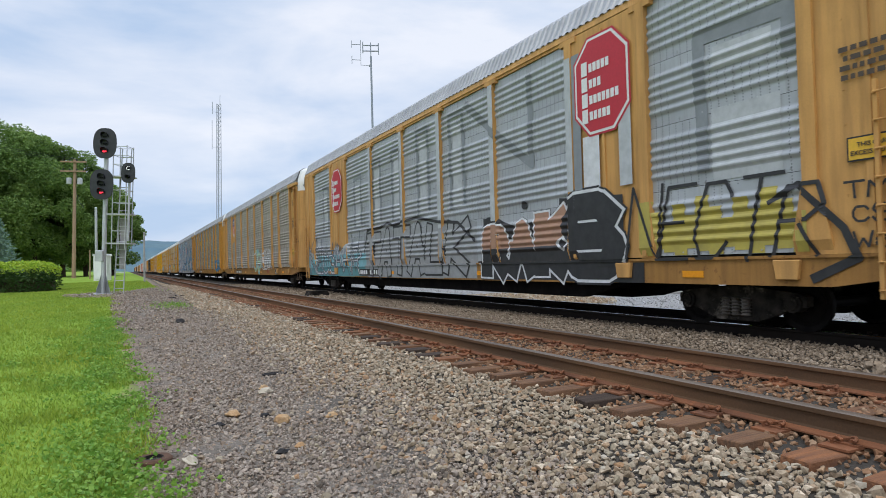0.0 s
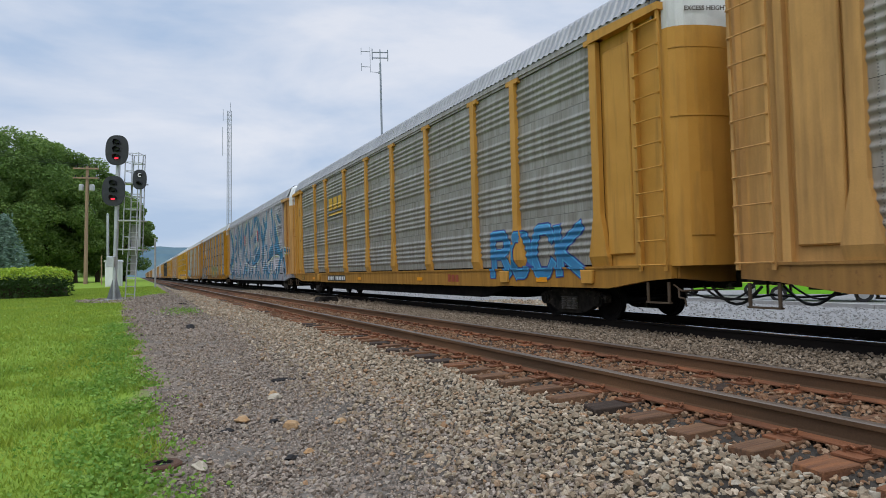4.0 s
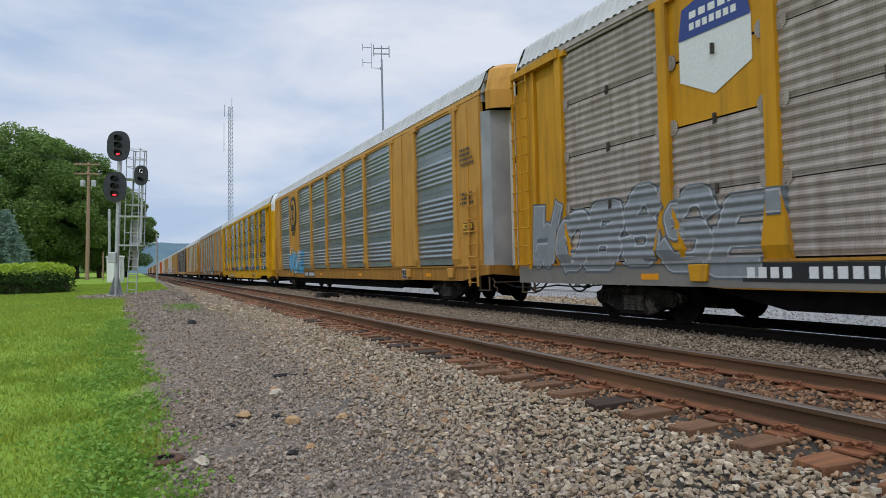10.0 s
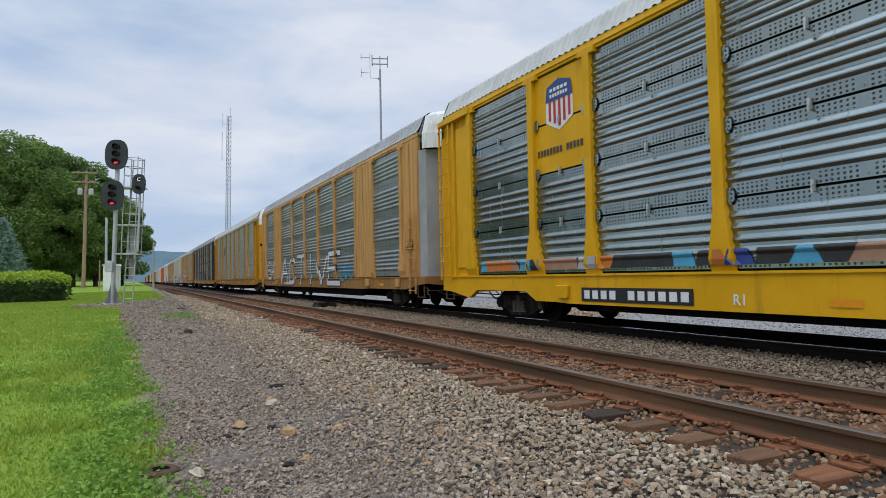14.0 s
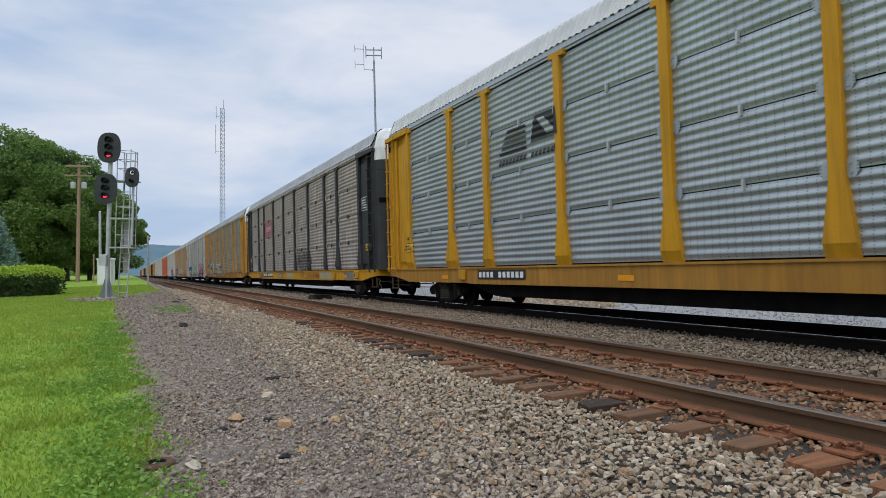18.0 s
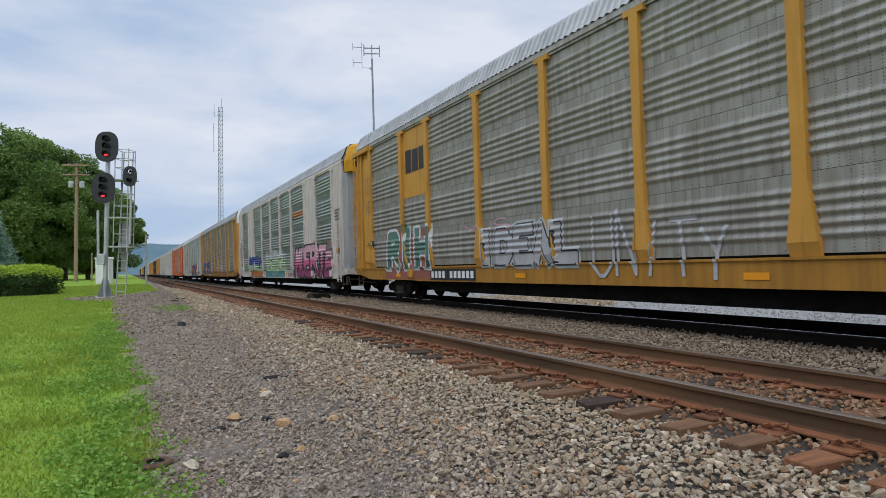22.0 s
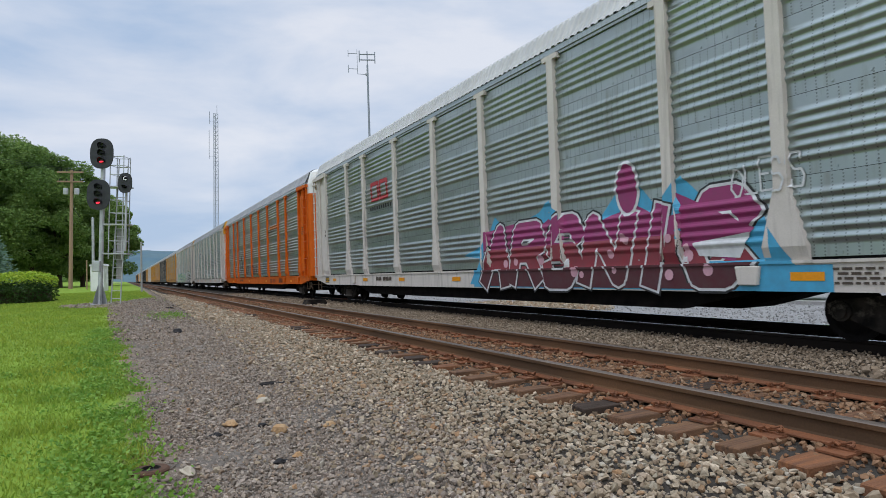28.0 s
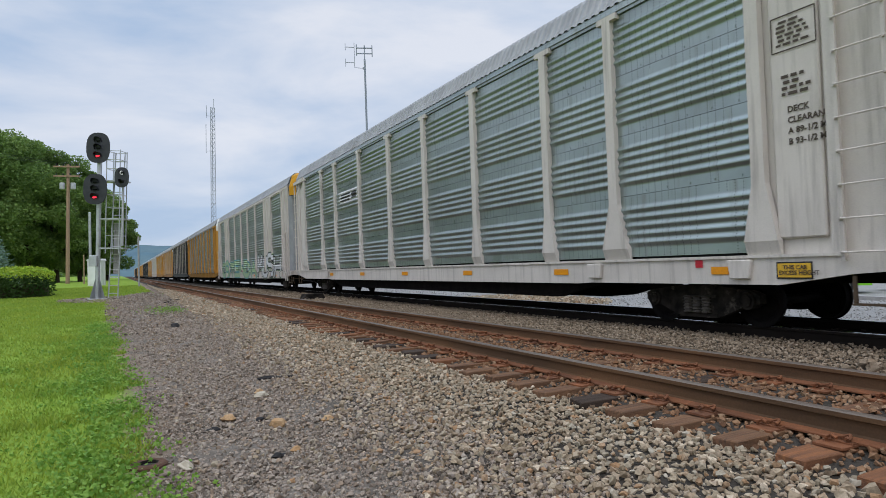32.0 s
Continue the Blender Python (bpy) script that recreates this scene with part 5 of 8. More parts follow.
def signal_mast():
    """Colour-light signal: two large heads on a mast, a small one on a post, and a railed ladder behind."""
    at = (-.86, 28.0, float(ground_z(-.86, 28.0)))
    s = thing("signal_mast", "galvanised railway signal mast with two red-lit black heads", "railway signal", at, turn=-.446)
    s.rotation_euler = (0, radians(2.2), -.446)
    bm = bmesh.new()
    rod(bm, (0, 0, .05), (0, 0, 5.5), .085, 14)
    part("mast", bm, M_GALV, s, smooth=False)
    bm = bmesh.new()
    for k in range(6):
        a = k * math.pi / 3
        c, d = math.cos(a), math.sin(a)
        vs = [bm.verts.new(p) for p in ((.07 * c, .07 * d, .05), (.3 * c, .3 * d, .05), (.08 * c, .08 * d, .85))]
        bm.faces.new(vs)
    bmesh.ops.solidify(bm, geom=bm.faces[:], thickness=.02)
    rod(bm, (0, 0, -.02), (0, 0, .06), .34, 16)
    part("base_flange", bm, M_GALV, s)
    bm = bmesh.new()
    box(bm, -.45, .75, -.45, .6, -.25, .02)
    part("footing", bm, M_CONCRETE, s)
    bm = bmesh.new()
    box(bm, -.26, .05, -.2, -.06, 1.3, 1.72)
    bmesh.ops.bevel(bm, geom=bm.edges[:], offset=.02, segments=1, affect="EDGES")
    part("junction_box", bm, M_GALV, s)
    signal_head(s, .04, 5.88, .9, 1.18, (.28, 0, -.3), 2)
    signal_head(s, -.05, 4.28, .9, 1.18, (.28, 0, -.3), 2)
    small = signal_head(s, .96, 4.74, .54, .78, (.17, -.17), 9)
    c = part("route_letter", text_mesh("C", .2, M_LUNAR, .004), None, small, "lit letter plate")
    c.rotation_euler, c.location = (math.pi / 2, 0, 0), (.89, -.245, 4.85)
    bm = bmesh.new()
    rod(bm, (.92, 0, 2.1), (.92, 0, 4.9), .045, 10)
    part("side_post", bm, M_GALV, s)
    # ladder
    bm = bmesh.new()
    for x in (.36, .72):
        rod(bm, (x, .12, 0), (x + .12, .3, 5.75), .024, 6)
    lad = part("ladder", bm, M_GALV, s)
    for k in range(18):
        bm = bmesh.new()
        z = .25 + k * .305
        f = z / 5.75
        rod(bm, (.36 + .12 * f, .12 + .18 * f, z), (.72 + .12 * f, .12 + .18 * f, z), .015, 6)
        part("rung", bm, M_GALV, lad)
    # platforms and guard rails
    for z in (1.98, 3.12, 4.6):
        bm = bmesh.new()
        box(bm, -.05, .98, -.05, .5, z, z + .05)
        part("platform", bm, M_GALV, s)
    for x in (.3, .82):
        for y in (-.05, .5):
            bm = bmesh.new()
            rod(bm, (x, y, 1.8), (x, y, 5.85), .02, 6)
            part("guard_post", bm, M_GALV, s)
    for z in (2.5, 3.6, 4.1, 5.1, 5.45, 5.8):
        bm = bmesh.new()
        pipe(bm, [(.3, -.05, z), (.82, -.05, z), (.82, .5, z), (.3, .5, z), (.3, -.05, z)], .014, 6)
        part("guard_rail", bm, M_GALV, s)
    bm = bmesh.new()
    box(bm, .42, .66, .35, .38, 1.0, 3.0)
    part("ladder_guard", bm, M_CONCRETE, s, "grey steel plate behind the ladder")
    return s


signal_mast()
stones("pad_stones", M_GRIT, (-2.2, 1.2), (26.2, 29.8), 2600, .07, 21, .6, lambda x, y, r: ((x + .5) / 1.7) ** 2 + ((y - 28) / 1.8) ** 2 < 1, "grey stone pad round the signal mast")


def utility_pole():
    z0 = float(ground_z(-3.9, 60))
    p = thing("utility_pole", "weathered wooden utility pole with two crossarms and transformers", "utility pole", (-3.95, 60, z0), turn=-.35)
    p.rotation_euler = (0, radians(1.6), -.35)
    bm = bmesh.new()
    rod(bm, (0, 0, -.3), (-.05, 0, 9.75), .16, 12, .11)
    part("pole", bm, M_POLE, p)
    for z, w in ((9.5, 2.0), (8.72, 2.0)):
        bm = bmesh.new()
        box(bm, -w / 2 - .1, w / 2 - .1, -.2, -.08, z, z + .12)
        arm = part("crossarm", bm, M_POLE, p)
        for k in range(4):
            bm = bmesh.new()
            turned(bm, [(.03, 0), (.06, .05), (.04, .1), (.05, .16)], (-w / 2 + .1 + k * (w - .4) / 3, -.14, z + .12), "z", 8)
            part("insulator", bm, M_SIGNAL, arm)
    for x in (-.45, .4):
        bm = bmesh.new()
        turned(bm, [(.15, 7.7), (.19, 7.74), (.19, 8.2), (.15, 8.24)], (x, -.1, 0), "z", 14)
        part("transformer", bm, M_GALV, p, "grey cylindrical transformer")
    bm = bmesh.new()
    pipe(bm, [(.2, -.2, 7.0), (.35, -.25, 6.4), (.8, -.25, 5.8)], .02, 5)
    part("cable", bm, M_RUBBER, p)
    return p


utility_pole()


def wires():
    w = thing("overhead_wire", "thin dark overhead wire strung from the pole", "cable", (0, 0, 0))
    for k, dx in enumerate((-1.2, 0.0, 1.1)):
        bm = bmesh.new()
        a, b = Vector((-3.95 + dx * .8, 59.8, 10.3)), Vector((-30 + dx, 22, 13.2))
        pts = [a.lerp(b, i / 12) - Vector((0, 0, 1.6 * math.sin(math.pi * i / 12))) for i in range(13)]
        pipe(bm, pts, .012, 4)
        part("strand", bm, M_RUBBER, w)


wires()


def thin_posts():
    for x, y, h, r, m, lab in ((-2.0, 52, 5.2, .1, M_GALV, "tall grey steel post on the lawn"), (.95, 44, 3.1, .06, M_CONCRETE, "pale slim marker post beside the track"), (-2.6, 56, 2.2, .05, M_POLE, "slim weathered wooden stake on the lawn")):
        t = thing("post", lab, "post", (x, y, float(ground_z(x, y))))
        bm = bmesh.new()
        rod(bm, (0, 0, -.2), (.02, 0, h), r, 10, r * .85)
        part("shaft", bm, m, t)
        bm = bmesh.new()
        turned(bm, [(r * .9, h - .02), (r * 1.1, h), (r * .4, h + .05)], (.02, 0, 0), "z", 10)
        part("cap", bm, m, t)


thin_posts()


def relay_box():
    x, y = -1.55, 50.0
    t = thing("relay_cabinet", "small white metal relay cabinet on the lawn", "cabinet", (x, y, float(ground_z(x, y))), turn=-.4)
    bm = bmesh.new()
    box(bm, -.45, .45, -.35, .35, -.1, 1.75)
    bmesh.ops.bevel(bm, geom=bm.edges[:], offset=.02, segments=1, affect="EDGES")
    part("case", bm, M_WHITE, t)
    bm = bmesh.new()
    slab(bm, [(-.5, 1.72), (.5, 1.72), (.44, 1.84), (-.44, 1.84)], "y", -.4, .4)
    part("lid", bm, M_WHITE, t)
    bm = bmesh.new()
    box(bm, -.4, .4, -.37, -.35, .1, 1.6)
    d = part("door", bm, M_WHITE, t)
    bm = bmesh.new()
    rod(bm, (.3, -.4, .8), (.3, -.4, 1.0), .015, 6)
    part("handle", bm, M_GALV, d)


relay_box()


# ---- plants ----
def leaf_cloud(points, size, seed, flat=.0, ratio=.55):
    """Leaf quads, folded along the middle, at the given points."""
    rng = np.random.default_rng(seed)
    k = len(points)
    d = rng.normal(size=(k, 3))
    d[:, 2] = d[:, 2] * (1 - flat) - .1
    d /= np.linalg.norm(d, axis=1)[:, None]
    o = rng.normal(size=(k, 3))
    o -= (o * d).sum(1)[:, None] * d
    o /= np.linalg.norm(o, axis=1)[:, None]
    n = np.cross(d, o)
    s = (rng.uniform(.6, 1.3, k) * size)[:, None]
    p = np.asarray(points)
    v = np.stack([p - d * s * .5, p + o * s * ratio * .5 + n * s * .08, p + d * s * .5, p - o * s * ratio * .5 + n * s * .08], 1).reshape(-1, 3)
    f = (np.arange(k)[:, None] * 4 + np.arange(4)[None]).reshape(-1, 4)
    return v, f


def tree(x, y, height, spread, seed, label, density=1.0, low=.12):
    rng = np.random.default_rng(seed)
    z0 = float(ground_z(x, y))
    t = thing("tree", label, "tree", (x, y, z0), "trees behind the lawn")
    bm = bmesh.new()
    th = height * .5
    pts = [Vector((rng.uniform(-.2, .2) * i * .3, rng.uniform(-.2, .2) * i * .3, th * i / 5)) for i in range(6)]
    for i in range(5):
        r0, r1 = height * .02 * (1 - i * .14), height * .02 * (1 - (i + 1) * .14)
        rod(bm, pts[i], pts[i + 1], r0, 9, r1)
    part("trunk", bm, M_BARK, t)
    clumps = []
    for k in range(int(62 * density)):
        a, u = rng.uniform(0, 6.283), rng.uniform(0, 1)
        h = low + (1 - low) * u ** .9
        env = spread * (math.sin(min(1, (h - low) / .38 + .22) * 1.45)) * math.sqrt(max(0, 1 - ((h - .42) / .6) ** 2 if h > .42 else 1))
        r = env * math.sqrt(rng.uniform(.25, 1))
        clumps.append((r * math.cos(a), r * math.sin(a), h * height * .95, rng.uniform(.75, 1.35) * spread * .27))
    for k, (cx, cy, cz, cr) in enumerate(clumps[:9]):
        bm = bmesh.new()
        b = pts[2 + k % 4]
        mid = b.lerp(Vector((cx, cy, cz)), .5) + Vector((0, 0, .4))
        rod(bm, b, mid, height * .008, 6, height * .005)
        rod(bm, mid, (cx, cy, cz), height * .005, 6, height * .002)
        part("limb", bm, M_BARK, t)
    P = []
    for cx, cy, cz, cr in clumps:
        n = int(780 * density)
        d = rng.normal(size=(n, 3))
        d /= np.linalg.norm(d, axis=1)[:, None]
        rr = cr * rng.uniform(.3, 1.1, n) ** .55
        q = d * rr[:, None] * np.array([1, 1, .72]) + (cx, cy, cz)
        P.append(q)
    P = np.concatenate(P)
    P = P[P[:, 2] > low * height * .5]
    v, f = leaf_cloud(P, .225, seed + 1, .45, .75)
    part("crown", mesh_of("crown", v, f, M_TREE), None, t)
    return t


for x, y, h, s, k, lab in ((-1.6, 86, 10.2, 3.3, 31, "leafy tree at the wood's edge beside the track"), (-6.2, 79, 14.4, 4.8, 32, "tall leafy green tree behind the utility pole"), (-12.0, 76, 15.8, 5.6, 33, "tall broad leafy green tree"),
                          (-19, 80, 16.4, 6.4, 34, "broad leafy tree with dense dark foliage"), (-27, 74, 14.0, 6.4, 35, "broad leafy tree behind the hedge"), (-9.5, 92, 14.5, 5.8, 36, "leafy tree deeper in the wood"),
                          (-3.6, 97, 11.5, 4.6, 37, "leafy tree deeper in the wood beside the track"), (-37, 78, 14.5, 7.0, 38, "broad leafy tree at the end of the lawn"), (-16, 66, 9.5, 4.4, 39, "lower leafy tree in front of the wood")):
    tree(x, y, h, s, k, lab)
tree(-8.6, 77, 14.9, 4.9, 40, "round-topped leafy green tree behind the utility pole")
tree(-4.2, 82, 13.2, 3.9, 41, "slimmer leafy green tree behind the signal mast")


def spruce(x, y, height, spread, seed):
    rng = np.random.default_rng(seed)
    t = thing("spruce_tree", "blue-green spruce tree with drooping boughs", "tree", (x, y, float(ground_z(x, y))))
    bm = bmesh.new()
    rod(bm, (0, 0, -.1), (0, 0, height), .2, 9, .03)
    part("trunk", bm, M_BARK, t)
    P = []
    for k in range(24):
        h = .06 + .92 * k / 24
        r = spread * (1 - h) ** .85
        for j in range(9):
            a = j * 6.283 / 9 + k * .7 + rng.uniform(-.2, .2)
            n = 26
            u = rng.uniform(.1, 1, n)
            q = np.stack([r * u * np.cos(a) + rng.normal(0, .13, n), r * u * np.sin(a) + rng.normal(0, .13, n), h * height - .3 * u * r + rng.normal(0, .1, n)], 1)
            P.append(q)
    v, f = leaf_cloud(np.concatenate(P), .34, seed, .5, .3)
    part("foliage", mesh_of("foliage", v, f, M_SPRUCE), None, t)


spruce(-8.6, 54, 5.2, 2.7, 41)
spruce(-11.8, 52, 6.2, 2.9, 42)


def hedge():
    """A clipped hedge with a dark face and a much lighter yellow-green top."""
    rng = np.random.default_rng(51)
    x1, y0 = -2.75, 33.0
    length, depth, h = 11.0, 3.0, 1.42
    t = thing("hedge", "clipped hedge with dark green face and yellow-green top", "hedge", (x1, y0, float(ground_z(x1, y0)) - .1))

    def skin(n, top):
        u = rng.uniform(-length, 0, n)
        # round the section from the foot of the front over the crown to the back
        a = rng.uniform(.4, 1.9, n) if top else np.where(rng.uniform(0, 1, n) < .75, rng.uniform(-.25, .5, n), rng.uniform(1.8, 3.3, n))
        c, q = np.cos(a), np.sin(a)
        yy = depth / 2 - np.sign(c) * np.abs(c) ** .75 * depth / 2
        zz = h * (.42 + .58 * np.sign(q) * np.abs(q) ** .85)
        zz = np.where(q < 0, h * (.42 + 1.5 * q), zz)
        lump = np.array([noise.noise((float(p) * .9, float(o), 1.0)) for p, o in zip(u, zz)])
        yy = yy + lump * .2 + rng.normal(0, .05, n)
        zz = zz + lump * .08 + rng.normal(0, .04, n)
        k = np.clip((u + 1.3) / 1.3, 0, 1)
        yy = depth / 2 + (yy - depth / 2) * np.sqrt(np.clip(1 - k ** 2, .03, 1))
        zz = zz * (1 - .2 * k ** 3)
        return np.stack([u, yy, np.clip(zz, .02, None)], 1)

    bm = bmesh.new()
    slab(bm, [(-length, .15), (-.9, .2), (-.35, .9), (-.3, 2.0), (-.9, depth - .2), (-length, depth - .15)], "z", 0, h * .5)
    part("woody_core", bm, M_BARK, t)
    v, f = leaf_cloud(skin(12000, False), .12, 52)
    part("face_foliage", mesh_of("face_foliage", v, f, M_HEDGE), None, t)
    v, f = leaf_cloud(skin(11000, True), .12, 53, .2)
    part("top_foliage", mesh_of("top_foliage", v, f, M_HEDGETOP), None, t, "yellow-green top foliage")


hedge()


def lawn_edge(y):
    return .05 + smooth_step(27, 36, y) * 1.7 - .55 * np.clip((y - 8) / 16, 0, 1)


def grass(name, count, xr, yr, h, seed, label, spread=.5, patch=0.0):
    rng = np.random.default_rng(seed)
    u = rng.uniform(0, 1, count)
    y = yr[0] + (yr[1] - yr[0]) * u ** 1.9
    x = xr[0] + (xr[1] - xr[0]) * rng.uniform(0, 1, count) ** .8
    wob = np.array([noise.noise((float(a) * .9, float(b) * .9, 7.0)) + .5 * noise.noise((float(a) * 3.1, float(b) * 3.1, 2.0)) for a, b in zip(x, y)])
    ok = x < lawn_edge(y) + wob * .42
    if patch:
        ok &= wob > patch
    x, y, wob = x[ok], y[ok], wob[ok]
    k = len(x)
    z = ground_z(x, y)
    hh = h * rng.uniform(.45, 1.2, k) * (1 + .5 * np.clip(wob, -1, 1))
    a = rng.uniform(0, 6.283, k)
    lean = rng.normal(0, spread, (k, 2)) * hh[:, None]
    w = .006 + .0006 * np.abs(y)
    c, s = np.cos(a) * w, np.sin(a) * w
    v = np.stack([np.stack([x - c, y - s, z - .01], 1), np.stack([x + c, y + s, z - .01], 1), np.stack([x + lean[:, 0], y + lean[:, 1], z + hh], 1)], 1).reshape(-1, 3)
    ob = new(name, mesh_of(name, v, np.arange(3 * k).reshape(-1, 3), M_GRASS))
    return tagged(ob, label, "grass", kind="stuff")


grass("grass_blades", 260000, (-13, 1.8), (3.6, 46), .05, 61, "short mown green lawn grass")
grass("grass_blades", 22000, (-9, .6), (3.6, -9), .06, 63, "short mown lawn grass behind the camera")
grass("grass_tufts", 26000, (-2.5, .6), (3.6, 16), .075, 62, "longer unmown grass along the lawn's edge", .6, .12)


def weeds():
    rng = np.random.default_rng(71)
    P = []
    for k in range(330):
        y = 3.9 + 14 * rng.uniform() ** 1.6
        x = float(lawn_edge(np.array(y))) + rng.normal(-.2, .17)
        if rng.uniform() < .2:
            x = -rng.uniform(.1, 1.6)
        n = rng.integers(14, 50)
        r = rng.uniform(.05, .17)
        q = np.stack([rng.normal(x, r, n), rng.normal(y, r, n), np.abs(rng.normal(.03, .03, n))], 1)
        q[:, 2] += ground_z(q[:, 0], q[:, 1]) + .01
        P.append(q)
    v, f = leaf_cloud(np.concatenate(P), .042, 72, .4, .75)
    tagged(new("weed_leaves", mesh_of("weed_leaves", v, f, M_WEED)), "broad-leaved green weeds creeping over the grit", "weeds", kind="stuff")
    P = []
    for x, y, r in ((1.0, 20.6, .6), (1.35, 21.4, .4), (.4, 33, 1.2)):
        n = 260
        q = np.stack([rng.normal(x, r * .5, n), rng.normal(y, r * .9, n), np.abs(rng.normal(.05, .05, n))], 1)
        q[:, 2] += ground_z(q[:, 0], q[:, 1])
        P.append(q)
    v, f = leaf_cloud(np.concatenate(P), .07, 73, .2, .35)
    tagged(new("weed_tufts", mesh_of("weed_tufts", v, f, M_WEED)), "low green weed tufts growing in the grit", "weeds", kind="stuff")


weeds()


# ---- single stones and litter on the grit ----
def rock(x, y, size, material, seed, label, stretch=(1, 1, .7)):
    bm = bmesh.new()
    bmesh.ops.create_icosphere(bm, subdivisions=2, radius=size / 2)
    for v in bm.verts:
        k = 1 + .35 * noise.noise(v.co * (2.2 / size) + Vector((seed * 3.1, 0, 0)))
        v.co = Vector((v.co.x * stretch[0] * k, v.co.y * stretch[1] * k, v.co.z * stretch[2] * k))
        v.co.z = round(v.co.z / (size * .3)) * size * .3 * .5 + v.co.z * .5
    t = new("rock", made(bm, "rock", material))
    t.location, t.rotation_euler = (x, y, float(ground_z(x, y)) + size * .16), (0, 0, seed)
    return tagged(t, label, "rock")


M_SAND = surface("sandstone", (0.42, 0.25, 0.12), (0.5, 0.34, 0.19), 9.0, 0.9, 0.0, 0.6)
M_SANDPALE = surface("pale_sandstone", (0.46, 0.39, 0.29), (0.5, 0.44, 0.34), 9.0, 0.9, 0.0, 0.6)
M_COAL = surface("cinder", (0.025, 0.024, 0.024), (0.05, 0.046, 0.044), 12.0, 0.8, 0.0, 0.6)
rock(1.32, 6.2, 0.156, M_SAND, 1, "squarish orange-brown sandstone lump on the grit")
rock(.94, 6.75, 0.164, M_SAND, 2, "flat orange-brown sandstone piece on the grit", (1.1, .8, .4))
rock(1.41, 7.5, 0.164, M_SANDPALE, 3, "pale tan sandstone piece on the grit", (1.1, .9, .5))
rock(1.43, 7.75, 0.131, M_SAND, 4, "thin orange sandstone flake on the grit", (1.3, .6, .4))
rock(.43, 5.45, 0.164, M_SANDPALE, 5, "long pale sandstone lying by the weeds", (1.4, .6, .35))
rock(1.75, 6.0, 0.107, M_SAND, 6, "small orange stone among the ballast", (1.2, .9, .5))
rock(1.28, 5.35, 0.0984, M_SAND, 7, "small orange stone on the dark grit", (1.2, .9, .5))
rock(1.21, 6.5, 0.09, M_COAL, 8, "black cinder lump on the grit", (1, 1, .6))
rock(.76, 6.45, 0.108, M_COAL, 9, "crumbled black cinder on the grit", (1.2, .9, .4))
rock(1.13, 5.3, 0.102, M_COAL, 10, "black cinder clod on the grit", (1.3, .9, .4))
rock(1.1, 16.0, 0.252, M_COAL, 11, "dark clod of earth on the grit", (1.3, .8, .5))


def broken_bits(x, y, n, seed, label):
    t = thing("rail_scrap", label, "scrap", (x, y, float(ground_z(x, y)) + .015))
    rng = random.Random(seed)
    for k in range(n):
        bm = bmesh.new()
        a = Vector((rng.uniform(-.18, .18), rng.uniform(-.12, .12), .0))
        b = a + Vector((rng.uniform(.08, .2), rng.uniform(-.08, .08), rng.uniform(0, .03)))
        rod(bm, a, b, .022, 6, .012)
        part("shard", bm, M_COAL, t)


broken_bits(1.72, 8.45, 5, 1, "dark splintered wood scrap lying on the grit")
broken_bits(1.25, 25.0, 4, 2, "dark scrap of wood near the signal pad")
broken_bits(1.7, 27.5, 4, 3, "dark rusty scrap by the track")


M_OLDIRON = surface("old_rusty_iron", (0.15, 0.08, 0.05), (0.1, 0.06, 0.042), 9.0, 0.85, 0.1, 0.5)


def iron_ring():
    x, y = .17, 5.66
    t = thing("iron_ring", "rusty iron valve ring sunk in the weeds", "valve cover", (x, y, float(ground_z(x, y)) + .005))
    bm = bmesh.new()
    turned(bm, [(.07, -.03), (.07, .02), (.08, .032), (.13, .032), (.145, .02), (.15, -.03)], (0, 0, 0), "z", 32)
    part("rim", bm, M_OLDIRON, t)
    bm = bmesh.new()
    turned(bm, [(.055, .0), (.066, .022), (.072, .034), (.078, .034), (.078, .0)], (0, 0, 0), "z", 32)
    part("inner_lip", bm, M_TRUCK, t)
    bm = bmesh.new()
    rod(bm, (0, 0, -.04), (0, 0, .012), .058, 20)
    part("plug", bm, M_COAL, t)


iron_ring()


def switch_box():
    """A low machine between the two tracks, far along."""
    x, y = 7.0, 25.8
    t = thing("track_lubricator", "low dark steel track machine between the rails", "track equipment", (x, y, BED))
    bm = bmesh.new()
    slab(bm, [(-.5, 0), (.5, 0), (.35, .3), (-.35, .3)], "y", -.35, .35)
    part("cover", bm, M_TRUCK, t)
    bm = bmesh.new()
    box(bm, -.7, .7, -.1, .1, 0, .08)
    part("bed_plate", bm, M_TRUCK, t)


switch_box()


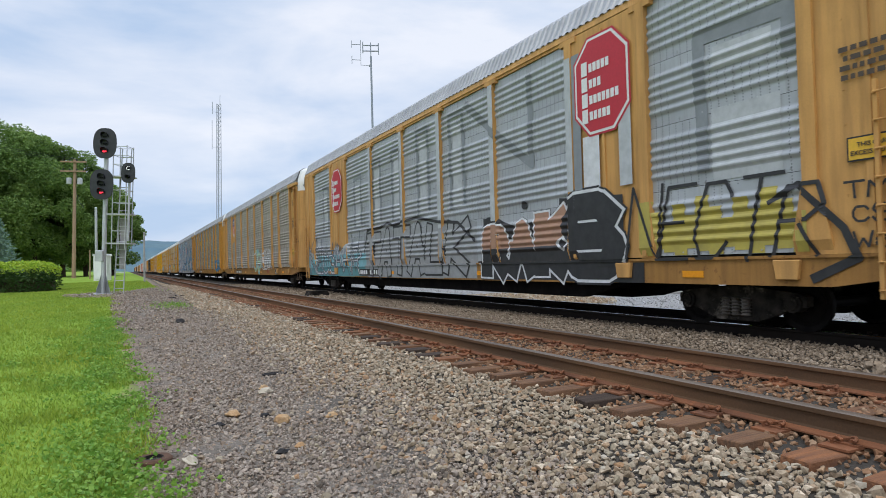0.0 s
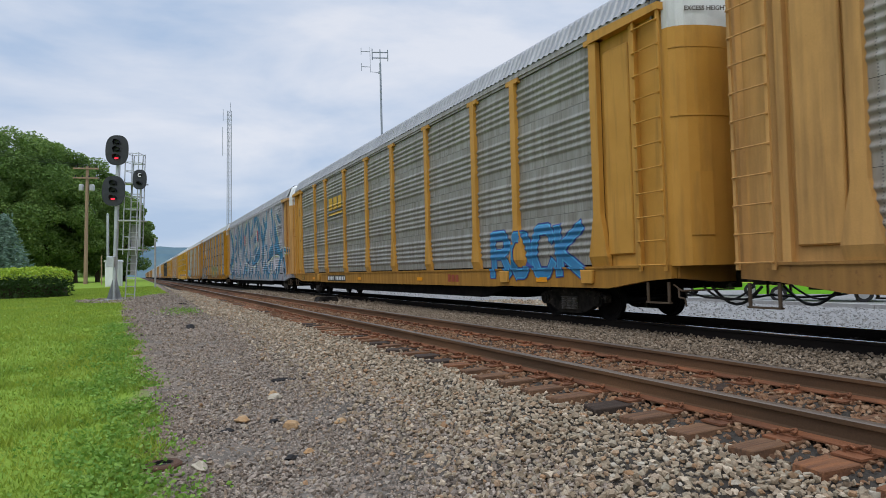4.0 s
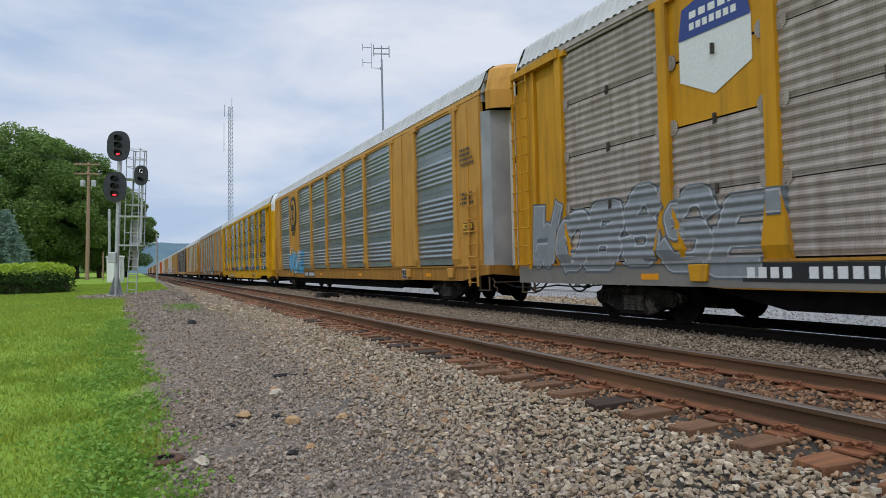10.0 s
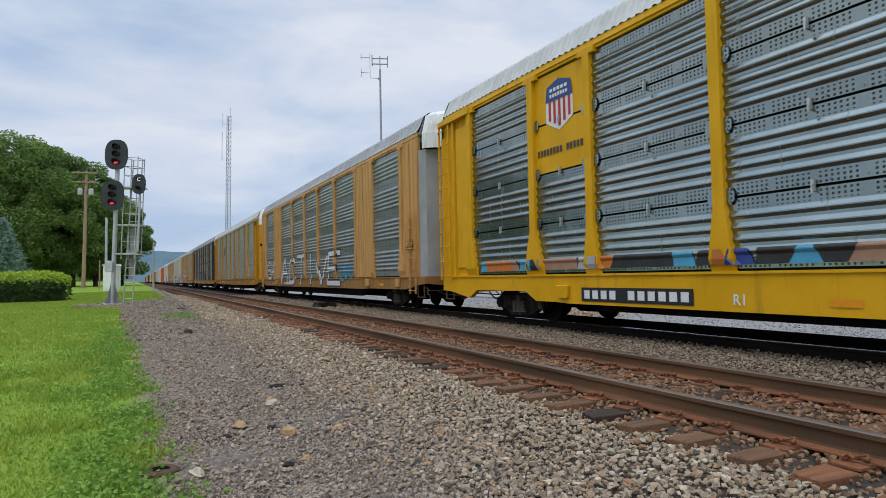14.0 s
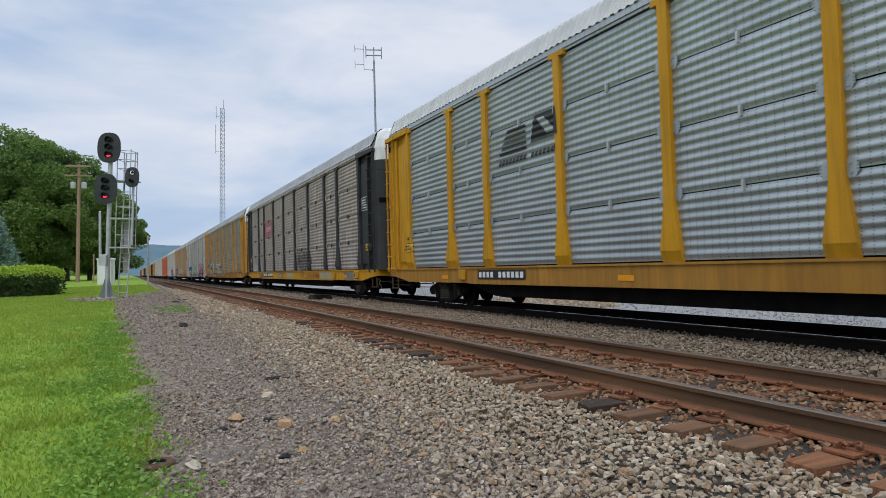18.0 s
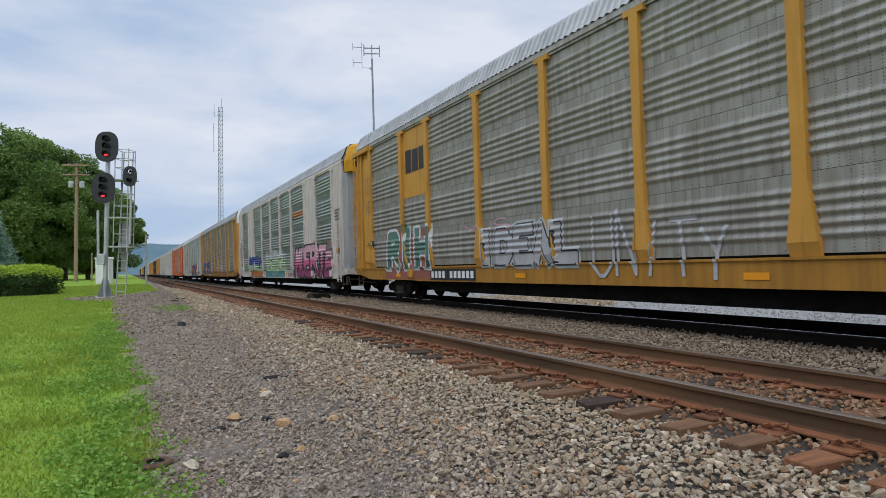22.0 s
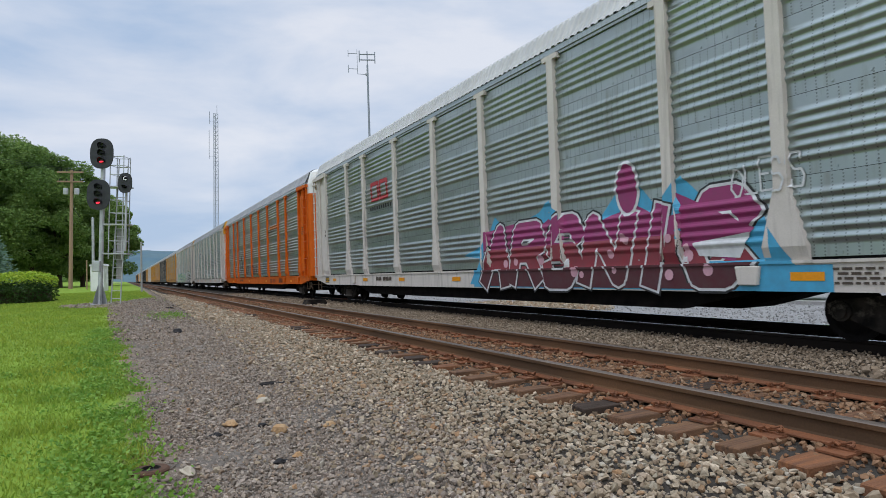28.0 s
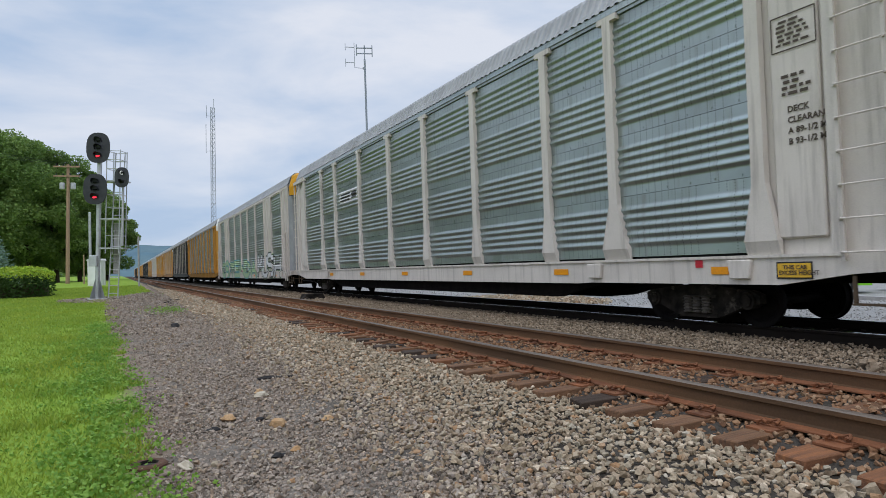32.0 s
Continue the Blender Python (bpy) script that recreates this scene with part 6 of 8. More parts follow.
# ---- beyond the train ----
def lattice_tower():
    x, y, h = 19.6, 160.0, 43.0
    t = thing("radio_tower", "tall slim galvanised lattice radio tower", "tower", (x, y, -1.2))
    t.rotation_euler = (0, radians(.9), 0)
    legs = [(-.6, -.35), (.6, -.35), (0, .7)]
    for a, b in legs:
        bm = bmesh.new()
        rod(bm, (a, b, 0), (a * .8, b * .8, h - 1), .06, 6)
        part("leg", bm, M_TOWER, t)
    for k in range(40):
        bm = bmesh.new()
        z0, z1 = k * (h - 1) / 40, (k + 1) * (h - 1) / 40
        for i in range(3):
            p, q = legs[i], legs[(i + 1) % 3]
            rod(bm, (p[0] * .9, p[1] * .9, z0), (q[0] * .9, q[1] * .9, z1), .035, 4)
            rod(bm, (p[0] * .9, p[1] * .9, z1), (q[0] * .9, q[1] * .9, z1), .035, 4)
        part("bracing", bm, M_TOWER, t)
    for z, x0, l in ((h - 12, -1.5, 7), (h - 3.5, -1.4, 3)):
        bm = bmesh.new()
        rod(bm, (x0, 0, z), (x0, 0, z + l), .06, 6)
        rod(bm, (x0, 0, z + .5), (0, 0, z + .5), .03, 4)
        part("antenna", bm, M_TOWER, t)
    bm = bmesh.new()
    rod(bm, (.3, 0, h - 1), (.3, 0, h + 1.2), .05, 6)
    part("tip", bm, M_TOWER, t)


lattice_tower()


def antenna_pole():
    x, y, top = 33.5, 90.0, 35.2
    t = thing("antenna_pole", "slim grey pole carrying dipole antennas", "antenna mast", (x, y, -1.2), turn=-.446)
    h = top - 1.3
    bm = bmesh.new()
    rod(bm, (0, 0, 0), (0, 0, h), .2, 10, .14)
    rod(bm, (0, 0, h), (0, 0, h + 2.05), .07, 8)
    part("pole", bm, M_TOWER, t)
    for z in (h + 1.65, h + .8):
        bm = bmesh.new()
        rod(bm, (-1.25, 0, z + .05), (1.2, 0, z - .05), .09, 6)
        part("crossbar", bm, M_TOWER, t)
    for dx, z0, z1 in ((-1.2, h + .5, h + 2.25), (0, h + .55, h + 2.1), (1.16, h + .25, h + 2.0)):
        bm = bmesh.new()
        rod(bm, (dx, 0, z0), (dx, 0, z1), .08, 6)
        part("dipole", bm, M_TOWER, t)
    bm = bmesh.new()
    pipe(bm, [(-1.53, 0, h + 2.5), (-1.53, 0, h - 1.3), (-.1, 0, h - 1.45)], .04, 6)
    box(bm, -.32, -.1, -.1, .1, h - 1.6, h - 1.3)
    part("offset_bracket", bm, M_TOWER, t)
    for z, z0, z1 in ((h + 1.8, h + 1.4, h + 2.45), (h - .55, h - 1.1, h + .1)):
        bm = bmesh.new()
        rod(bm, (-2.9, 0, z + .1), (-1.53, 0, z), .05, 6)
        rod(bm, (-2.88, 0, z0), (-2.88, 0, z1), .045, 6)
        part("side_arm", bm, M_TOWER, t)


antenna_pole()


def gravel_pile():
    rng = np.random.default_rng(81)
    stones("gravel_pile", M_BALLAST, (13.2, 18.8), (18.5, 29), 7000, .16, 81, .5, lambda x, y, r: ((x - 16.0) / 2.7) ** 2 + ((y - 23.7) / 5.0) ** 2 < r.uniform(.6, 1, len(x)), "low heap of grey crushed stone beyond the train")


gravel_pile()

M_LIME = plain("lime_green_paint", (0.22, 0.62, 0.03), 0.3)
M_GLASS = plain("dark_window_glass", (0.015, 0.02, 0.025), 0.08)
M_TYRE = plain("tyre_rubber", (0.015, 0.015, 0.015), 0.85)
M_RIM = plain("alloy_rim", (0.5, 0.5, 0.5), 0.35, 0.6)
M_AMBER = plain("hi_vis_stripe", (0.75, 0.8, 0.1), 0.5)


def van(x, y, turn, paint, label, length=5.2):
    z = float(ground_z(x, y))
    t = thing("van", label, "van", (x, y, z), "vehicles parked on the lot", turn)
    L = length / 2
    bm = bmesh.new()
    out = [(-L, .35), (L - .1, .35), (L, .6), (L - .05, .95), (L - .95, 1.12), (L - 1.75, 1.85), (L - 2.1, 1.95), (-L + .15, 1.95), (-L, 1.6)]
    slab(bm, out, "x", -.92, .92)
    bmesh.ops.bevel(bm, geom=[e for e in bm.edges if len(e.link_faces) == 2 and e.calc_face_angle(0) > .5], offset=.06, segments=2, affect="EDGES")
    body = part("body", bm, paint, t)
    for s in (-1, 1):
        bm = bmesh.new()
        slab(bm, [(L - 2.75, 1.15), (L - 1.35, 1.15), (L - 1.85, 1.75), (L - 2.7, 1.75)], "x", s * .9, s * .935)
        part("side_window", bm, M_GLASS, body)
        bm = bmesh.new()
        box(bm, s * .92, s * .932, -L + .2, L - .4, .75, .9)
        part("stripe", bm, M_AMBER, body)
        for d in (-L + 1.0, L - .95):
            bm = bmesh.new()
            turned(bm, [(.2, s * .72), (.34, s * .72), (.36, s * .78), (.36, s * .9), (.34, s * .95), (.2, s * .95)], (0, d, .35), "x", 20)
            w = part("wheel", bm, M_TYRE, t)
            bm = bmesh.new()
            turned(bm, [(.06, s * .93), (.2, s * .94), (.21, s * .955), (.05, s * .96)], (0, d, .35), "x", 14)
            part("rim", bm, M_RIM, w)
    bm = bmesh.new()
    slab(bm, [(-.8, 0), (.8, 0), (.7, .62), (-.7, .62)], "y", 0, .02)
    ws = part("windscreen", bm, M_GLASS, body)
    ws.location, ws.rotation_euler = (0, L - 1.02, 1.18), (.82, 0, 0)
    for s in (-.7, .7):
        bm = bmesh.new()
        box(bm, s - .14, s + .14, L - .06, L + .0, .7, .84)
        part("headlight", bm, M_LABEL_W, body)
    return t


van(28.0, 18.6, .55, M_LIME, "lime green van parked on the pale stone lot")
van(29.6, 25.5, .6, M_LIME, "lime green van with a hi-vis stripe on the lot")
van(33.0, 15.0, .6, M_WHITE, "white van parked on the pale stone lot")


def kerb_and_fence():
    t = tagged(new("kerb"), "pale concrete kerb along the lot", "kerb", kind="structure")
    for k in range(26):
        bm = bmesh.new()
        y0 = -10 + k * 3.0
        box(bm, 24.0, 24.3, y0, y0 + 2.98, -1.0, -.62)
        part("kerb_stone", bm, M_CONCRETE, t)


kerb_and_fence()


def low_building(x, y, w, d, h, wall, roof, label, turn=0.0):
    """A plain low house with windows and a pitched roof, glimpsed under the train."""
    t = thing("building", label, "building", (x, y, float(ground_z(x, y)) - .1), "buildings beyond the lot", turn)
    bm = bmesh.new()
    box(bm, -w / 2, w / 2, -d / 2, d / 2, 0, h)
    b = part("wall", bm, wall, t)
    bm = bmesh.new()
    slab(bm, [(-w / 2 - .4, h), (w / 2 + .4, h), (0, h + w * .22)], "y", -d / 2 - .4, d / 2 + .4)
    part("roof", bm, roof, t)
    for k in range(int(d / 3)):
        y0 = -d / 2 + 1 + k * 3
        bm = bmesh.new()
        box(bm, -w / 2 - .06, -w / 2 + .02, y0, y0 + 1.2, 1.0, 2.3)
        win = part("window", bm, M_WHITE, t)
        bm = bmesh.new()
        box(bm, -w / 2 - .08, -w / 2 - .05, y0 + .1, y0 + 1.1, 1.1, 2.2)
        part("pane", bm, M_GLASS, win)


M_SIDING = surface("pale_siding", (0.6, 0.59, 0.56), (0.54, 0.53, 0.5), 3.0, 0.7, 0.0, 0.2, (1, 1, 6))
M_SHINGLE = surface("grey_shingle", (0.12, 0.12, 0.125), (0.17, 0.165, 0.16), 6.0, 0.9, 0.0, 0.5)
low_building(58, 30, 10, 22, 3.2, M_SIDING, M_SHINGLE, "low pale building with windows beyond the lot")
low_building(62, -2, 10, 16, 3.0, M_SIDING, M_SHINGLE, "low pale house across the lot")


def shrub(x, y, r, seed):
    rng = np.random.default_rng(seed)
    t = thing("shrub", "rounded green shrub at the edge of the lot", "shrub", (x, y, float(ground_z(x, y))), "shrubs beyond the lot")
    bm = bmesh.new()
    for k in range(5):
        a = k * 1.257
        rod(bm, (0, 0, -.05), (r * .5 * math.cos(a), r * .5 * math.sin(a), r), .04, 5, .015)
    part("stems", bm, M_BARK, t)
    d = rng.normal(size=(1500, 3))
    d /= np.linalg.norm(d, axis=1)[:, None]
    q = d * (r * rng.uniform(.6, 1.1, 1500))[:, None] * (1, 1, .8) + (0, 0, r * .8)
    v, f = leaf_cloud(q[q[:, 2] > .05], .2, seed)
    part("foliage", mesh_of("foliage", v, f, M_TREE), None, t)


for k, (x, y, r) in enumerate(((46, 16, 1.6), (49, 22, 1.9), (47, 34, 1.7), (50, 8, 1.8), (52, 44, 2.2))):
    shrub(x, y, r, 90 + k)


def hills():
    """The wooded ridge at the valley's end."""
    # Distance haze is mixed into the ridge's own blue-green colour.
    m = surface("hazy_wooded_ridge", (0.09, 0.16, 0.2), (0.12, 0.19, 0.21), .01, 1.0, 0.0, 0.0, None, (0.08, 0.15, 0.17), .05)
    xs = np.linspace(-1500, 1800, 90)
    top = np.array([84 + 22 * noise.noise((float(x) * .0016, 0, 5.0)) + 7 * noise.noise((float(x) * .012, 1.0, 0)) + (-24 if x > 260 else 0) * min(1, max(0, (x - 260) / 300)) for x in xs])
    v = np.concatenate([np.stack([xs, np.full(90, 1500.0), np.full(90, -5.0)], 1), np.stack([xs, np.full(90, 1700.0), top * .6], 1), np.stack([xs, np.full(90, 2000.0), top], 1), np.stack([xs, np.full(90, 2500.0), np.full(90, -5.0)], 1)])
    i = np.arange(89)
    f = np.concatenate([np.stack([i + 90 * k, i + 1 + 90 * k, i + 91 + 90 * k, i + 90 + 90 * k], 1) for k in range(3)])
    ob = new("hill", mesh_of("hill", v, f, m))
    ob.data.shade_smooth()
    return tagged(ob, "blue-green wooded ridge in the hazy distance", "hill", kind="structure")


hills()


def far_trees():
    """A belt of low far trees along the track in the distance."""
    rng = np.random.default_rng(95)
    P = []
    for k in range(70):
        x, y = rng.uniform(-90, -12), rng.uniform(300, 520)
        r = rng.uniform(2.5, 5)
        n = 120
        d = rng.normal(size=(n, 3))
        d /= np.linalg.norm(d, axis=1)[:, None]
        q = d * r * (1, 1, .8) + (x, y, r * .9 + 1)
        P.append(q)
    v, f = leaf_cloud(np.concatenate(P), 1.6, 96)
    tagged(new("far_wood", mesh_of("far_wood", v, f, M_TREE)), "far belt of green trees along the line", "wood", kind="stuff")


far_trees()


# ---- lettering, emblems and spray paint on the cars' flanks ----
# Letters as pen strokes on a grid of ten by ten: points are pairs of digits (a stands for ten), strokes parted by bars.
PEN = {
    "A": "00 5a a0|24 84", "B": "00 0a 8a 97 65 05|65 93 80 00", "C": "98 7a 2a 07 03 20 70 92", "D": "00 0a 6a a6 a4 60 00", "E": "a0 00 0a aa|05 75",
    "F": "00 0a aa|05 75", "G": "98 7a 2a 07 03 20 70 a2 a5 65", "H": "00 0a|a0 aa|05 a5", "I": "50 5a", "J": "9a 93 70 30 02", "K": "00 0a|aa 05 a0", "L": "0a 00 90",
    "M": "00 1a 54 9a a0", "N": "00 0a a0 aa", "O": "30 03 07 3a 7a a7 a3 70 30", "P": "00 0a 7a a7 64 04", "R": "00 0a 7a a7 65 05|55 a0", "S": "98 7a 2a 07 25 85 a3 80 20 02",
    "T": "50 5a|0a aa", "U": "0a 02 30 70 a2 aa", "V": "0a 50 aa", "W": "0a 20 56 80 aa", "X": "00 aa|0a a0", "Y": "0a 55 aa|55 50", "Z": "0a aa 00 a0", "2": "08 3a 8a a7 00 a0", "6": "9a 36 02 30 80 a3 75 15",
}


def pen_strokes(ch):
    out = []
    for s in PEN.get(ch, "").split("|"):
        if s:
            out.append([(int(p[0], 16) / 10, int(p[1], 16) / 10) for p in s.split()])
    return out


class Art:
    """Flat shapes sprayed or printed on one car's near flank. They follow ribs, posts and sill. Points are (y, z)."""

    def __init__(self, k, name="graffiti"):
        self.k, self.spec, self.name, self.mats, self.faces, self.n = k, SPECS[k], name, [], [], 0
        self.kind = self.spec.get("kind", "A")
        h = (EAVE - .06 - SILL_TOP - PANEL_GAP) / 4
        self.h = h
        self.line = rib_line(h - self.spec.get("gap", .006), self.spec.get("ribs", 5))
        self.levels = [.999, SILL_TOP, SILL_TOP + .18, SILL_TOP + PANEL_GAP] + [SILL_TOP + PANEL_GAP + r * h + z for r in range(4) for z, d in self.line]
        self.cuts = sorted(p + d for p in POSTS for d in (-.3, -.2, -.1, .1, .2, .3)) + [.3, .66, .78, .85, 1.5]
        self.cuts.sort()

    def slot(self, m):
        if m not in self.mats:
            self.mats.append(m)
        return self.mats.index(m)

    def out(self, y, z):
        """How far the flank stands out at this place."""
        if z < .999:
            return HALF + .022
        if z < SILL_TOP:
            return HALF + .052
        for i, p in enumerate(POSTS):
            f = (.31 if i in (1, 8) else .25 if i in (0, 9) else .21) if self.kind == "A" else (.25 if i in (0, 9) else .17)
            w = .1 + max(0, f - .1) * min(1, max(0, (2.0 - z) / .95))
            if abs(y - p) < w and z < SILL_TOP + .18:
                return HALF + .014 + .063 * (z - SILL_TOP) / .18
            if abs(y - p) < w:
                return HALF + .077
        if y < POSTS[0] or y > POSTS[-1]:
            e = y if y < 5 else BODY - y
            if self.kind == "B":
                return HALF + .058
            return HALF + .032 if .6 < e < .82 else HALF + .003 if .82 < e < 1.53 else HALF - .03 if e < .6 else HALF - .055
        if self.kind == "B" and (POSTS[1] < y < POSTS[2] or POSTS[7] < y < POSTS[8]):
            return HALF + .075
        plate = self.spec.get("plate")
        if z < SILL_TOP + PANEL_GAP or plate and POSTS[plate[0]] < y < POSTS[plate[0] + 1] and z > SILL_TOP + PANEL_GAP + plate[1] * self.h:
            return HALF - .02
        zz = (z - SILL_TOP - PANEL_GAP) % self.h
        if zz > self.line[-1][0]:
            return HALF - .02
        for (z0, d0), (z1, d1) in zip(self.line, self.line[1:]):
            if z0 <= zz <= z1:
                return HALF - .02 + d0 + (d1 - d0) * (zz - z0) / max(1e-6, z1 - z0)
        return HALF - .02

    def poly(self, pts, layer, paint):
        """A convex outline. paint: a material, or rows of (top, material) from the foot up."""
        self.n += 1
        levels = self.levels + ([b[0] for b in paint] if isinstance(paint, list) else [])
        todo = [pts]
        for axis, cuts in ((1, sorted({round(z, 5) for z in levels})), (0, self.cuts)):
            done = []
            for q in todo:
                a, b = min(p[axis] for p in q), max(p[axis] for p in q)
                rest = q
                for c in cuts:
                    if a + 1e-4 < c < b - 1e-4:
                        below, above = split(rest, axis, c)
                        if len(below) > 2:
                            done.append(below)
                        rest = above
                        if len(rest) < 3:
                            break
                if len(rest) > 2:
                    done.append(rest)
            todo = done
        for q in todo:
            cy, cz = sum(p[0] for p in q) / len(q), sum(p[1] for p in q) / len(q)
            m = paint
            if isinstance(paint, list):
                m = next((mm for top, mm in paint if cz <= top), paint[-1][1])
            lift = .003 + layer * .004 + (self.n % 13) * .00022
            corner = []
            for y, z in q:
                # stay on this piece's own side of each step
                yy, zz = y + (cy - y) * .01, z + (cz - z) * .01
                corner.append((-self.out(yy, zz) - lift, y, z))
            self.faces.append((corner, self.slot(m)))

    def stroke(self, pts, w, layer, paint, w2=None, square=False):
        """A marker line; broad ones have square, overlapping corners."""
        n = len(pts) - 1
        w2 = w if w2 is None else w2
        for i in range(n):
            (y0, z0), (y1, z1) = pts[i], pts[i + 1]
            d = math.hypot(y1 - y0, z1 - z0)
            if d < 1e-5:
                continue
            a, b = (w + (w2 - w) * i / n) / 2, (w + (w2 - w) * (i + 1) / n) / 2
            uy, uz = (y1 - y0) / d, (z1 - z0) / d
            k, k2 = (0, 0) if square else (.85 if i == 0 else .1, .85 if i == n - 1 else .1)
            if i and w > .045 and not square:
                self.disc(y0, z0, a, layer, paint, 8 if w > .1 else 6)
            y0, z0, y1, z1 = y0 - uy * a * k, z0 - uz * a * k, y1 + uy * b * k2, z1 + uz * b * k2
            ny, nz = -uz, uy
            self.poly([(y0 + ny * a, z0 + nz * a), (y1 + ny * b, z1 + nz * b), (y1 - ny * b, z1 - nz * b), (y0 - ny * a, z0 - nz * a)], layer, paint)

    def disc(self, y, z, r, layer, paint, n=14, rz=None):
        rz = r if rz is None else rz
        self.poly([(y + r * math.cos(2 * math.pi * i / n), z + rz * math.sin(2 * math.pi * i / n)) for i in range(n)], layer, paint)

    def rect(self, y0, y1, z0, z1, layer, paint):
        self.poly([(y0, z0), (y1, z0), (y1, z1), (y0, z1)], layer, paint)

    def bars(self, y0, y1, z0, z1, layer, paint, n, seed=0, gap=.28):
        """Lettering turned into plain bars, one a character."""
        rng = random.Random(seed)
        w = (y1 - y0) / n
        for i in range(n):
            if n > 6 and i == n // 2 - 1 and seed % 2:
                continue
            self.rect(y0 + i * w + w * gap / 2, y0 + (i + 1) * w - w * gap / 2, z0, z1 - rng.uniform(0, .06) * (z1 - z0), layer, paint)

    def letters(self, word, y0, y1, z0, z1, w, fill, line=None, halo=None, seed=0, lw=.05, hw=.13, wild=.1, slant=.0, layer=2):
        """Sprayed letters, from left to right as one reads them: halo, outline, fill."""
        rng = random.Random(seed)
        n = len(word)
        cw = (y1 - y0) / n
        rows = []
        for i, ch in enumerate(word):
            if ch == " ":
                continue
            dz, up = rng.uniform(-wild, wild) * .5, 1 + rng.uniform(-wild, wild)
            for s in pen_strokes(ch):
                q = []
                for u, v in s:
                    zz = z0 + w / 2 + dz * (z1 - z0) * .4 + v * (z1 - z0 - w) * up
                    yy = y1 - (i + .5) * cw - (u - .5) * max(.05, cw * .92 - w * .6) - slant * (v - .5)
                    q.append((yy + rng.uniform(-wild, wild) * .3 * cw, min(z1 + .2, max(z0 - .05, zz))))
                rows.append(q)
        if halo:
            for q in rows:
                self.stroke(q, w + hw * 2, layer - 1, halo)
        if line:
            for q in rows:
                self.stroke(q, w + lw * 2, layer, line)
        for q in rows:
            self.stroke(q, w, layer + 1, fill)
        return rows

    def scribble(self, y0, y1, z0, z1, w, paint, n, seed, layer=2):
        """A quick looping tag that nobody can read."""
        rng = random.Random(seed)
        pts = []
        for i in range(n * 4):
            u = i / (n * 4 - 1)
            pts.append((y1 - u * (y1 - y0) + rng.uniform(-.04, .04), (z0 if i % 2 else z1) + rng.uniform(-.25, .25) * (z1 - z0)))
        self.stroke(pts, w, layer, paint)

    def done(self, label):
        """One part for each tag or word that stands apart from the next."""
        groups = [self.faces]
        if self.name == "graffiti":
            groups, end = [], -1e9
            for f in sorted(self.faces, key=lambda f: min(p[1] for p in f[0])):
                if min(p[1] for p in f[0]) > end + .12:
                    groups.append([])
                groups[-1].append(f)
                end = max(end, max(p[1] for p in f[0]))
        largest = max(groups, key=len)
        for faces in groups:
            bm = bmesh.new()
            for q, m in faces:
                try:
                    bm.faces.new([bm.verts.new(p) for p in q]).material_index = m
                except ValueError:
                    pass
            bmesh.ops.remove_doubles(bm, verts=bm.verts[:], dist=.0009)
            me = bpy.data.meshes.new(self.name)
            bm.to_mesh(me)
            bm.free()
            for m in self.mats:
                me.materials.append(m)
            ob = part(self.name, me, None, CARS[self.k], label if faces is largest else "")
            if faces is largest:
                main = ob
        return main


def split(q, axis, c):
    lo, hi = [], []
    for i in range(len(q)):
        p, r = q[i], q[(i + 1) % len(q)]
        if p[axis] <= c + 1e-7:
            lo.append(p)
        if p[axis] >= c - 1e-7:
            hi.append(p)
        if (p[axis] - c) * (r[axis] - c) < 0:
            t = (c - p[axis]) / (r[axis] - p[axis])
            x = (p[0] + (r[0] - p[0]) * t, p[1] + (r[1] - p[1]) * t)
            lo.append(x), hi.append(x)
    return lo, hi


def spray(name, c, rough=.55):
    m = bpy.data.materials.new(name)
    n, l, b = wire(m)
    v = coords(n, l)
    g = noise_of(n, l, v, 5.0, 6.0, .6)
    l.new(mix_of(n, l, ramp_of(n, l, g, .35, .7), c, tuple(x * .72 + .02 for x in c)), b.inputs["Base Color"])
    b.inputs["Roughness"].default_value = rough
    return m


S_BLACK, S_WHITE, S_GREY = spray("spray_black", (.014, .014, .016)), spray("spray_white", (.66, .67, .68)), spray("spray_grey", (.3, .31, .31))
S_BLUE, S_SKY, S_TEAL, S_NAVY = spray("spray_blue", (.02, .2, .42)), spray("spray_sky", (.06, .36, .58)), spray("spray_teal", (.1, .3, .32)), spray("spray_navy", (.02, .05, .25))
S_RED, S_MAGENTA, S_MAROON, S_WINE = spray("spray_red", (.45, .02, .03)), spray("spray_magenta", (.3, .03, .14)), spray("spray_maroon", (.085, .012, .02)), spray("spray_wine", (.24, .025, .04))
S_PINK, S_ROSE = spray("spray_pink", (.6, .1, .24)), spray("spray_rose", (.65, .35, .42))
S_LIME, S_MINT, S_YELLOW, S_ORANGE = spray("spray_lime", (.3, .4, .06)), spray("spray_mint", (.38, .52, .3)), spray("spray_yellow", (.45, .37, .07)), spray("spray_orange", (.55, .16, .02))
S_BLUETAG = spray("spray_faded_blue", (.14, .26, .33))
S_SAND, S_SOOT = spray("spray_sand", (.4, .33, .18)), spray("spray_soot", (.055, .045, .04))
S_DUST = spray("spray_dusty_grey", (.2, .18, .155))
S_HAZE, S_WASH = spray("spray_faded_grey", (.23, .25, .265)), spray("spray_thin_white", (.47, .49, .5))
S_OLIVE, S_PINE, S_BRICK = spray("spray_olive", (.33, .34, .15)), spray("spray_pine", (.09, .19, .15)), spray("spray_brick", (.3, .09, .06))
S_SKY2 = spray("spray_bright_blue", (.04, .33, .58))
S_TAN, S_SLATE, S_AQUA = spray("spray_tan", (.38, .21, .13)), spray("spray_slate", (.1, .12, .14)), spray("spray_aqua", (.2, .45, .5))
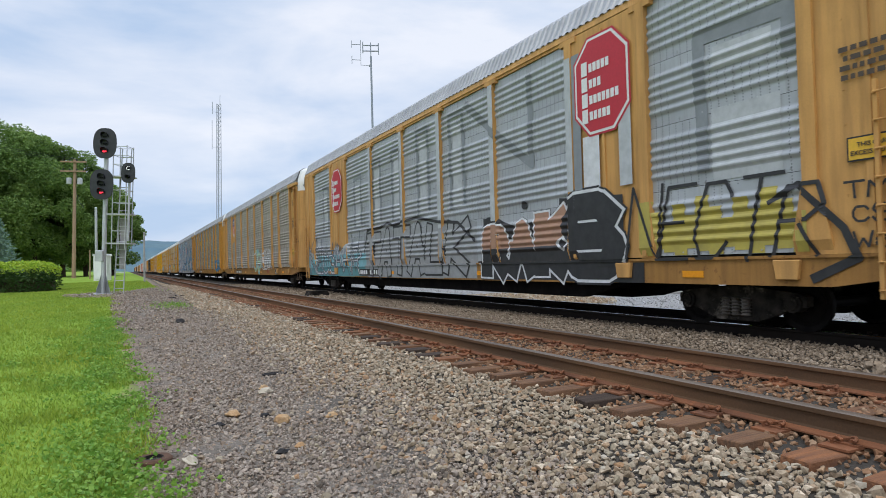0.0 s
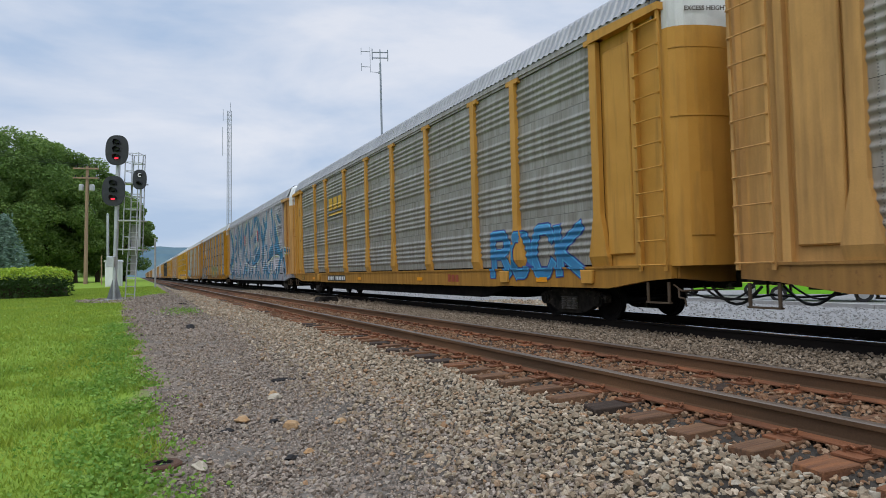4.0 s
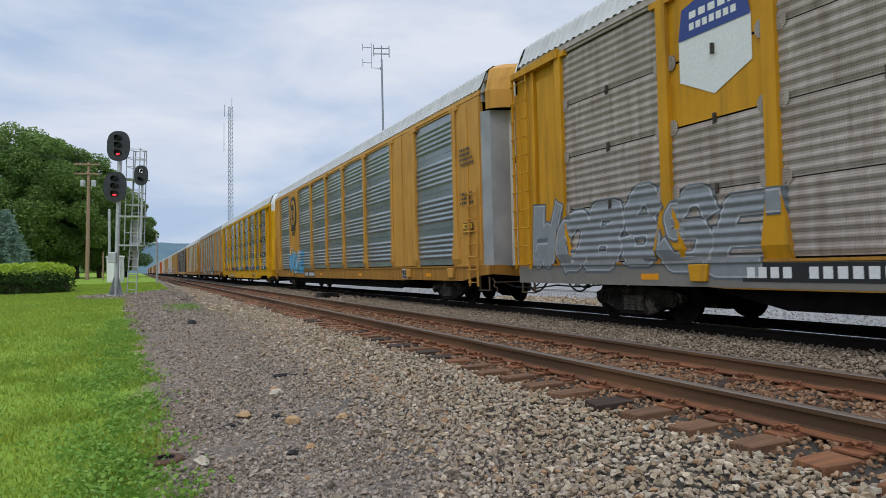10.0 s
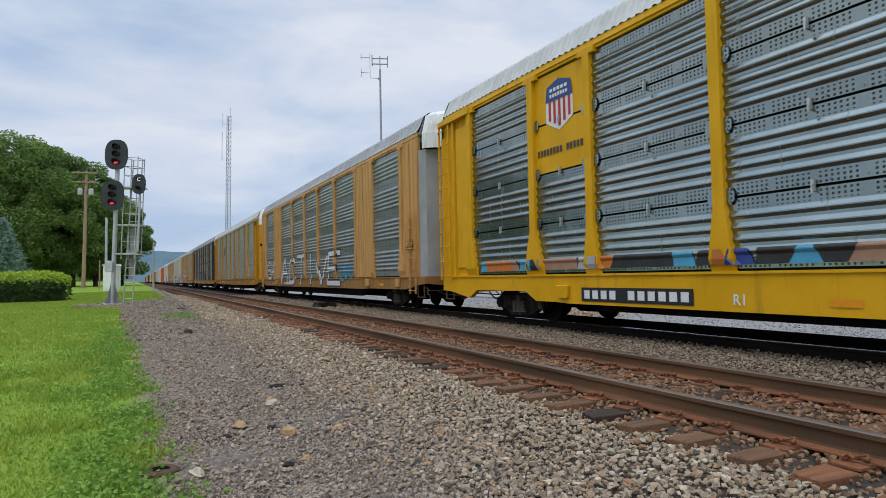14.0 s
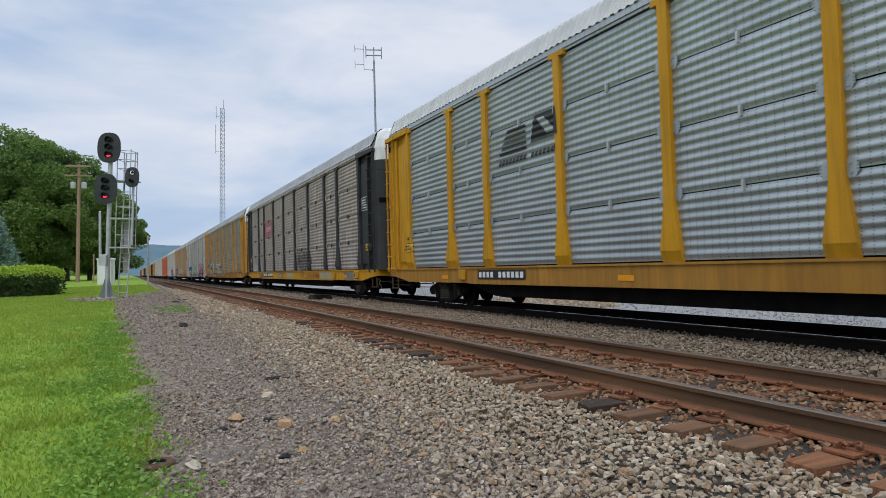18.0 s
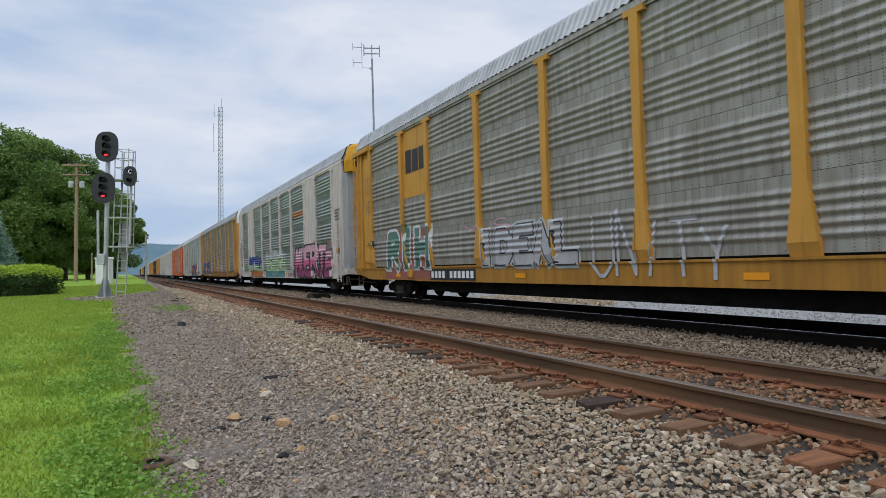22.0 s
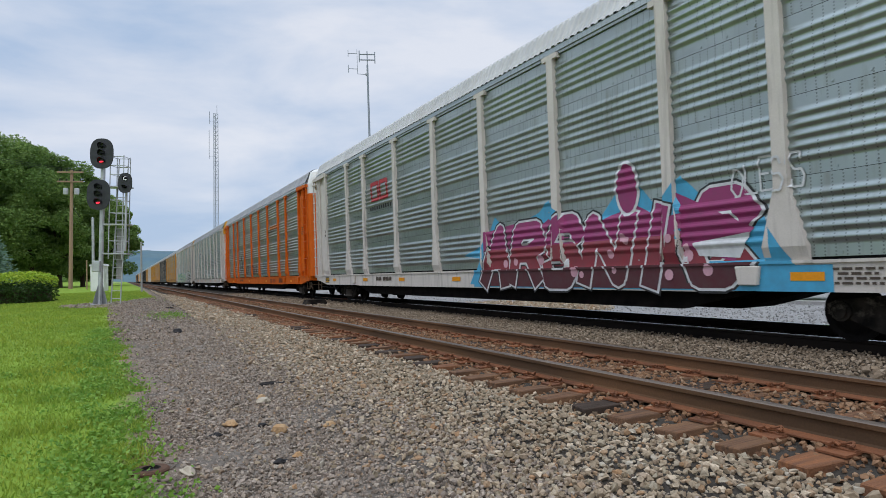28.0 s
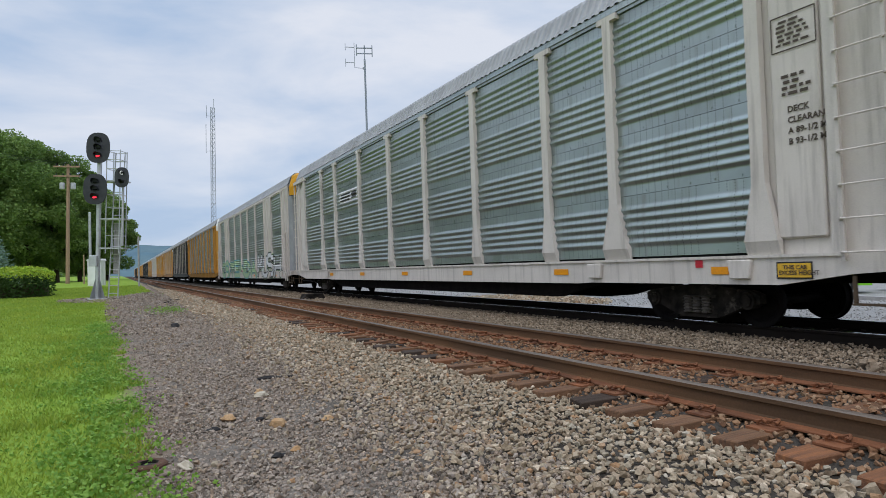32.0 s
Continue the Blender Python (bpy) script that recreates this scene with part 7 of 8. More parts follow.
S_SILVER, S_DARKGREEN = spray("spray_silver", (.43, .43, .45), .4), spray("spray_dark_green", (.03, .13, .09))
P_RED, P_BLUE, P_WHITE, P_BLACK = plain("sign_red", (.5, .015, .03), .5), plain("sign_blue", (.02, .05, .24), .5), plain("sign_white", (.75, .75, .73), .5), plain("sign_black", (.012, .012, .013), .5)
P_TTX, P_ORANGE, P_GOLD = plain("faded_red_print", (.32, .06, .02), .6), plain("reflector_orange", (.8, .3, .0), .4), plain("gold_print", (.62, .36, .02), .5)


def jagged(a, y0, y1, z0, low, high, layer, paint, n, seed):
    """A sprayed ground with an uneven, spiky upper edge."""
    rng = random.Random(seed)
    w = (y1 - y0) / n
    tops = [rng.uniform(low, high) for i in range(n + 1)]
    for i in range(n):
        a.poly([(y0 + i * w, z0), (y0 + (i + 1) * w, z0), (y0 + (i + 1) * w, tops[i + 1]), (y0 + i * w, tops[i])], layer, paint)


def octagon_sign(k, y0, y1, z0, z1, base=2):
    a = Art(k, "emblem")
    w, h = y1 - y0, z1 - z0
    for g, lay, m in ((0, base, P_RED), (.035, base + 1, P_WHITE), (.08, base + 2, P_RED)):
        g *= w / 1.4
        b, c, d, e = y0 + g, y1 - g, z0 + g, z1 - g
        u, v = (c - b) * .27, (e - d) * .22
        a.poly([(b + u, d), (c - u, d), (c, d + v), (c, e - v), (c - u, e), (b + u, e), (b, e - v), (b, d + v)], lay, m)
    for i, n in enumerate((5, 3, 7, 5)):
        z = z1 - h * (.36 + i * .16)
        a.rect(y0 + w * .73, y0 + w * .84, z - h * .02, z + h * .12, base + 4, P_WHITE)
        step = w * .076
        for q in range(n):
            y = y0 + w * .7 - (q + 1) * step
            a.rect(y + step * .22, y + step, z, z + h * .085, base + 4, P_WHITE)
    a.done("red octagonal railway emblem with white bars")


def shield(k, y0, y1, z0, z1, stripes=True):
    a = Art(k, "emblem")
    w, h, ym = y1 - y0, z1 - z0, (y0 + y1) / 2
    a.poly([(y0, z0 + h * .2), (ym, z0), (y1, z0 + h * .2), (y1, z0 + h * .62), (y0, z0 + h * .62)], 2, P_WHITE)
    if stripes:
        for i in range(5):
            y = y0 + w * (.08 + i * .18)
            a.rect(y, y + w * .09, z0 + h * (.2 - .14 * (1 - abs(i - 2) / 2)) + .02, z0 + h * .6, 3, P_RED)
    a.poly([(y0, z0 + h * .6), (y1, z0 + h * .6), (y1 - w * .06, z0 + h * .9), (ym, z1), (y0 + w * .06, z0 + h * .9)], 4, P_BLUE)
    for i, (n, z) in enumerate(((5, .78), (7, .67))):
        a.bars(y0 + w * .16, y1 - w * .16, z0 + h * z, z0 + h * (z + .07), 5, P_WHITE, n, 2)
    a.done("railway shield emblem, blue over red and white" if stripes else "railway shield emblem, blue over faded white")


def number_plate(k, y0, y1, z0, z1, black=True):
    a = Art(k, "number_panel")
    if black:
        a.rect(y0, y1, z0, z1, 2, P_BLACK)
    m = .2 * (z1 - z0)
    n = 11
    w = (y1 - y0 - .1) / n
    for i in range(n):
        if i != 6:
            a.rect(y0 + .05 + i * w + w * .16, y0 + .05 + (i + 1) * w - w * .16, z0 + m, z1 - m, 3, P_WHITE if black else M_LABEL_B)
    a.done("black panel with white numbering" if black else "dark numbering")


def height_label(k, y0, z0, w=.55, h=.25):
    a = Art(k, "warning_label")
    a.rect(y0 - .02, y0 + w + .02, z0 - .02, z0 + h + .02, 2, P_BLACK)
    a.rect(y0, y0 + w, z0, z0 + h, 3, M_LABEL_Y)
    ob = a.done("yellow warning label with black edge")
    for i, words in enumerate(("THIS CAR", "EXCESS HEIGHT")):
        me = cached(("txt", words), lambda: text_mesh(words, .075, M_LABEL_B, .001))
        t = part("label_print", me, None, ob)
        t.rotation_euler = (math.pi / 2, 0, -math.pi / 2)
        x = -a.out(y0 + w / 2, z0 + h / 2) - .022
        t.location = (x, y0 + w * (.82 if i == 0 else .96), z0 + h * (.58 if i == 0 else .2))


def words(k, rows, y, z, size, material, pitch=1.25, x=None):
    a = Art(k)
    for i, w in enumerate(rows):
        me = text_mesh(w, size, material, .002)
        t = part("lettering", me, None, CARS[k], "small painted lettering")
        t.rotation_euler = (math.pi / 2, 0, -math.pi / 2)
        t.location = (-(a.out(y, z) if x is None else x) - .008, y, z - i * size * pitch)


def small_print(k, y0, y1, z0, z1, rows, seed, paint=None, frame=False):
    a = Art(k, "small_print")
    rng = random.Random(seed)
    h = (z1 - z0) / rows
    m = paint or M_LABEL_B
    if frame:
        for q in (((y0, z0), (y1, z0)), ((y1, z0), (y1, z1)), ((y1, z1), (y0, z1)), ((y0, z1), (y0, z0))):
            a.stroke(list(q), .018, 2, m, square=True)
        y0, y1, z0, z1 = y0 + .06, y1 - .06, z0 + .05, z1 - .05
        h = (z1 - z0) / rows
    for i in range(rows):
        y = y1 - rng.uniform(0, .1) * (y1 - y0)
        end = y0 + rng.uniform(0, .3) * (y1 - y0)
        while y > end + .04:
            k2 = rng.uniform(.05, .13)
            a.rect(max(end, y - k2), y, z1 - (i + 1) * h + h * .25, z1 - i * h - h * .2, 2, m)
            y -= k2 + .03
    a.done("small dark print on the flank")


def reflectors(k, ys, z=.78, w=.45, h=.11):
    for y in ys:
        a = Art(k, "reflector")
        a.rect(y, y + w, z, z + h, 2, P_ORANGE)
        a.done("orange reflective strip")


def bolt_boxes(k, ys, low):
    """Little housings and pull rods on the side sill."""
    for y in ys:
        bm = bmesh.new()
        slab(bm, [(y, low + .1), (y + .3, low + .1), (y + .34, low + .36), (y - .04, low + .36)], "x", -HALF - .09, -HALF - .02)
        bmesh.ops.bevel(bm, geom=bm.edges[:], offset=.012, segments=1, affect="EDGES")
        part("sill_bracket", bm, SPECS[k].get("frame", SPECS[k]["paint"]), CARS[k])


# --- car by car ---
def dress():
    octagon_sign(0, 4.72, 6.2, 3.28, 5.1)
    octagon_sign(0, 20.7, 22.1, 3.2, 4.95)
    a = Art(0)
    jagged(a, 10.2, 18.5, .66, 1.95, 2.35, 0, S_GREY, 14, 3)
    jagged(a, 18.3, 26.0, .66, 1.5, 2.3, 0, [(1.0, S_TEAL), (1.5, S_AQUA), (9, S_WASH)], 16, 7)
    for p in POSTS[3:7]:
        a.rect(p - .1, p + .1, 2.0, 5.15, 0, S_WASH)
    a.stroke([(18.4, 1.5), (18.1, 2.28), (16.8, 2.3), (16.1, 2.42), (15.6, 2.3), (14.9, 2.36), (13.8, 2.42), (12.4, 2.2), (11.2, 2.1), (10.3, 1.6)], .08, 3, S_BLACK)
    a.letters("TATALK", 10.6, 18.2, .72, 2.15, .3, S_GREY, S_BLACK, None, 3, .06, wild=.2, slant=.2)
    jagged(a, 6.5, 9.9, .66, 1.8, 2.15, 0, S_BLACK, 7, 4)
    a.letters("RAK", 6.6, 9.9, .68, 2.0, .5, [(1.35, S_BLACK), (9, S_TAN)], S_WHITE, S_BLACK, 4, .05, .06, .12)
    a.disc(8.1, 2.25, .12, 4, S_BLACK, 12, .09)
    jagged(a, 5.0, 6.9, .66, 1.9, 2.3, 0, S_BLACK, 3, 5)
    a.letters("S", 4.95, 6.8, .68, 2.25, .5, S_BLACK, S_WHITE, S_BLACK, 5, .06, .1, .05)
    for i in range(13):
        a.rect(1.75 + i * .22, 2.0 + i * .22, 1.08 + (i % 3) * .05, 1.6 + (i * 7 % 5) * .09, 1, S_YELLOW)
    a.letters("NECTR", 1.5, 4.9, 1.0, 2.05, .055, S_BLACK, None, None, 6, wild=.25, slant=.2)
    a.stroke([(2.3, 1.75), (1.9, 1.95), (1.3, 1.35), (1.15, 1.0), (1.7, .75)], .07, 3, S_BLACK, .12)
    a.letters("NECSAHR", 18.8, 25.8, .8, 1.9, .05, S_WHITE, S_SLATE, None, 7, .05, wild=.4)
    a.letters("KWMZAXV", 18.9, 25.9, .75, 2.15, .05, S_SLATE, None, None, 8, wild=.5)
    a.scribble(19.0, 25.6, 1.2, 1.9, .04, S_SLATE, 6, 12)
    a.stroke([(3.35, 2.4), (3.4, 4.3), (1.95, 4.25), (1.95, 3.7)], .22, 2, S_HAZE)
    a.rect(2.1, 3.2, 2.15, 3.2, 1, S_WASH)
    a.rect(2.2, 3.15, 3.75, 4.1, 1, S_WASH)
    a.stroke([(10.6, 5.0), (9.2, 4.0), (7.8, 3.1), (7.8, 4.9)], .2, 2, S_HAZE)
    for y, z in ((11.5, 4.9), (13.6, 4.9), (15.6, 4.7), (17.4, 4.6), (19.4, 4.3), (23.6, 4.4)):
        a.stroke([(y, 2.5), (y + .05, z), (y - .7, z), (y - .75, 2.6)], .14, 2, S_HAZE)
        a.rect(y - .6, y - .12, 2.5, z - .3, 1, S_WASH)
    a.rect(4.75, 5.05, 2.3, 4.7, 1, S_WASH)
    a.rect(5.55, 6.0, 2.35, 3.3, 1, S_WHITE)
    a.rect(6.05, 6.28, 2.35, 4.9, 1, S_HAZE)
    a.rect(6.32, 6.5, 2.35, 4.9, 1, S_WASH)
    a.letters("TMC", .5, 1.3, 1.68, 1.9, .03, S_BLACK, None, None, 9)
    a.letters("CSP", .55, 1.2, 1.4, 1.6, .03, S_BLACK, None, None, 10)
    a.letters("W62", .5, 1.2, 1.1, 1.3, .03, S_BLACK, None, None, 11)
    for y, w, m in ((12, 6, S_GREY), (19.5, 5.0, S_TEAL), (4.6, 2.2, S_BLACK), (8.6, 1.4, S_BLACK)):
        a.rect(y, y + w, .64, .98, 1, m)
    a.done("layered graffiti in grey, orange, black and yellow")
    number_plate(0, 16.6, 18.9, .68, .92)
    height_label(0, .66, 2.13)
    small_print(0, .45, 1.3, 3.05, 3.5, 4, 1)
    small_print(0, .5, 1.3, 4.3, 4.75, 3, 2)

    shield(1, 20.85, 21.95, 3.5, 5.05)
    a = Art(1)
    for y, z, r in ((12.3, 1.75, .22), (11.6, 1.2, .3), (11.2, 1.95, .35), (10.7, .9, .3)):
        a.disc(y, z, r, 1, S_AQUA, 16)
    a.letters("OS", 10.1, 12.4, .85, 2.15, .16, S_MINT, S_WHITE, None, 12, .035, wild=.2)
    a.letters("TXT", 12.6, 13.8, .72, .98, .03, S_SOOT, None, None, 16, wild=.3)
    for sd in (13, 14, 15):
        a.letters("HEBSK", 6.5, 10.0, 1.05 - .08 * (sd - 13), 1.95, .04, S_WHITE, None, None, sd, wild=.45)
    a.scribble(6.6, 9.8, 1.2, 1.8, .035, S_WHITE, 8, 17)
    a.letters("ASTSL", 15.5, 21.5, 1.1, 1.95, .05, S_SILVER, None, None, 14, wild=.15)
    
    a.done("faint white outline graffiti")
    number_plate(1, 17.7, 20.2, .68, .92)
    height_label(1, .8, 1.7)
    small_print(1, .8, 1.35, 3.07, 3.55, 5, 3, frame=True)
    small_print(1, .85, 1.3, 4.2, 4.5, 3, 4)

    a = Art(2)
    a.letters("ROCK", 2.2, 5.7, .85, 1.9, .16, S_BLUE, S_SKY, S_NAVY, 16, .03, .06, .12)
    a.done("blue graffiti tag low on the panels")
    a = Art(2, "emblem")
    for g, m, layer in ((.05, S_SLATE, 2), (0, P_GOLD, 4)):
        for y in (18.0, 18.68, 19.36):
            a.poly([(y - g, 3.76 - g), (y + .52 + g, 3.76 - g), (y + .6 + g, 4.3 + g), (y + .08 - g, 4.3 + g)], layer, m)
        a.poly([(17.95 - g, 3.53 - g), (19.95 + g, 3.53 - g), (19.97 + g, 3.63 + g), (17.97 - g, 3.63 + g)], layer, m)
    a.done("gold railway initials as blocks over a gold bar")
    number_plate(2, 17.6, 20.3, .68, .92)
    small_print(2, 25.2, 25.7, 2.66, 2.82, 1, 5)
    small_print(2, 25.2, 25.7, 4.0, 4.4, 3, 6)
    height_label(2, 24.7, .74, .45, .18)

    mural()
    octagon_sign(3, 10.2, 10.95, 3.35, 4.2, 7)
    octagon_sign(3, 16.15, 16.85, 3.3, 4.15, 7)
    number_plate(3, 19.0, 21.5, .68, .9)

    shield(4, 20.75, 22.05, 3.5, 5.1, False)
    a = Art(4)
    a.rect(13.6, 14.2, 1.3, 1.9, 0, S_AQUA)
    a.rect(8.3, 9.0, 1.35, 2.0, 0, S_AQUA)
    a.letters("OFEPPS", 8.4, 13.9, .82, 2.05, .4, [(1.1, S_SAND), (9, S_OLIVE)], S_BLACK, S_OLIVE, 18, .035, .05, .14)
    a.rect(18.9, 26.8, .64, .99, 0, S_DUST)
    a.letters("WOBS", 22.5, 26.2, .95, 2.15, .3, S_HAZE, S_SILVER, S_SLATE, 19, .03, .07, wild=.2, slant=.2)
    a.letters("SE", 20.5, 22.4, .85, 2.05, .26, S_HAZE, S_SILVER, S_SLATE, 20, .03, .06, wild=.2, slant=.3)
    a.letters("KAM", 15, 19, 1.1, 1.9, .04, S_SILVER, None, None, 21, wild=.2)
    a.done("pale green and silver bubble graffiti")
    number_plate(4, 18.9, 21.0, .73, .98)
    words(4, ["EX"], .9, .8, .12, M_LABEL_B)
    small_print(4, .8, 1.35, 3.1, 3.6, 5, 7, frame=True)

    a = Art(5, "emblem")
    for r, m, lay in ((.78, P_BLACK, 2), (.6, SPECS[5]["paint"], 3)):
        a.disc(21.4, 4.15, r, lay, m, 28, r * 1.13)
    a.poly([(21.02, 4.2), (21.78, 4.2), (21.78, 3.85), (21.4, 3.5), (21.02, 3.85)], 4, P_BLACK)
    a.poly([(21.1, 4.16), (21.7, 4.16), (21.7, 3.88), (21.4, 3.6), (21.1, 3.88)], 5, SPECS[5]["paint"])
    a.poly([(21.3, 3.75), (21.5, 3.75), (21.6, 3.95), (21.4, 4.12), (21.2, 3.95)], 6, P_BLACK)
    a.poly([(21.1, 4.25), (21.7, 4.28), (21.75, 4.5), (21.5, 4.66), (21.2, 4.55)], 4, P_BLACK)
    a.rect(20.95, 21.85, 3.14, 3.32, 4, P_BLACK)
    a.bars(21.1, 21.65, 2.9, 3.08, 2, P_BLACK, 2)
    a.done("round black railway emblem on yellow")
    a = Art(5)
    a.letters("DOSE", 19.3, 22.4, .85, 1.95, .34, S_SKY, None, None, 22, wild=.2)
    a.disc(20.2, 1.75, .36, 4, S_GREY, 18)
    a.disc(20.2, 1.75, .33, 5, SPECS[5]["panels"], 18)
    a.letters("CO", 20.6, 22.2, .9, 2.0, .05, S_WHITE, None, None, 23, wild=.2, layer=4)
    a.done("light blue bubble graffiti")
    number_plate(5, 17.0, 19.1, .67, .93)
    height_label(5, .75, 1.9, .5, .22)
    small_print(5, .6, 1.4, 3.6, 4.1, 4, 8)
    small_print(5, .6, 1.4, 2.6, 2.95, 3, 9)

    shield(6, 20.95, 21.85, 3.95, 5.0)
    a = Art(6)
    rng = random.Random(24)
    y = 1.9
    pal = [S_BLACK, S_WHITE, S_TAN, S_SKY, S_BLACK, S_SILVER, S_NAVY, S_ORANGE, S_BLACK]
    while y < 24.6:
        w = rng.uniform(.25, .8)
        a.poly([(y, 1.13), (y + w, 1.13), (y + w + rng.uniform(-.15, .15), 1.36), (y + rng.uniform(-.15, .15), 1.36)], 1 + rng.randrange(3), rng.choice(pal))
        y += w * rng.uniform(.7, 1)
    a.done("strip of cut-off graffiti along the lowest panels")
    number_plate(6, 18.1, 20.8, .52, .78)
    a = Art(6, "slogan")
    a.bars(20.55, 22.2, 3.5, 3.64, 2, M_LABEL_B, 15, 1)
    a.done("dark slogan lettering")
    words(6, ["R1"], 17.4, .56, .22, P_WHITE)

    a = Art(7)
    a.letters("ACTIVE", 8.6, 20.6, .72, 2.2, .2, S_WHITE, S_BLACK, None, 25, .06, wild=.12)
    a.letters("SR", 7.0, 8.6, .9, 1.6, .1, S_SKY, None, None, 26)
    a.letters("SA", 22.6, 24.8, 1.0, 2.1, .16, S_WHITE, S_BLACK, None, 27, .06, wild=.2)
    a.done("black and white letter graffiti")
    height_label(7, .75, 1.9, .5, .22)
    number_plate(7, 17.6, 19.8, .68, .92)

    a = Art(8, "emblem")
    for i in range(5):
        a.poly([(18.75, 3.55 + i * .12), (19.9 - i * .09, 3.55 + i * .12), (19.85 - i * .09, 3.62 + i * .12), (18.78, 3.62 + i * .12)], 2, P_BLACK)
    a.poly([(17.55, 3.65), (18.6, 3.65), (18.45, 4.2), (17.6, 4.2)], 2, P_BLACK)
    a.poly([(17.7, 3.75), (18.0, 3.75), (18.35, 4.12), (18.1, 4.12)], 3, SPECS[8]["panels"])
    a.bars(17.6, 19.9, 3.34, 3.45, 2, P_BLACK, 16, 1)
    a.done("black and white horse-head style railway emblem")
    number_plate(8, 18.9, 21.0, .74, .96)
    height_label(8, .7, 1.72, .42, .2)
    height_label(8, 24.95, 1.55, .5, .24)
    small_print(8, 24.95, 25.45, 1.86, 2.02, 1, 10)
    small_print(8, .8, 1.3, 3.3, 3.75, 5, 11, frame=True)

    a = Art(9, "emblem")
    a.rect(17.75, 20.33, 3.2, 4.16, 2, spray("faded_red_panel", (.33, .11, .12)))
    a.bars(18.3, 19.9, 3.55, 3.85, 3, S_ROSE, 7, 2, .4)
    a.done("faded red railway emblem with white bars")
    a = Art(9)
    for sd in (29, 33):
        a.letters("MSOKR", 8.9, 11.7, 1.1, 2.05, .05, S_SOOT, None, None, sd, wild=.45)
    a.scribble(9.0, 11.6, 1.2, 1.8, .04, S_SOOT, 5, 34)
    a.scribble(7.9, 11.0, .7, .95, .04, S_BRICK, 5, 35)
    for y, w, m in ((12.6, 1.6, S_SAND), (15.2, 1.1, S_DUST), (21.0, 1.5, S_DUST), (5.5, 2.0, S_SAND), (2.6, 1.2, S_DUST)):
        a.rect(y, y + w, .66, .98, 0, m)
    a.letters("KSKO", 22.7, 24.6, 1.1, 1.5, .045, S_WHITE, None, None, 30, wild=.15)
    a.letters("TU", 24.9, 25.6, 1.25, 1.55, .03, S_WHITE, None, None, 31)
    a.letters("XAB", 20.0, 22.0, .72, .98, .03, S_SLATE, None, None, 32, wild=.2)
    a.done("loose white and dark spray tags")
    number_plate(9, 17.9, 20.8, .74, 1.0)
    height_label(9, .55, 1.72)
    height_label(9, 25.0, 1.74)
    small_print(9, .85, 1.45, 3.2, 3.67, 4, 12, P_WHITE, frame=True)

    a = Art(10, "emblem")
    a.bars(20.6, 22.1, 3.9, 4.6, 2, P_BLACK, 3, 2, .12)
    a.done("bold black railway initials as blocks")
    a = Art(10)
    jagged(a, 20.3, 23.9, .68, 1.9, 2.3, 0, S_BRICK, 8, 33)
    a.letters("RIH", 20.4, 23.7, .95, 2.15, .34, [(1.3, S_DARKGREEN), (9, S_PINE)], S_WHITE, None, 33, .09, .12, .15)
    a.disc(22.2, 2.25, .17, 4, S_PINE, 16)
    a.letters("IDEAL", 13.8, 17.6, 1.02, 1.85, .24, S_SILVER, S_BLACK, S_WASH, 34, .035, .09, .15)
    a.letters("UNITY", 10.4, 13.4, .75, 1.75, .07, S_SILVER, None, None, 35, wild=.3)
    a.letters("YVS", 16.2, 18.4, 1.8, 2.05, .03, S_ROSE, None, None, 38, wild=.3)
    a.letters("FAS", 25.05, 25.75, 3.6, 4.15, .025, S_SLATE, None, None, 36)
    a.letters("YOS", 25.05, 25.75, 2.95, 3.4, .025, S_SLATE, None, None, 37)
    a.done("green and white letter graffiti")
    number_plate(10, 17.8, 20.4, .66, .96)
    height_label(10, .8, 1.7)
    height_label(10, 25.0, 1.75, .45, .2)
    small_print(10, .8, 1.35, 3.07, 3.55, 5, 13, frame=True)

    a = Art(11, "emblem")
    for i in range(4):
        y = 6.55 + i * .52
        a.poly([(y + .3, 3.72), (y + .72, 3.72), (y + .66, 3.98), (y + .24, 3.98)], 2, S_ORANGE)
    a.poly([(6.8, 3.6), (9.0, 3.6), (8.98, 3.67), (7.8, 3.64)], 2, P_BLACK)
    a.done("slanted orange railway name as blocks")
    a = Art(11)
    a.rect(17.5, 21.9, .66, 1.95, 0, S_BLACK)
    a.letters("PEELS", 17.5, 22.0, .66, 1.98, .4, [(1.04, S_ORANGE), (1.45, S_MINT), (9, S_NAVY)], S_BLACK, S_WASH, 38, .05, .09, .03)
    jagged(a, 11.0, 16.4, .66, 1.75, 2.5, 0, [(1.0, S_TEAL), (1.75, S_MINT), (9, S_WASH)], 9, 39)
    a.letters("ACTOA", 11.2, 16.3, .8, 2.2, .3, [(1.0, S_TEAL), (1.75, S_MINT), (9, S_WASH)], S_BLACK, None, 39, .03, .08, .16, slant=.1)
    a.letters("RIPKIX", 8.75, 10.1, .7, .88, .03, S_BLACK, None, None, 92, wild=.15)
    for d, m, lay in ((.2, S_BLACK, 1), (0, None, 2)):
        a.letters("MUERTE", 1.9 + d, 8.6 + d, .7, 2.02, .32, m or [(1.15, S_MAGENTA), (1.5, S_PINK), (9, S_ROSE)], S_BLACK, None, 40, .07, .16, .18, slant=.25, layer=lay)
    for i in range(26):
        rng = random.Random(i)
        a.disc(rng.uniform(1.0, 10.4), rng.uniform(.7, 2.4), rng.uniform(.04, .13), 1, S_PINK, 10)
    a.letters("VERO", 25.0, 26.1, 2.4, 3.1, .04, S_RED, None, None, 41, wild=.2)
    a.letters("SEYK", 24.8, 26.0, 1.85, 2.4, .04, S_RED, None, None, 42, wild=.2)
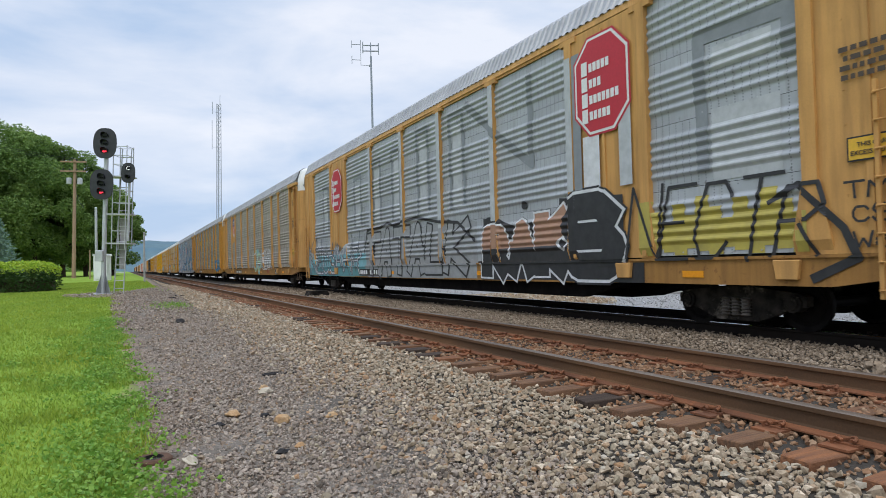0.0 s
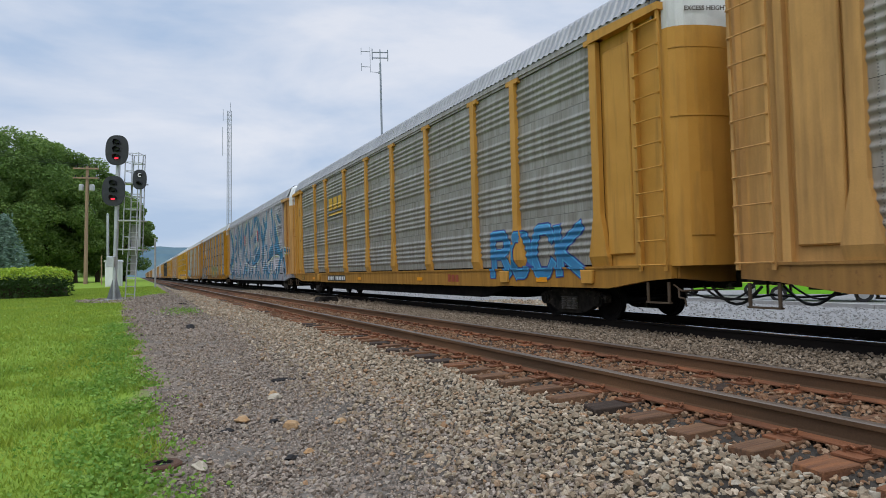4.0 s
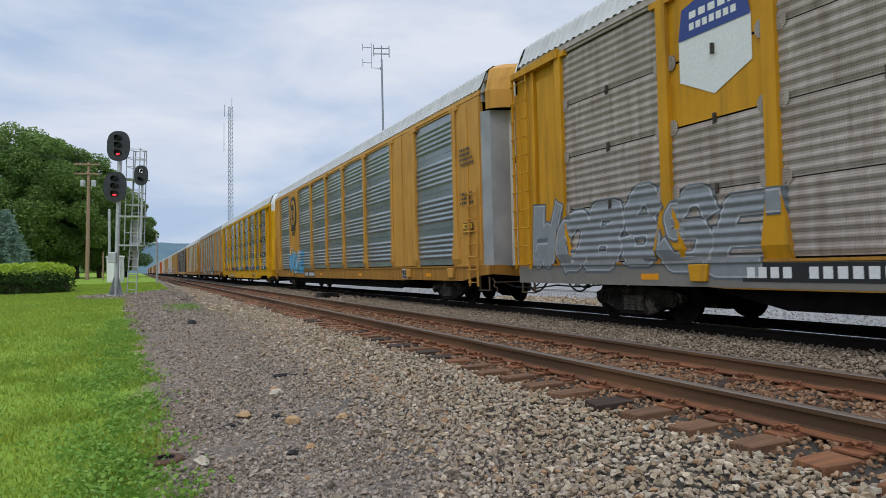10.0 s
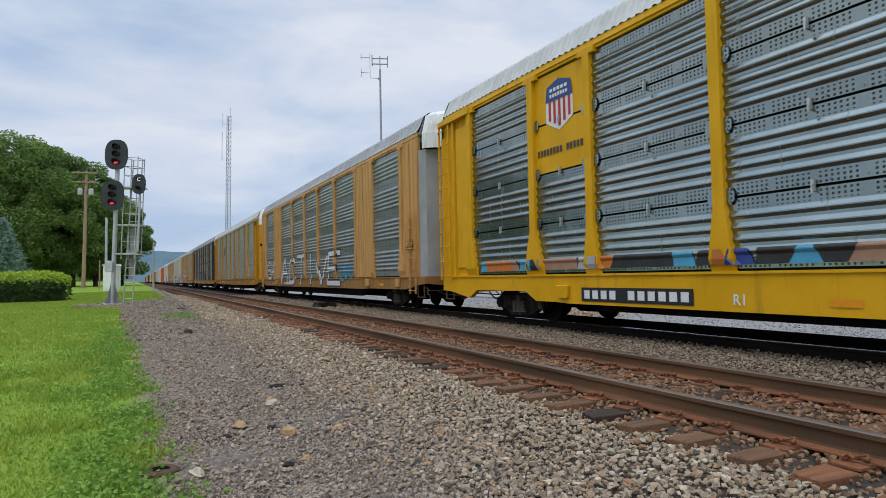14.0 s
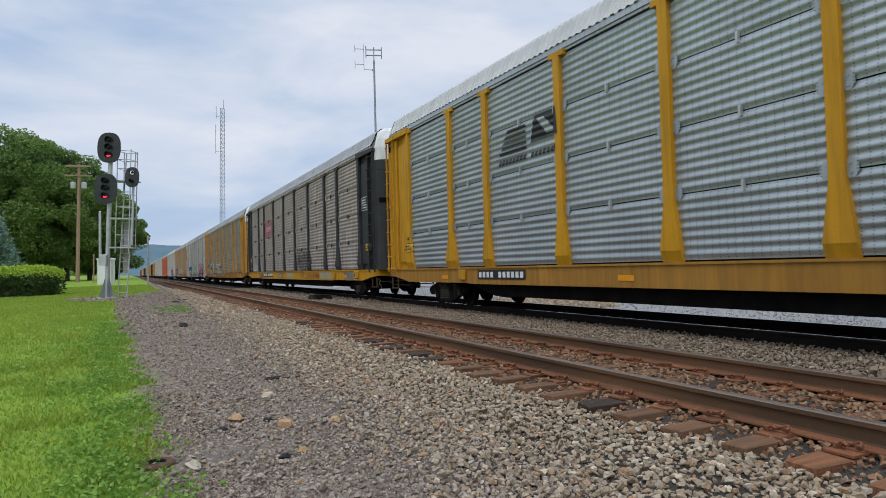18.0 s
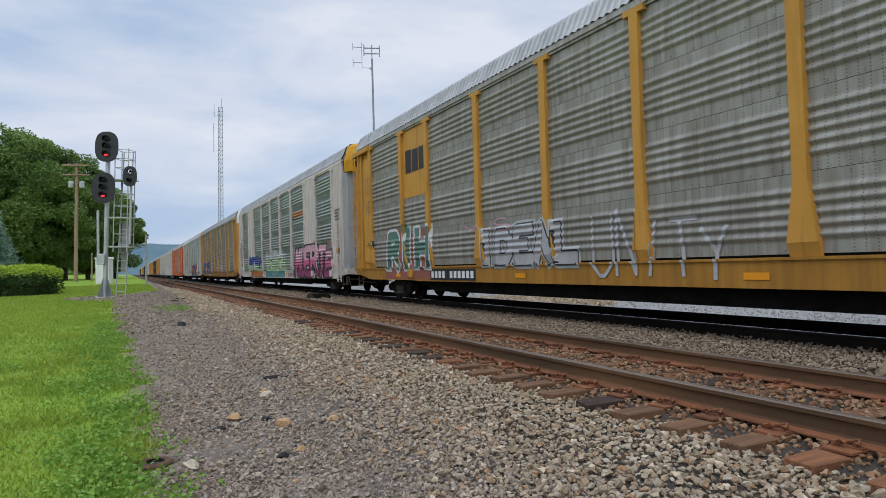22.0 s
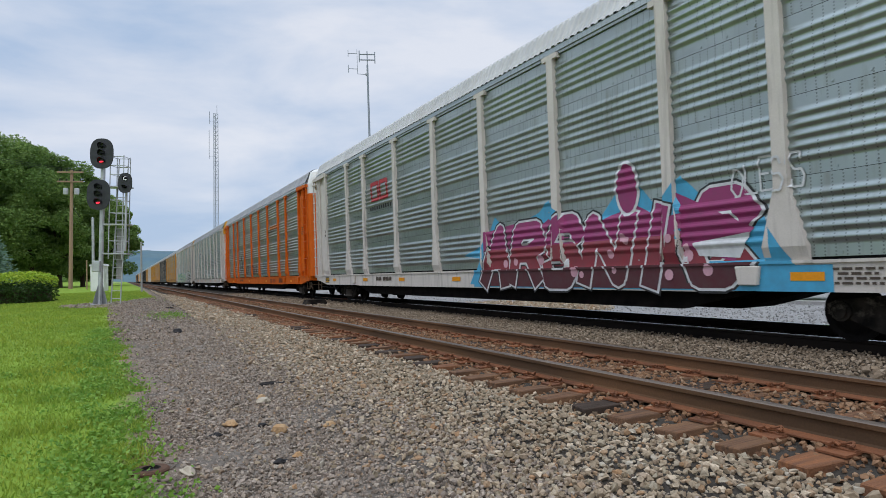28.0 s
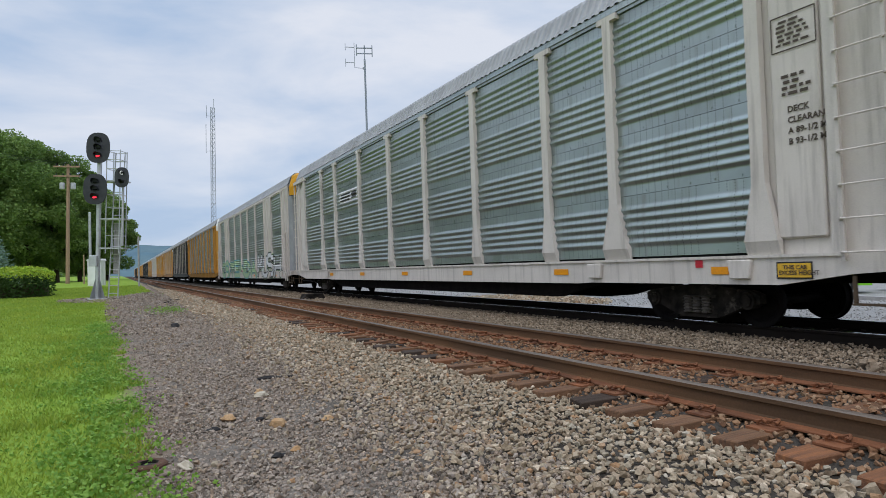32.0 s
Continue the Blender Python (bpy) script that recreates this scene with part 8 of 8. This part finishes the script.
    a.letters("TNR", 22.5, 23.1, 2.4, 2.55, .03, S_BLACK, None, None, 43)
    for i in range(12):
        rng = random.Random(50 + i)
        a.disc(rng.uniform(21.6, 22.8), rng.uniform(1.2, 2.7), rng.uniform(.02, .09), 1, S_WHITE, 10)
    a.done("blue, green and pink letter graffiti along the foot")
    height_label(11, 25.0, 1.42, .5, .2)
    height_label(11, .7, 1.72, .45, .2)
    small_print(11, 24.95, 25.4, 2.6, 2.9, 2, 14)
    small_print(11, .6, 1.3, 3.0, 3.5, 4, 15)
    reflectors(11, (4.2, 10.4, 13.6, 16.6, 22.3))

    a = Art(12)
    a.letters("BEER", 19.0, 25.0, 1.0, 2.1, .3, S_NAVY, S_SKY, None, 44, .06, wild=.2)
    a.letters("EROS", 14.8, 17.2, 1.1, 1.95, .12, S_ROSE, None, None, 45, wild=.2)
    a.letters("STRATA", 6.9, 11.1, 1.05, 1.6, .12, S_SILVER, None, None, 46, wild=.15)
    a.letters("HI", 1.9, 2.8, 1.4, 2.1, .05, S_TEAL, None, None, 47, wild=.2)
    a.letters("SKE", 2.0, 4.0, 1.1, 1.5, .06, S_TEAL, None, None, 48, wild=.2)
    a.done("small blue, white and rose spray tags")
    number_plate(12, 17.8, 20.4, .68, .92)
    small_print(12, .8, 1.35, 3.07, 3.55, 5, 16, frame=True)

    a = Art(13, "emblem")
    for y in (18.25, 19.05):
        a.stroke([(y, 3.55), (y + .62, 3.55), (y + .72, 4.1), (y + .1, 4.1), (y, 3.55)], .13, 2, S_RED)
    a.bars(17.95, 19.95, 3.2, 3.33, 2, P_BLACK, 10, 2, .45)
    a.done("slanted red railway emblem over black print")
    a = Art(13)
    for y0, z0, y1, z1, y2, z2 in ((12.9, .7, 11.7, 2.25, 9.5, .7), (12.2, .9, 9.6, 2.4, 7.5, .7), (9.4, .7, 7.3, 2.62, 5.6, .7), (8.0, .7, 6.2, 2.4, 4.4, .7), (13.2, 1.4, 9.5, 2.3, 7.0, .8), (7.5, 1.2, 5.0, 1.95, 4.2, .7)):
        a.poly([(y0, z0), (y1, z1), (y2, z2)], 0, S_SKY)
    a.rect(3.9, 12.7, .64, .98, 0, S_SKY)
    jagged(a, 5.3, 12.1, .66, 1.7, 2.15, 1, [(1.04, S_MAROON), (1.5, S_WINE), (9, S_MAGENTA)], 11, 49)
    a.letters("ARSNIC", 4.9, 12.2, .66, 2.12, .36, [(1.04, S_MAROON), (1.5, S_WINE), (9, S_MAGENTA)], S_WHITE, S_BLACK, 49, .045, .08, .14, slant=.3)
    a.poly([(6.3, 2.15), (4.95, 1.5), (5.3, 1.05), (6.2, 1.3)], 4, S_MAGENTA)
    a.poly([(6.0, 1.35), (5.0, 1.45), (5.2, 1.1), (5.9, 1.15)], 5, S_WHITE)
    a.disc(7.35, 2.35, .3, 4, S_WHITE, 18, .48)
    a.disc(7.35, 2.35, .24, 5, S_MAGENTA, 18, .42)
    for i in range(14):
        rng = random.Random(90 + i)
        a.disc(rng.uniform(5.2, 11.4), rng.uniform(.8, 1.6), rng.uniform(.05, .11), 5, S_ROSE, 10)
    a.letters("OLESS", 4.2, 5.3, 1.95, 2.35, .03, S_WHITE, None, None, 51, wild=.3)
    a.done("large maroon and white letters on a blue cloud")
    number_plate(13, 18.0, 19.5, .76, .97, False)
    reflectors(13, (4.0, 13.4, 17.0, 20.3, 24.0))
    height_label(13, 25.0, .74, .45, .18)
    small_print(13, 25.0, 25.5, 2.6, 2.95, 2, 17)
    small_print(13, .88, 1.42, 3.3, 3.72, 4, 30, frame=True)
    small_print(13, .9, 1.35, 2.55, 2.95, 4, 31)
    small_print(13, 3.2, 3.9, .72, .95, 4, 32)

    a = Art(14, "emblem")
    for i in range(4):
        y = 6.4 + i * .55
        a.poly([(y + .2, 3.75), (y + .66, 3.75), (y + .58, 3.97), (y + .12, 3.97)], 2, S_ORANGE)
    a.poly([(6.5, 3.67), (9.05, 3.62), (9.05, 3.68), (7.6, 3.71)], 2, P_BLACK)
    a.done("slanted orange railway name as blocks")
    a = Art(14)
    a.letters("KEEP IT", 15.15, 17.05, 1.26, 1.82, .045, S_BLACK, None, None, 52, wild=.05)
    a.letters("WOOKIE", 12.9, 15.1, 1.2, 1.8, .045, S_BLACK, None, None, 53, wild=.06)
    a.stroke([(19.4, 1.6), (19.62, 1.85), (19.5, 2.15), (19.25, 2.4), (19.15, 2.58), (18.95, 2.56), (18.85, 2.3), (18.62, 2.0), (18.6, 1.75), (18.75, 1.55), (18.95, 1.5)], .045, 2, S_BLACK)
    a.poly([(19.15, 2.55), (18.97, 2.55), (18.93, 2.3), (19.2, 2.25)], 2, S_BLACK)
    a.poly([(18.95, 2.05), (18.8, 2.2), (18.66, 2.0), (18.72, 1.85)], 2, S_BLACK)
    a.stroke([(19.6, 1.78), (19.35, 1.86), (19.1, 1.8), (18.85, 1.86), (18.62, 1.78)], .035, 2, S_BLACK)
    for y in (19.35, 18.8):
        a.stroke([(y + .13 * math.cos(b), 1.66 + .12 * math.sin(b)) for b in [i * .7 for i in range(10)]], .03, 2, S_BLACK)
    a.stroke([(19.2, 1.6), (19.3, 1.35), (19.4, 1.15)], .035, 2, S_BLACK)
    a.stroke([(19.0, 1.6), (18.9, 1.35), (18.85, 1.15)], .035, 2, S_BLACK)
    a.letters("ICE", 9.9, 11.2, 1.6, 2.0, .07, S_BLUETAG, None, None, 54)
    a.letters("JERKY", 9.9, 11.7, 1.15, 1.5, .06, S_BLUETAG, None, None, 55)
    a.bars(5.6, 6.5, .7, .95, 2, S_BLACK, 4, 2, .4)
    a.bars(8.2, 8.8, .7, .92, 2, S_BLACK, 2, 2, .4)
    a.done("thin black marker drawing and words on the panels")
    number_plate(14, 18.2, 19.8, .74, .94, False)
    small_print(14, 25.0, 25.5, 2.4, 2.7, 2, 18)
    small_print(14, .8, 1.3, 3.0, 3.4, 4, 19)

    a = Art(15, "emblem")
    a.rect(17.85, 19.95, 3.55, 4.0, 2, S_WHITE)
    for i in range(3):
        a.rect(18.7, 19.8, 3.62 + i * .11, 3.68 + i * .11, 3, P_BLACK)
    a.rect(17.95, 18.5, 3.65, 3.9, 3, P_BLACK)
    a.done("small black and white railway emblem")
    words(15, ["DECK", "CLEARANCE", "A 89-1/2 MIN", "B 93-1/2 MIN"], 1.28, 2.85, .11, M_LABEL_B, x=HALF)
    small_print(15, .86, 1.45, 3.65, 4.1, 6, 20, frame=True)
    small_print(15, .95, 1.35, 3.05, 3.35, 4, 21)
    height_label(15, 1.05, .74, .45, .18)
    reflectors(15, (2.1, 5.85, 9.6, 13.5, 17.3, 21.0))
    a = Art(15, "reflector")
    a.rect(2.69, 2.83, .88, .99, 2, P_RED)
    a.done("small red square marker")

    a = Art(16)
    a.letters("MUSH", 2.4, 8.9, .7, 2.0, .24, S_WHITE, S_BLACK, S_MINT, 56, .08, .1, .2)
    a.letters("OSTENDA", 9.2, 24.5, .7, 1.9, .3, S_MINT, S_TEAL, S_PINK, 57, .08, .06, .2)
    a.done("teal and black letter graffiti along the foot")

    for k in (1, 2, 4, 6, 8, 9, 10, 12, 14):
        a = Art(k, "car_builder_mark")
        z = SPECS[k].get("low", .62) + .1
        a.bars(7.4, 8.1, z, z + .2, 2, P_TTX, 3, 2, .25)
        a.done("faded red maker's mark as blocks")
    for k in (1, 5, 6, 8, 9, 10, 13):
        a = Art(k, "service_placard")
        z = SPECS[k].get("low", .62) + .06
        y = 5.2 if k in (5, 1) else 6.7 if k == 6 else 2.0
        a.rect(y, y + .48, z, z + .3, 2, P_WHITE)
        a.rect(y + .03, y + .22, z + .09, z + .27, 3, P_BLACK)
        a.rect(y + .25, y + .45, z + .09, z + .27, 3, P_BLACK)
        a.rect(y + .03, y + .45, z + .02, z + .07, 3, P_BLACK)
        a.done("white and black service placard")
    for k in range(17):
        if k not in (11, 13, 15):
            reflectors(k, (5.4, 9.8, 15.6, 21.2) if k == 6 else (3.4, 9.8, 15.6, 22.6), SPECS[k].get("low", .62) + .12, .4, .1)
        low = SPECS[k].get("low", .62)
        bolt_boxes(k, (5.0, 12.9, 21.2) if k == 6 else (1.9, 4.9, 21.6), low)
    pull_signs()


def mural():
    """Interlocking striped ribbons of blue over silver: leaning letters along the whole flank, tails at their foot."""
    a = Art(3, "mural")
    rng = random.Random(60)

    def curve(pts, n=14):
        """A smooth line through the points."""
        q = [pts[0]] + list(pts) + [pts[-1]]
        out = []
        for i in range(n + 1):
            u = i / n * (len(pts) - 1)
            j = min(int(u), len(pts) - 2)
            t = u - j
            p0, p1, p2, p3 = q[j:j + 4]
            out.append(tuple(.5 * (2 * p1[c] + (p2[c] - p0[c]) * t + (2 * p0[c] - 5 * p1[c] + 4 * p2[c] - p3[c]) * t * t + (3 * p1[c] - p0[c] - 3 * p2[c] + p3[c]) * t ** 3) for c in (0, 1)))
        return out

    def ribbon(W, *pts, lime=0.0, stripes=5, taper=.3):
        n = 10
        line = curve(pts, n)
        wid = [.86 * W * (taper + (1 - taper) * math.sin(math.pi * (.06 + .88 * j / n))) for j in range(n + 1)]
        wob = [rng.uniform(-.05, .05) for j in range(n + 1)]
        side = []
        for j in range(n + 1):
            (ya, za), (yb, zb) = line[max(0, j - 1)], line[min(n, j + 1)]
            d = math.hypot(yb - ya, zb - za) or 1
            side.append((-(zb - za) / d, (yb - ya) / d))

        def strip(lo, hi, grow, layer, m, shift=0.0):
            for j in range(n):
                q = []
                for i, e in ((j, lo), (j + 1, lo), (j + 1, hi), (j, hi)):
                    off = wid[i] * (e + shift * wob[i]) + (grow if e == hi else -grow)
                    q.append((line[i][0] + side[i][0] * off, line[i][1] + side[i][1] * off))
                a.poly([(min(26.4, max(.1, y)), min(5.19, max(.66, z))) for y, z in q], layer, m)
        if lime:
            strip(-.5 - max(0, lime) * .35, .5 + max(0, -lime) * .35, .13, 0, S_LIME)
        strip(-.5, .5, .12, 1, S_WHITE)
        strip(-.5, .5, .04, 2, S_BLACK)
        for k in range(stripes):
            lo = -.48 + k * .98 / stripes
            strip(lo, lo + .98 / stripes * rng.uniform(.5, .74), 0, 3, S_BLUE if k % 3 == 2 else S_SKY2, 1.0)

    ribbon(1.0, (25.2, 5.0), (24.0, 4.05), (23.4, 3.2), (23.8, 2.5), (24.7, 2.1), (25.9, 1.4), lime=.35, stripes=7)
    ribbon(.8, (22.75, 2.6), (22.7, 1.7), (22.3, .75))
    ribbon(.62, (22.5, 2.95), (21.6, 3.45), (20.7, 4.0), lime=.45)
    ribbon(.6, (22.3, 2.35), (21.4, 2.25), (20.9, 1.4))
    ribbon(.7, (20.5, 4.95), (20.3, 3.7), (19.9, 2.3))
    ribbon(.55, (20.0, 5.15), (19.2, 4.1), (18.9, 3.0), lime=-.5)
    ribbon(.7, (18.8, 3.1), (18.3, 4.1), (17.9, 5.18))
    ribbon(.65, (17.5, 4.95), (17.3, 3.6), (17.55, 2.1))
    ribbon(.45, (17.2, 2.7), (16.7, 3.2), (16.3, 3.9))
    ribbon(.62, (16.9, 3.95), (15.9, 4.5), (14.9, 5.18), lime=.5)
    ribbon(.85, (14.45, 5.1), (14.2, 4.0), (14.05, 2.85), stripes=6)
    ribbon(.5, (15.9, 2.5), (15.3, 3.1), (14.9, 3.9), lime=.6)
    ribbon(.75, (13.5, 3.95), (12.5, 4.5), (11.5, 4.98), (10.8, 5.15), lime=.6, stripes=6)
    ribbon(.58, (12.8, 3.1), (11.6, 3.55), (10.6, 3.85), (10.2, 4.45), lime=.5)
    ribbon(.42, (12.6, 2.5), (11.6, 2.7), (10.8, 3.0), lime=.5, stripes=4)
    ribbon(.8, (12.7, 1.8), (11.4, 2.1), (10.3, 2.45), (9.5, 2.8), lime=-.3, stripes=6)
    ribbon(.75, (10.45, 5.1), (10.05, 3.8), (9.6, 2.9), (9.3, 1.9), stripes=6)
    ribbon(.85, (9.95, 4.95), (9.0, 3.95), (8.4, 3.2), (8.45, 2.6), (8.8, 1.6), stripes=6)
    ribbon(.65, (8.7, 2.8), (7.3, 4.2), (6.3, 5.15), lime=.4)
    ribbon(.95, (5.3, 5.15), (4.5, 4.05), (3.7, 3.0), (2.7, 2.2), lime=.3, stripes=7)
    ribbon(.85, (6.9, 1.85), (5.6, 2.45), (4.2, 2.6), (2.8, 2.35), lime=-.2, stripes=7)
    ribbon(.2, (2.7, 2.3), (1.7, 2.42), (.9, 2.35), (.2, 2.35), lime=-.9, stripes=2)
    ribbon(.5, (2.1, 2.5), (2.9, 1.7), (3.7, .72))
    ribbon(.36, (1.8, 2.3), (1.45, 1.5), (1.3, .72))
    for y, lean, top in ((24.5, .9, 1.8), (23.6, -.5, 1.5), (21.3, -.8, 1.9), (20.6, .5, 1.4), (19.2, .7, 1.7), (17.0, -1.3, 1.7), (15.9, .9, 1.9), (14.4, 1.0, 1.8), (13.2, -.6, 1.5), (11.4, -.9, 1.8), (10.4, .6, 1.3), (9.45, .05, 1.8), (8.1, -.2, 1.6), (7.3, .8, 2.0),
                         (6.2, -.9, 1.8), (4.9, .7, 1.7), (4.0, -.4, 1.4)):
        ribbon(.55, (y + lean / 2, top), (y + .1, (top + .72) / 2), (y - lean / 2, .7), stripes=4, taper=.05, lime=.5 if int(y) % 3 == 0 else 0)
    # slivers and flicks between the letters
    for y, z, dy, dz, w in ((22.6, 4.6, -1.3, -.5, .4), (21.6, 2.9, -.8, -.5, .3), (19.6, 2.2, -1.0, -.6, .35), (18.4, 2.5, -.9, .6, .3), (16.4, 2.6, -1.1, -.7, .4), (15.0, 2.4, -.8, -.6, .35), (13.6, 2.9, .5, -1.2, .4),
                            (13.3, 2.4, -.6, -.8, .35), (10.9, 4.3, -.5, .6, .3), (8.3, 4.9, -1.0, -.9, .45), (7.6, 3.0, -1.1, -.5, .4), (6.6, 3.6, .3, -1.3, .4), (5.6, 3.9, -.5, -1.0, .3), (3.6, 4.7, -1.0, -.6, .35)):
        ribbon(w, (y, z), (y + dy * .5 + .12, z + dz * .5), (y + dy, z + dz), stripes=3, taper=.05)
    for i in range(34):
        y, z = 24.6 - i * .66, rng.uniform(1.1, 4.6)
        pts = [(y, z)]
        for j in range(4):
            pts.append((pts[-1][0] - rng.uniform(.05, .4), min(5.1, max(.7, pts[-1][1] + rng.uniform(-.55, .55)))))
        a.stroke(pts, .05, 1, S_WHITE, .02)
        if i % 2:
            a.stroke([(p - .09, q - .03) for p, q in pts], .09, 0, S_BLACK, .03)
    for i in range(22):
        y, z = rng.uniform(3.0, 24.0), rng.uniform(.9, 4.8)
        r = rng.uniform(.1, .28)
        for g in (1.0, .55):
            a.stroke([(y + r * g * math.cos(b * .63), z + r * 1.3 * g * math.sin(b * .63)) for b in range(rng.randint(6, 11))], .025, 1, S_SILVER)
    for z in (4.75, 4.4, 4.05, 3.7, 3.35):
        a.letters("STSWHTN", 1.9, 3.3, z, z + .26, .03, S_BLACK, None, None, int(z * 10), wild=.3)
    a.letters("MARS", 24.4, 25.5, 2.35, 2.6, .035, S_BLACK, None, None, 77, wild=.3, layer=6)
    a.done("sweeping blue, black and white mural on silver")


def end_words():
    """Warning words on the white caps of the leading ends."""
    me = text_mesh("EXCESS HEIGHT", .1, M_LABEL_B, .002)
    for k in (1, 2, 3, 4, 6, 10, 12, 14):
        t = part("lettering", me, None, CARS[k], "small black warning lettering")
        t.rotation_euler = (math.pi / 2, 0, -.4)
        t.location = (-1.3, -.262, 5.08)
        if k in (1, 10, 12):
            for i, w in enumerate(("DECK", "CLEARANCE")):
                d = part("lettering", cached(("txt2", w), lambda: text_mesh(w, .1, M_LABEL_B, .002)), None, CARS[k])
                d.rotation_euler, d.location = (math.pi / 2, 0, -math.pi / 2), (-HALF - .0, .58, 2.42 - i * .13)


end_words()


def pull_signs():
    """A round no-entry style sign on one car's corner."""
    a = Art(8, "round_sign")
    a.disc(.36, 1.72, .17, 6, P_WHITE, 20)
    a.disc(.36, 1.72, .165, 7, P_RED, 20)
    a.disc(.36, 1.72, .125, 8, P_WHITE, 20)
    a.stroke([(.26, 1.82), (.46, 1.62)], .035, 9, P_RED, square=True)
    a.done("round red and white prohibition sign")


dress()


def motions():
    for k, c in enumerate(CARS):
        walk(c, [(t, pose(TRACK_B, run(k, t), 0)) for t in range(0, 33)])
        if k < 18:
            for w in [o for o in c.children_recursive if o.name.startswith("wheelset")]:
                at = w.location.copy()
                walk(w, [(f / FPS, pose(at.x, at.y, at.z, math.degrees((run(k, 0) - run(k, f / FPS)) / WHEEL_R) % 360)) for f in range(0, 961)])


motions()
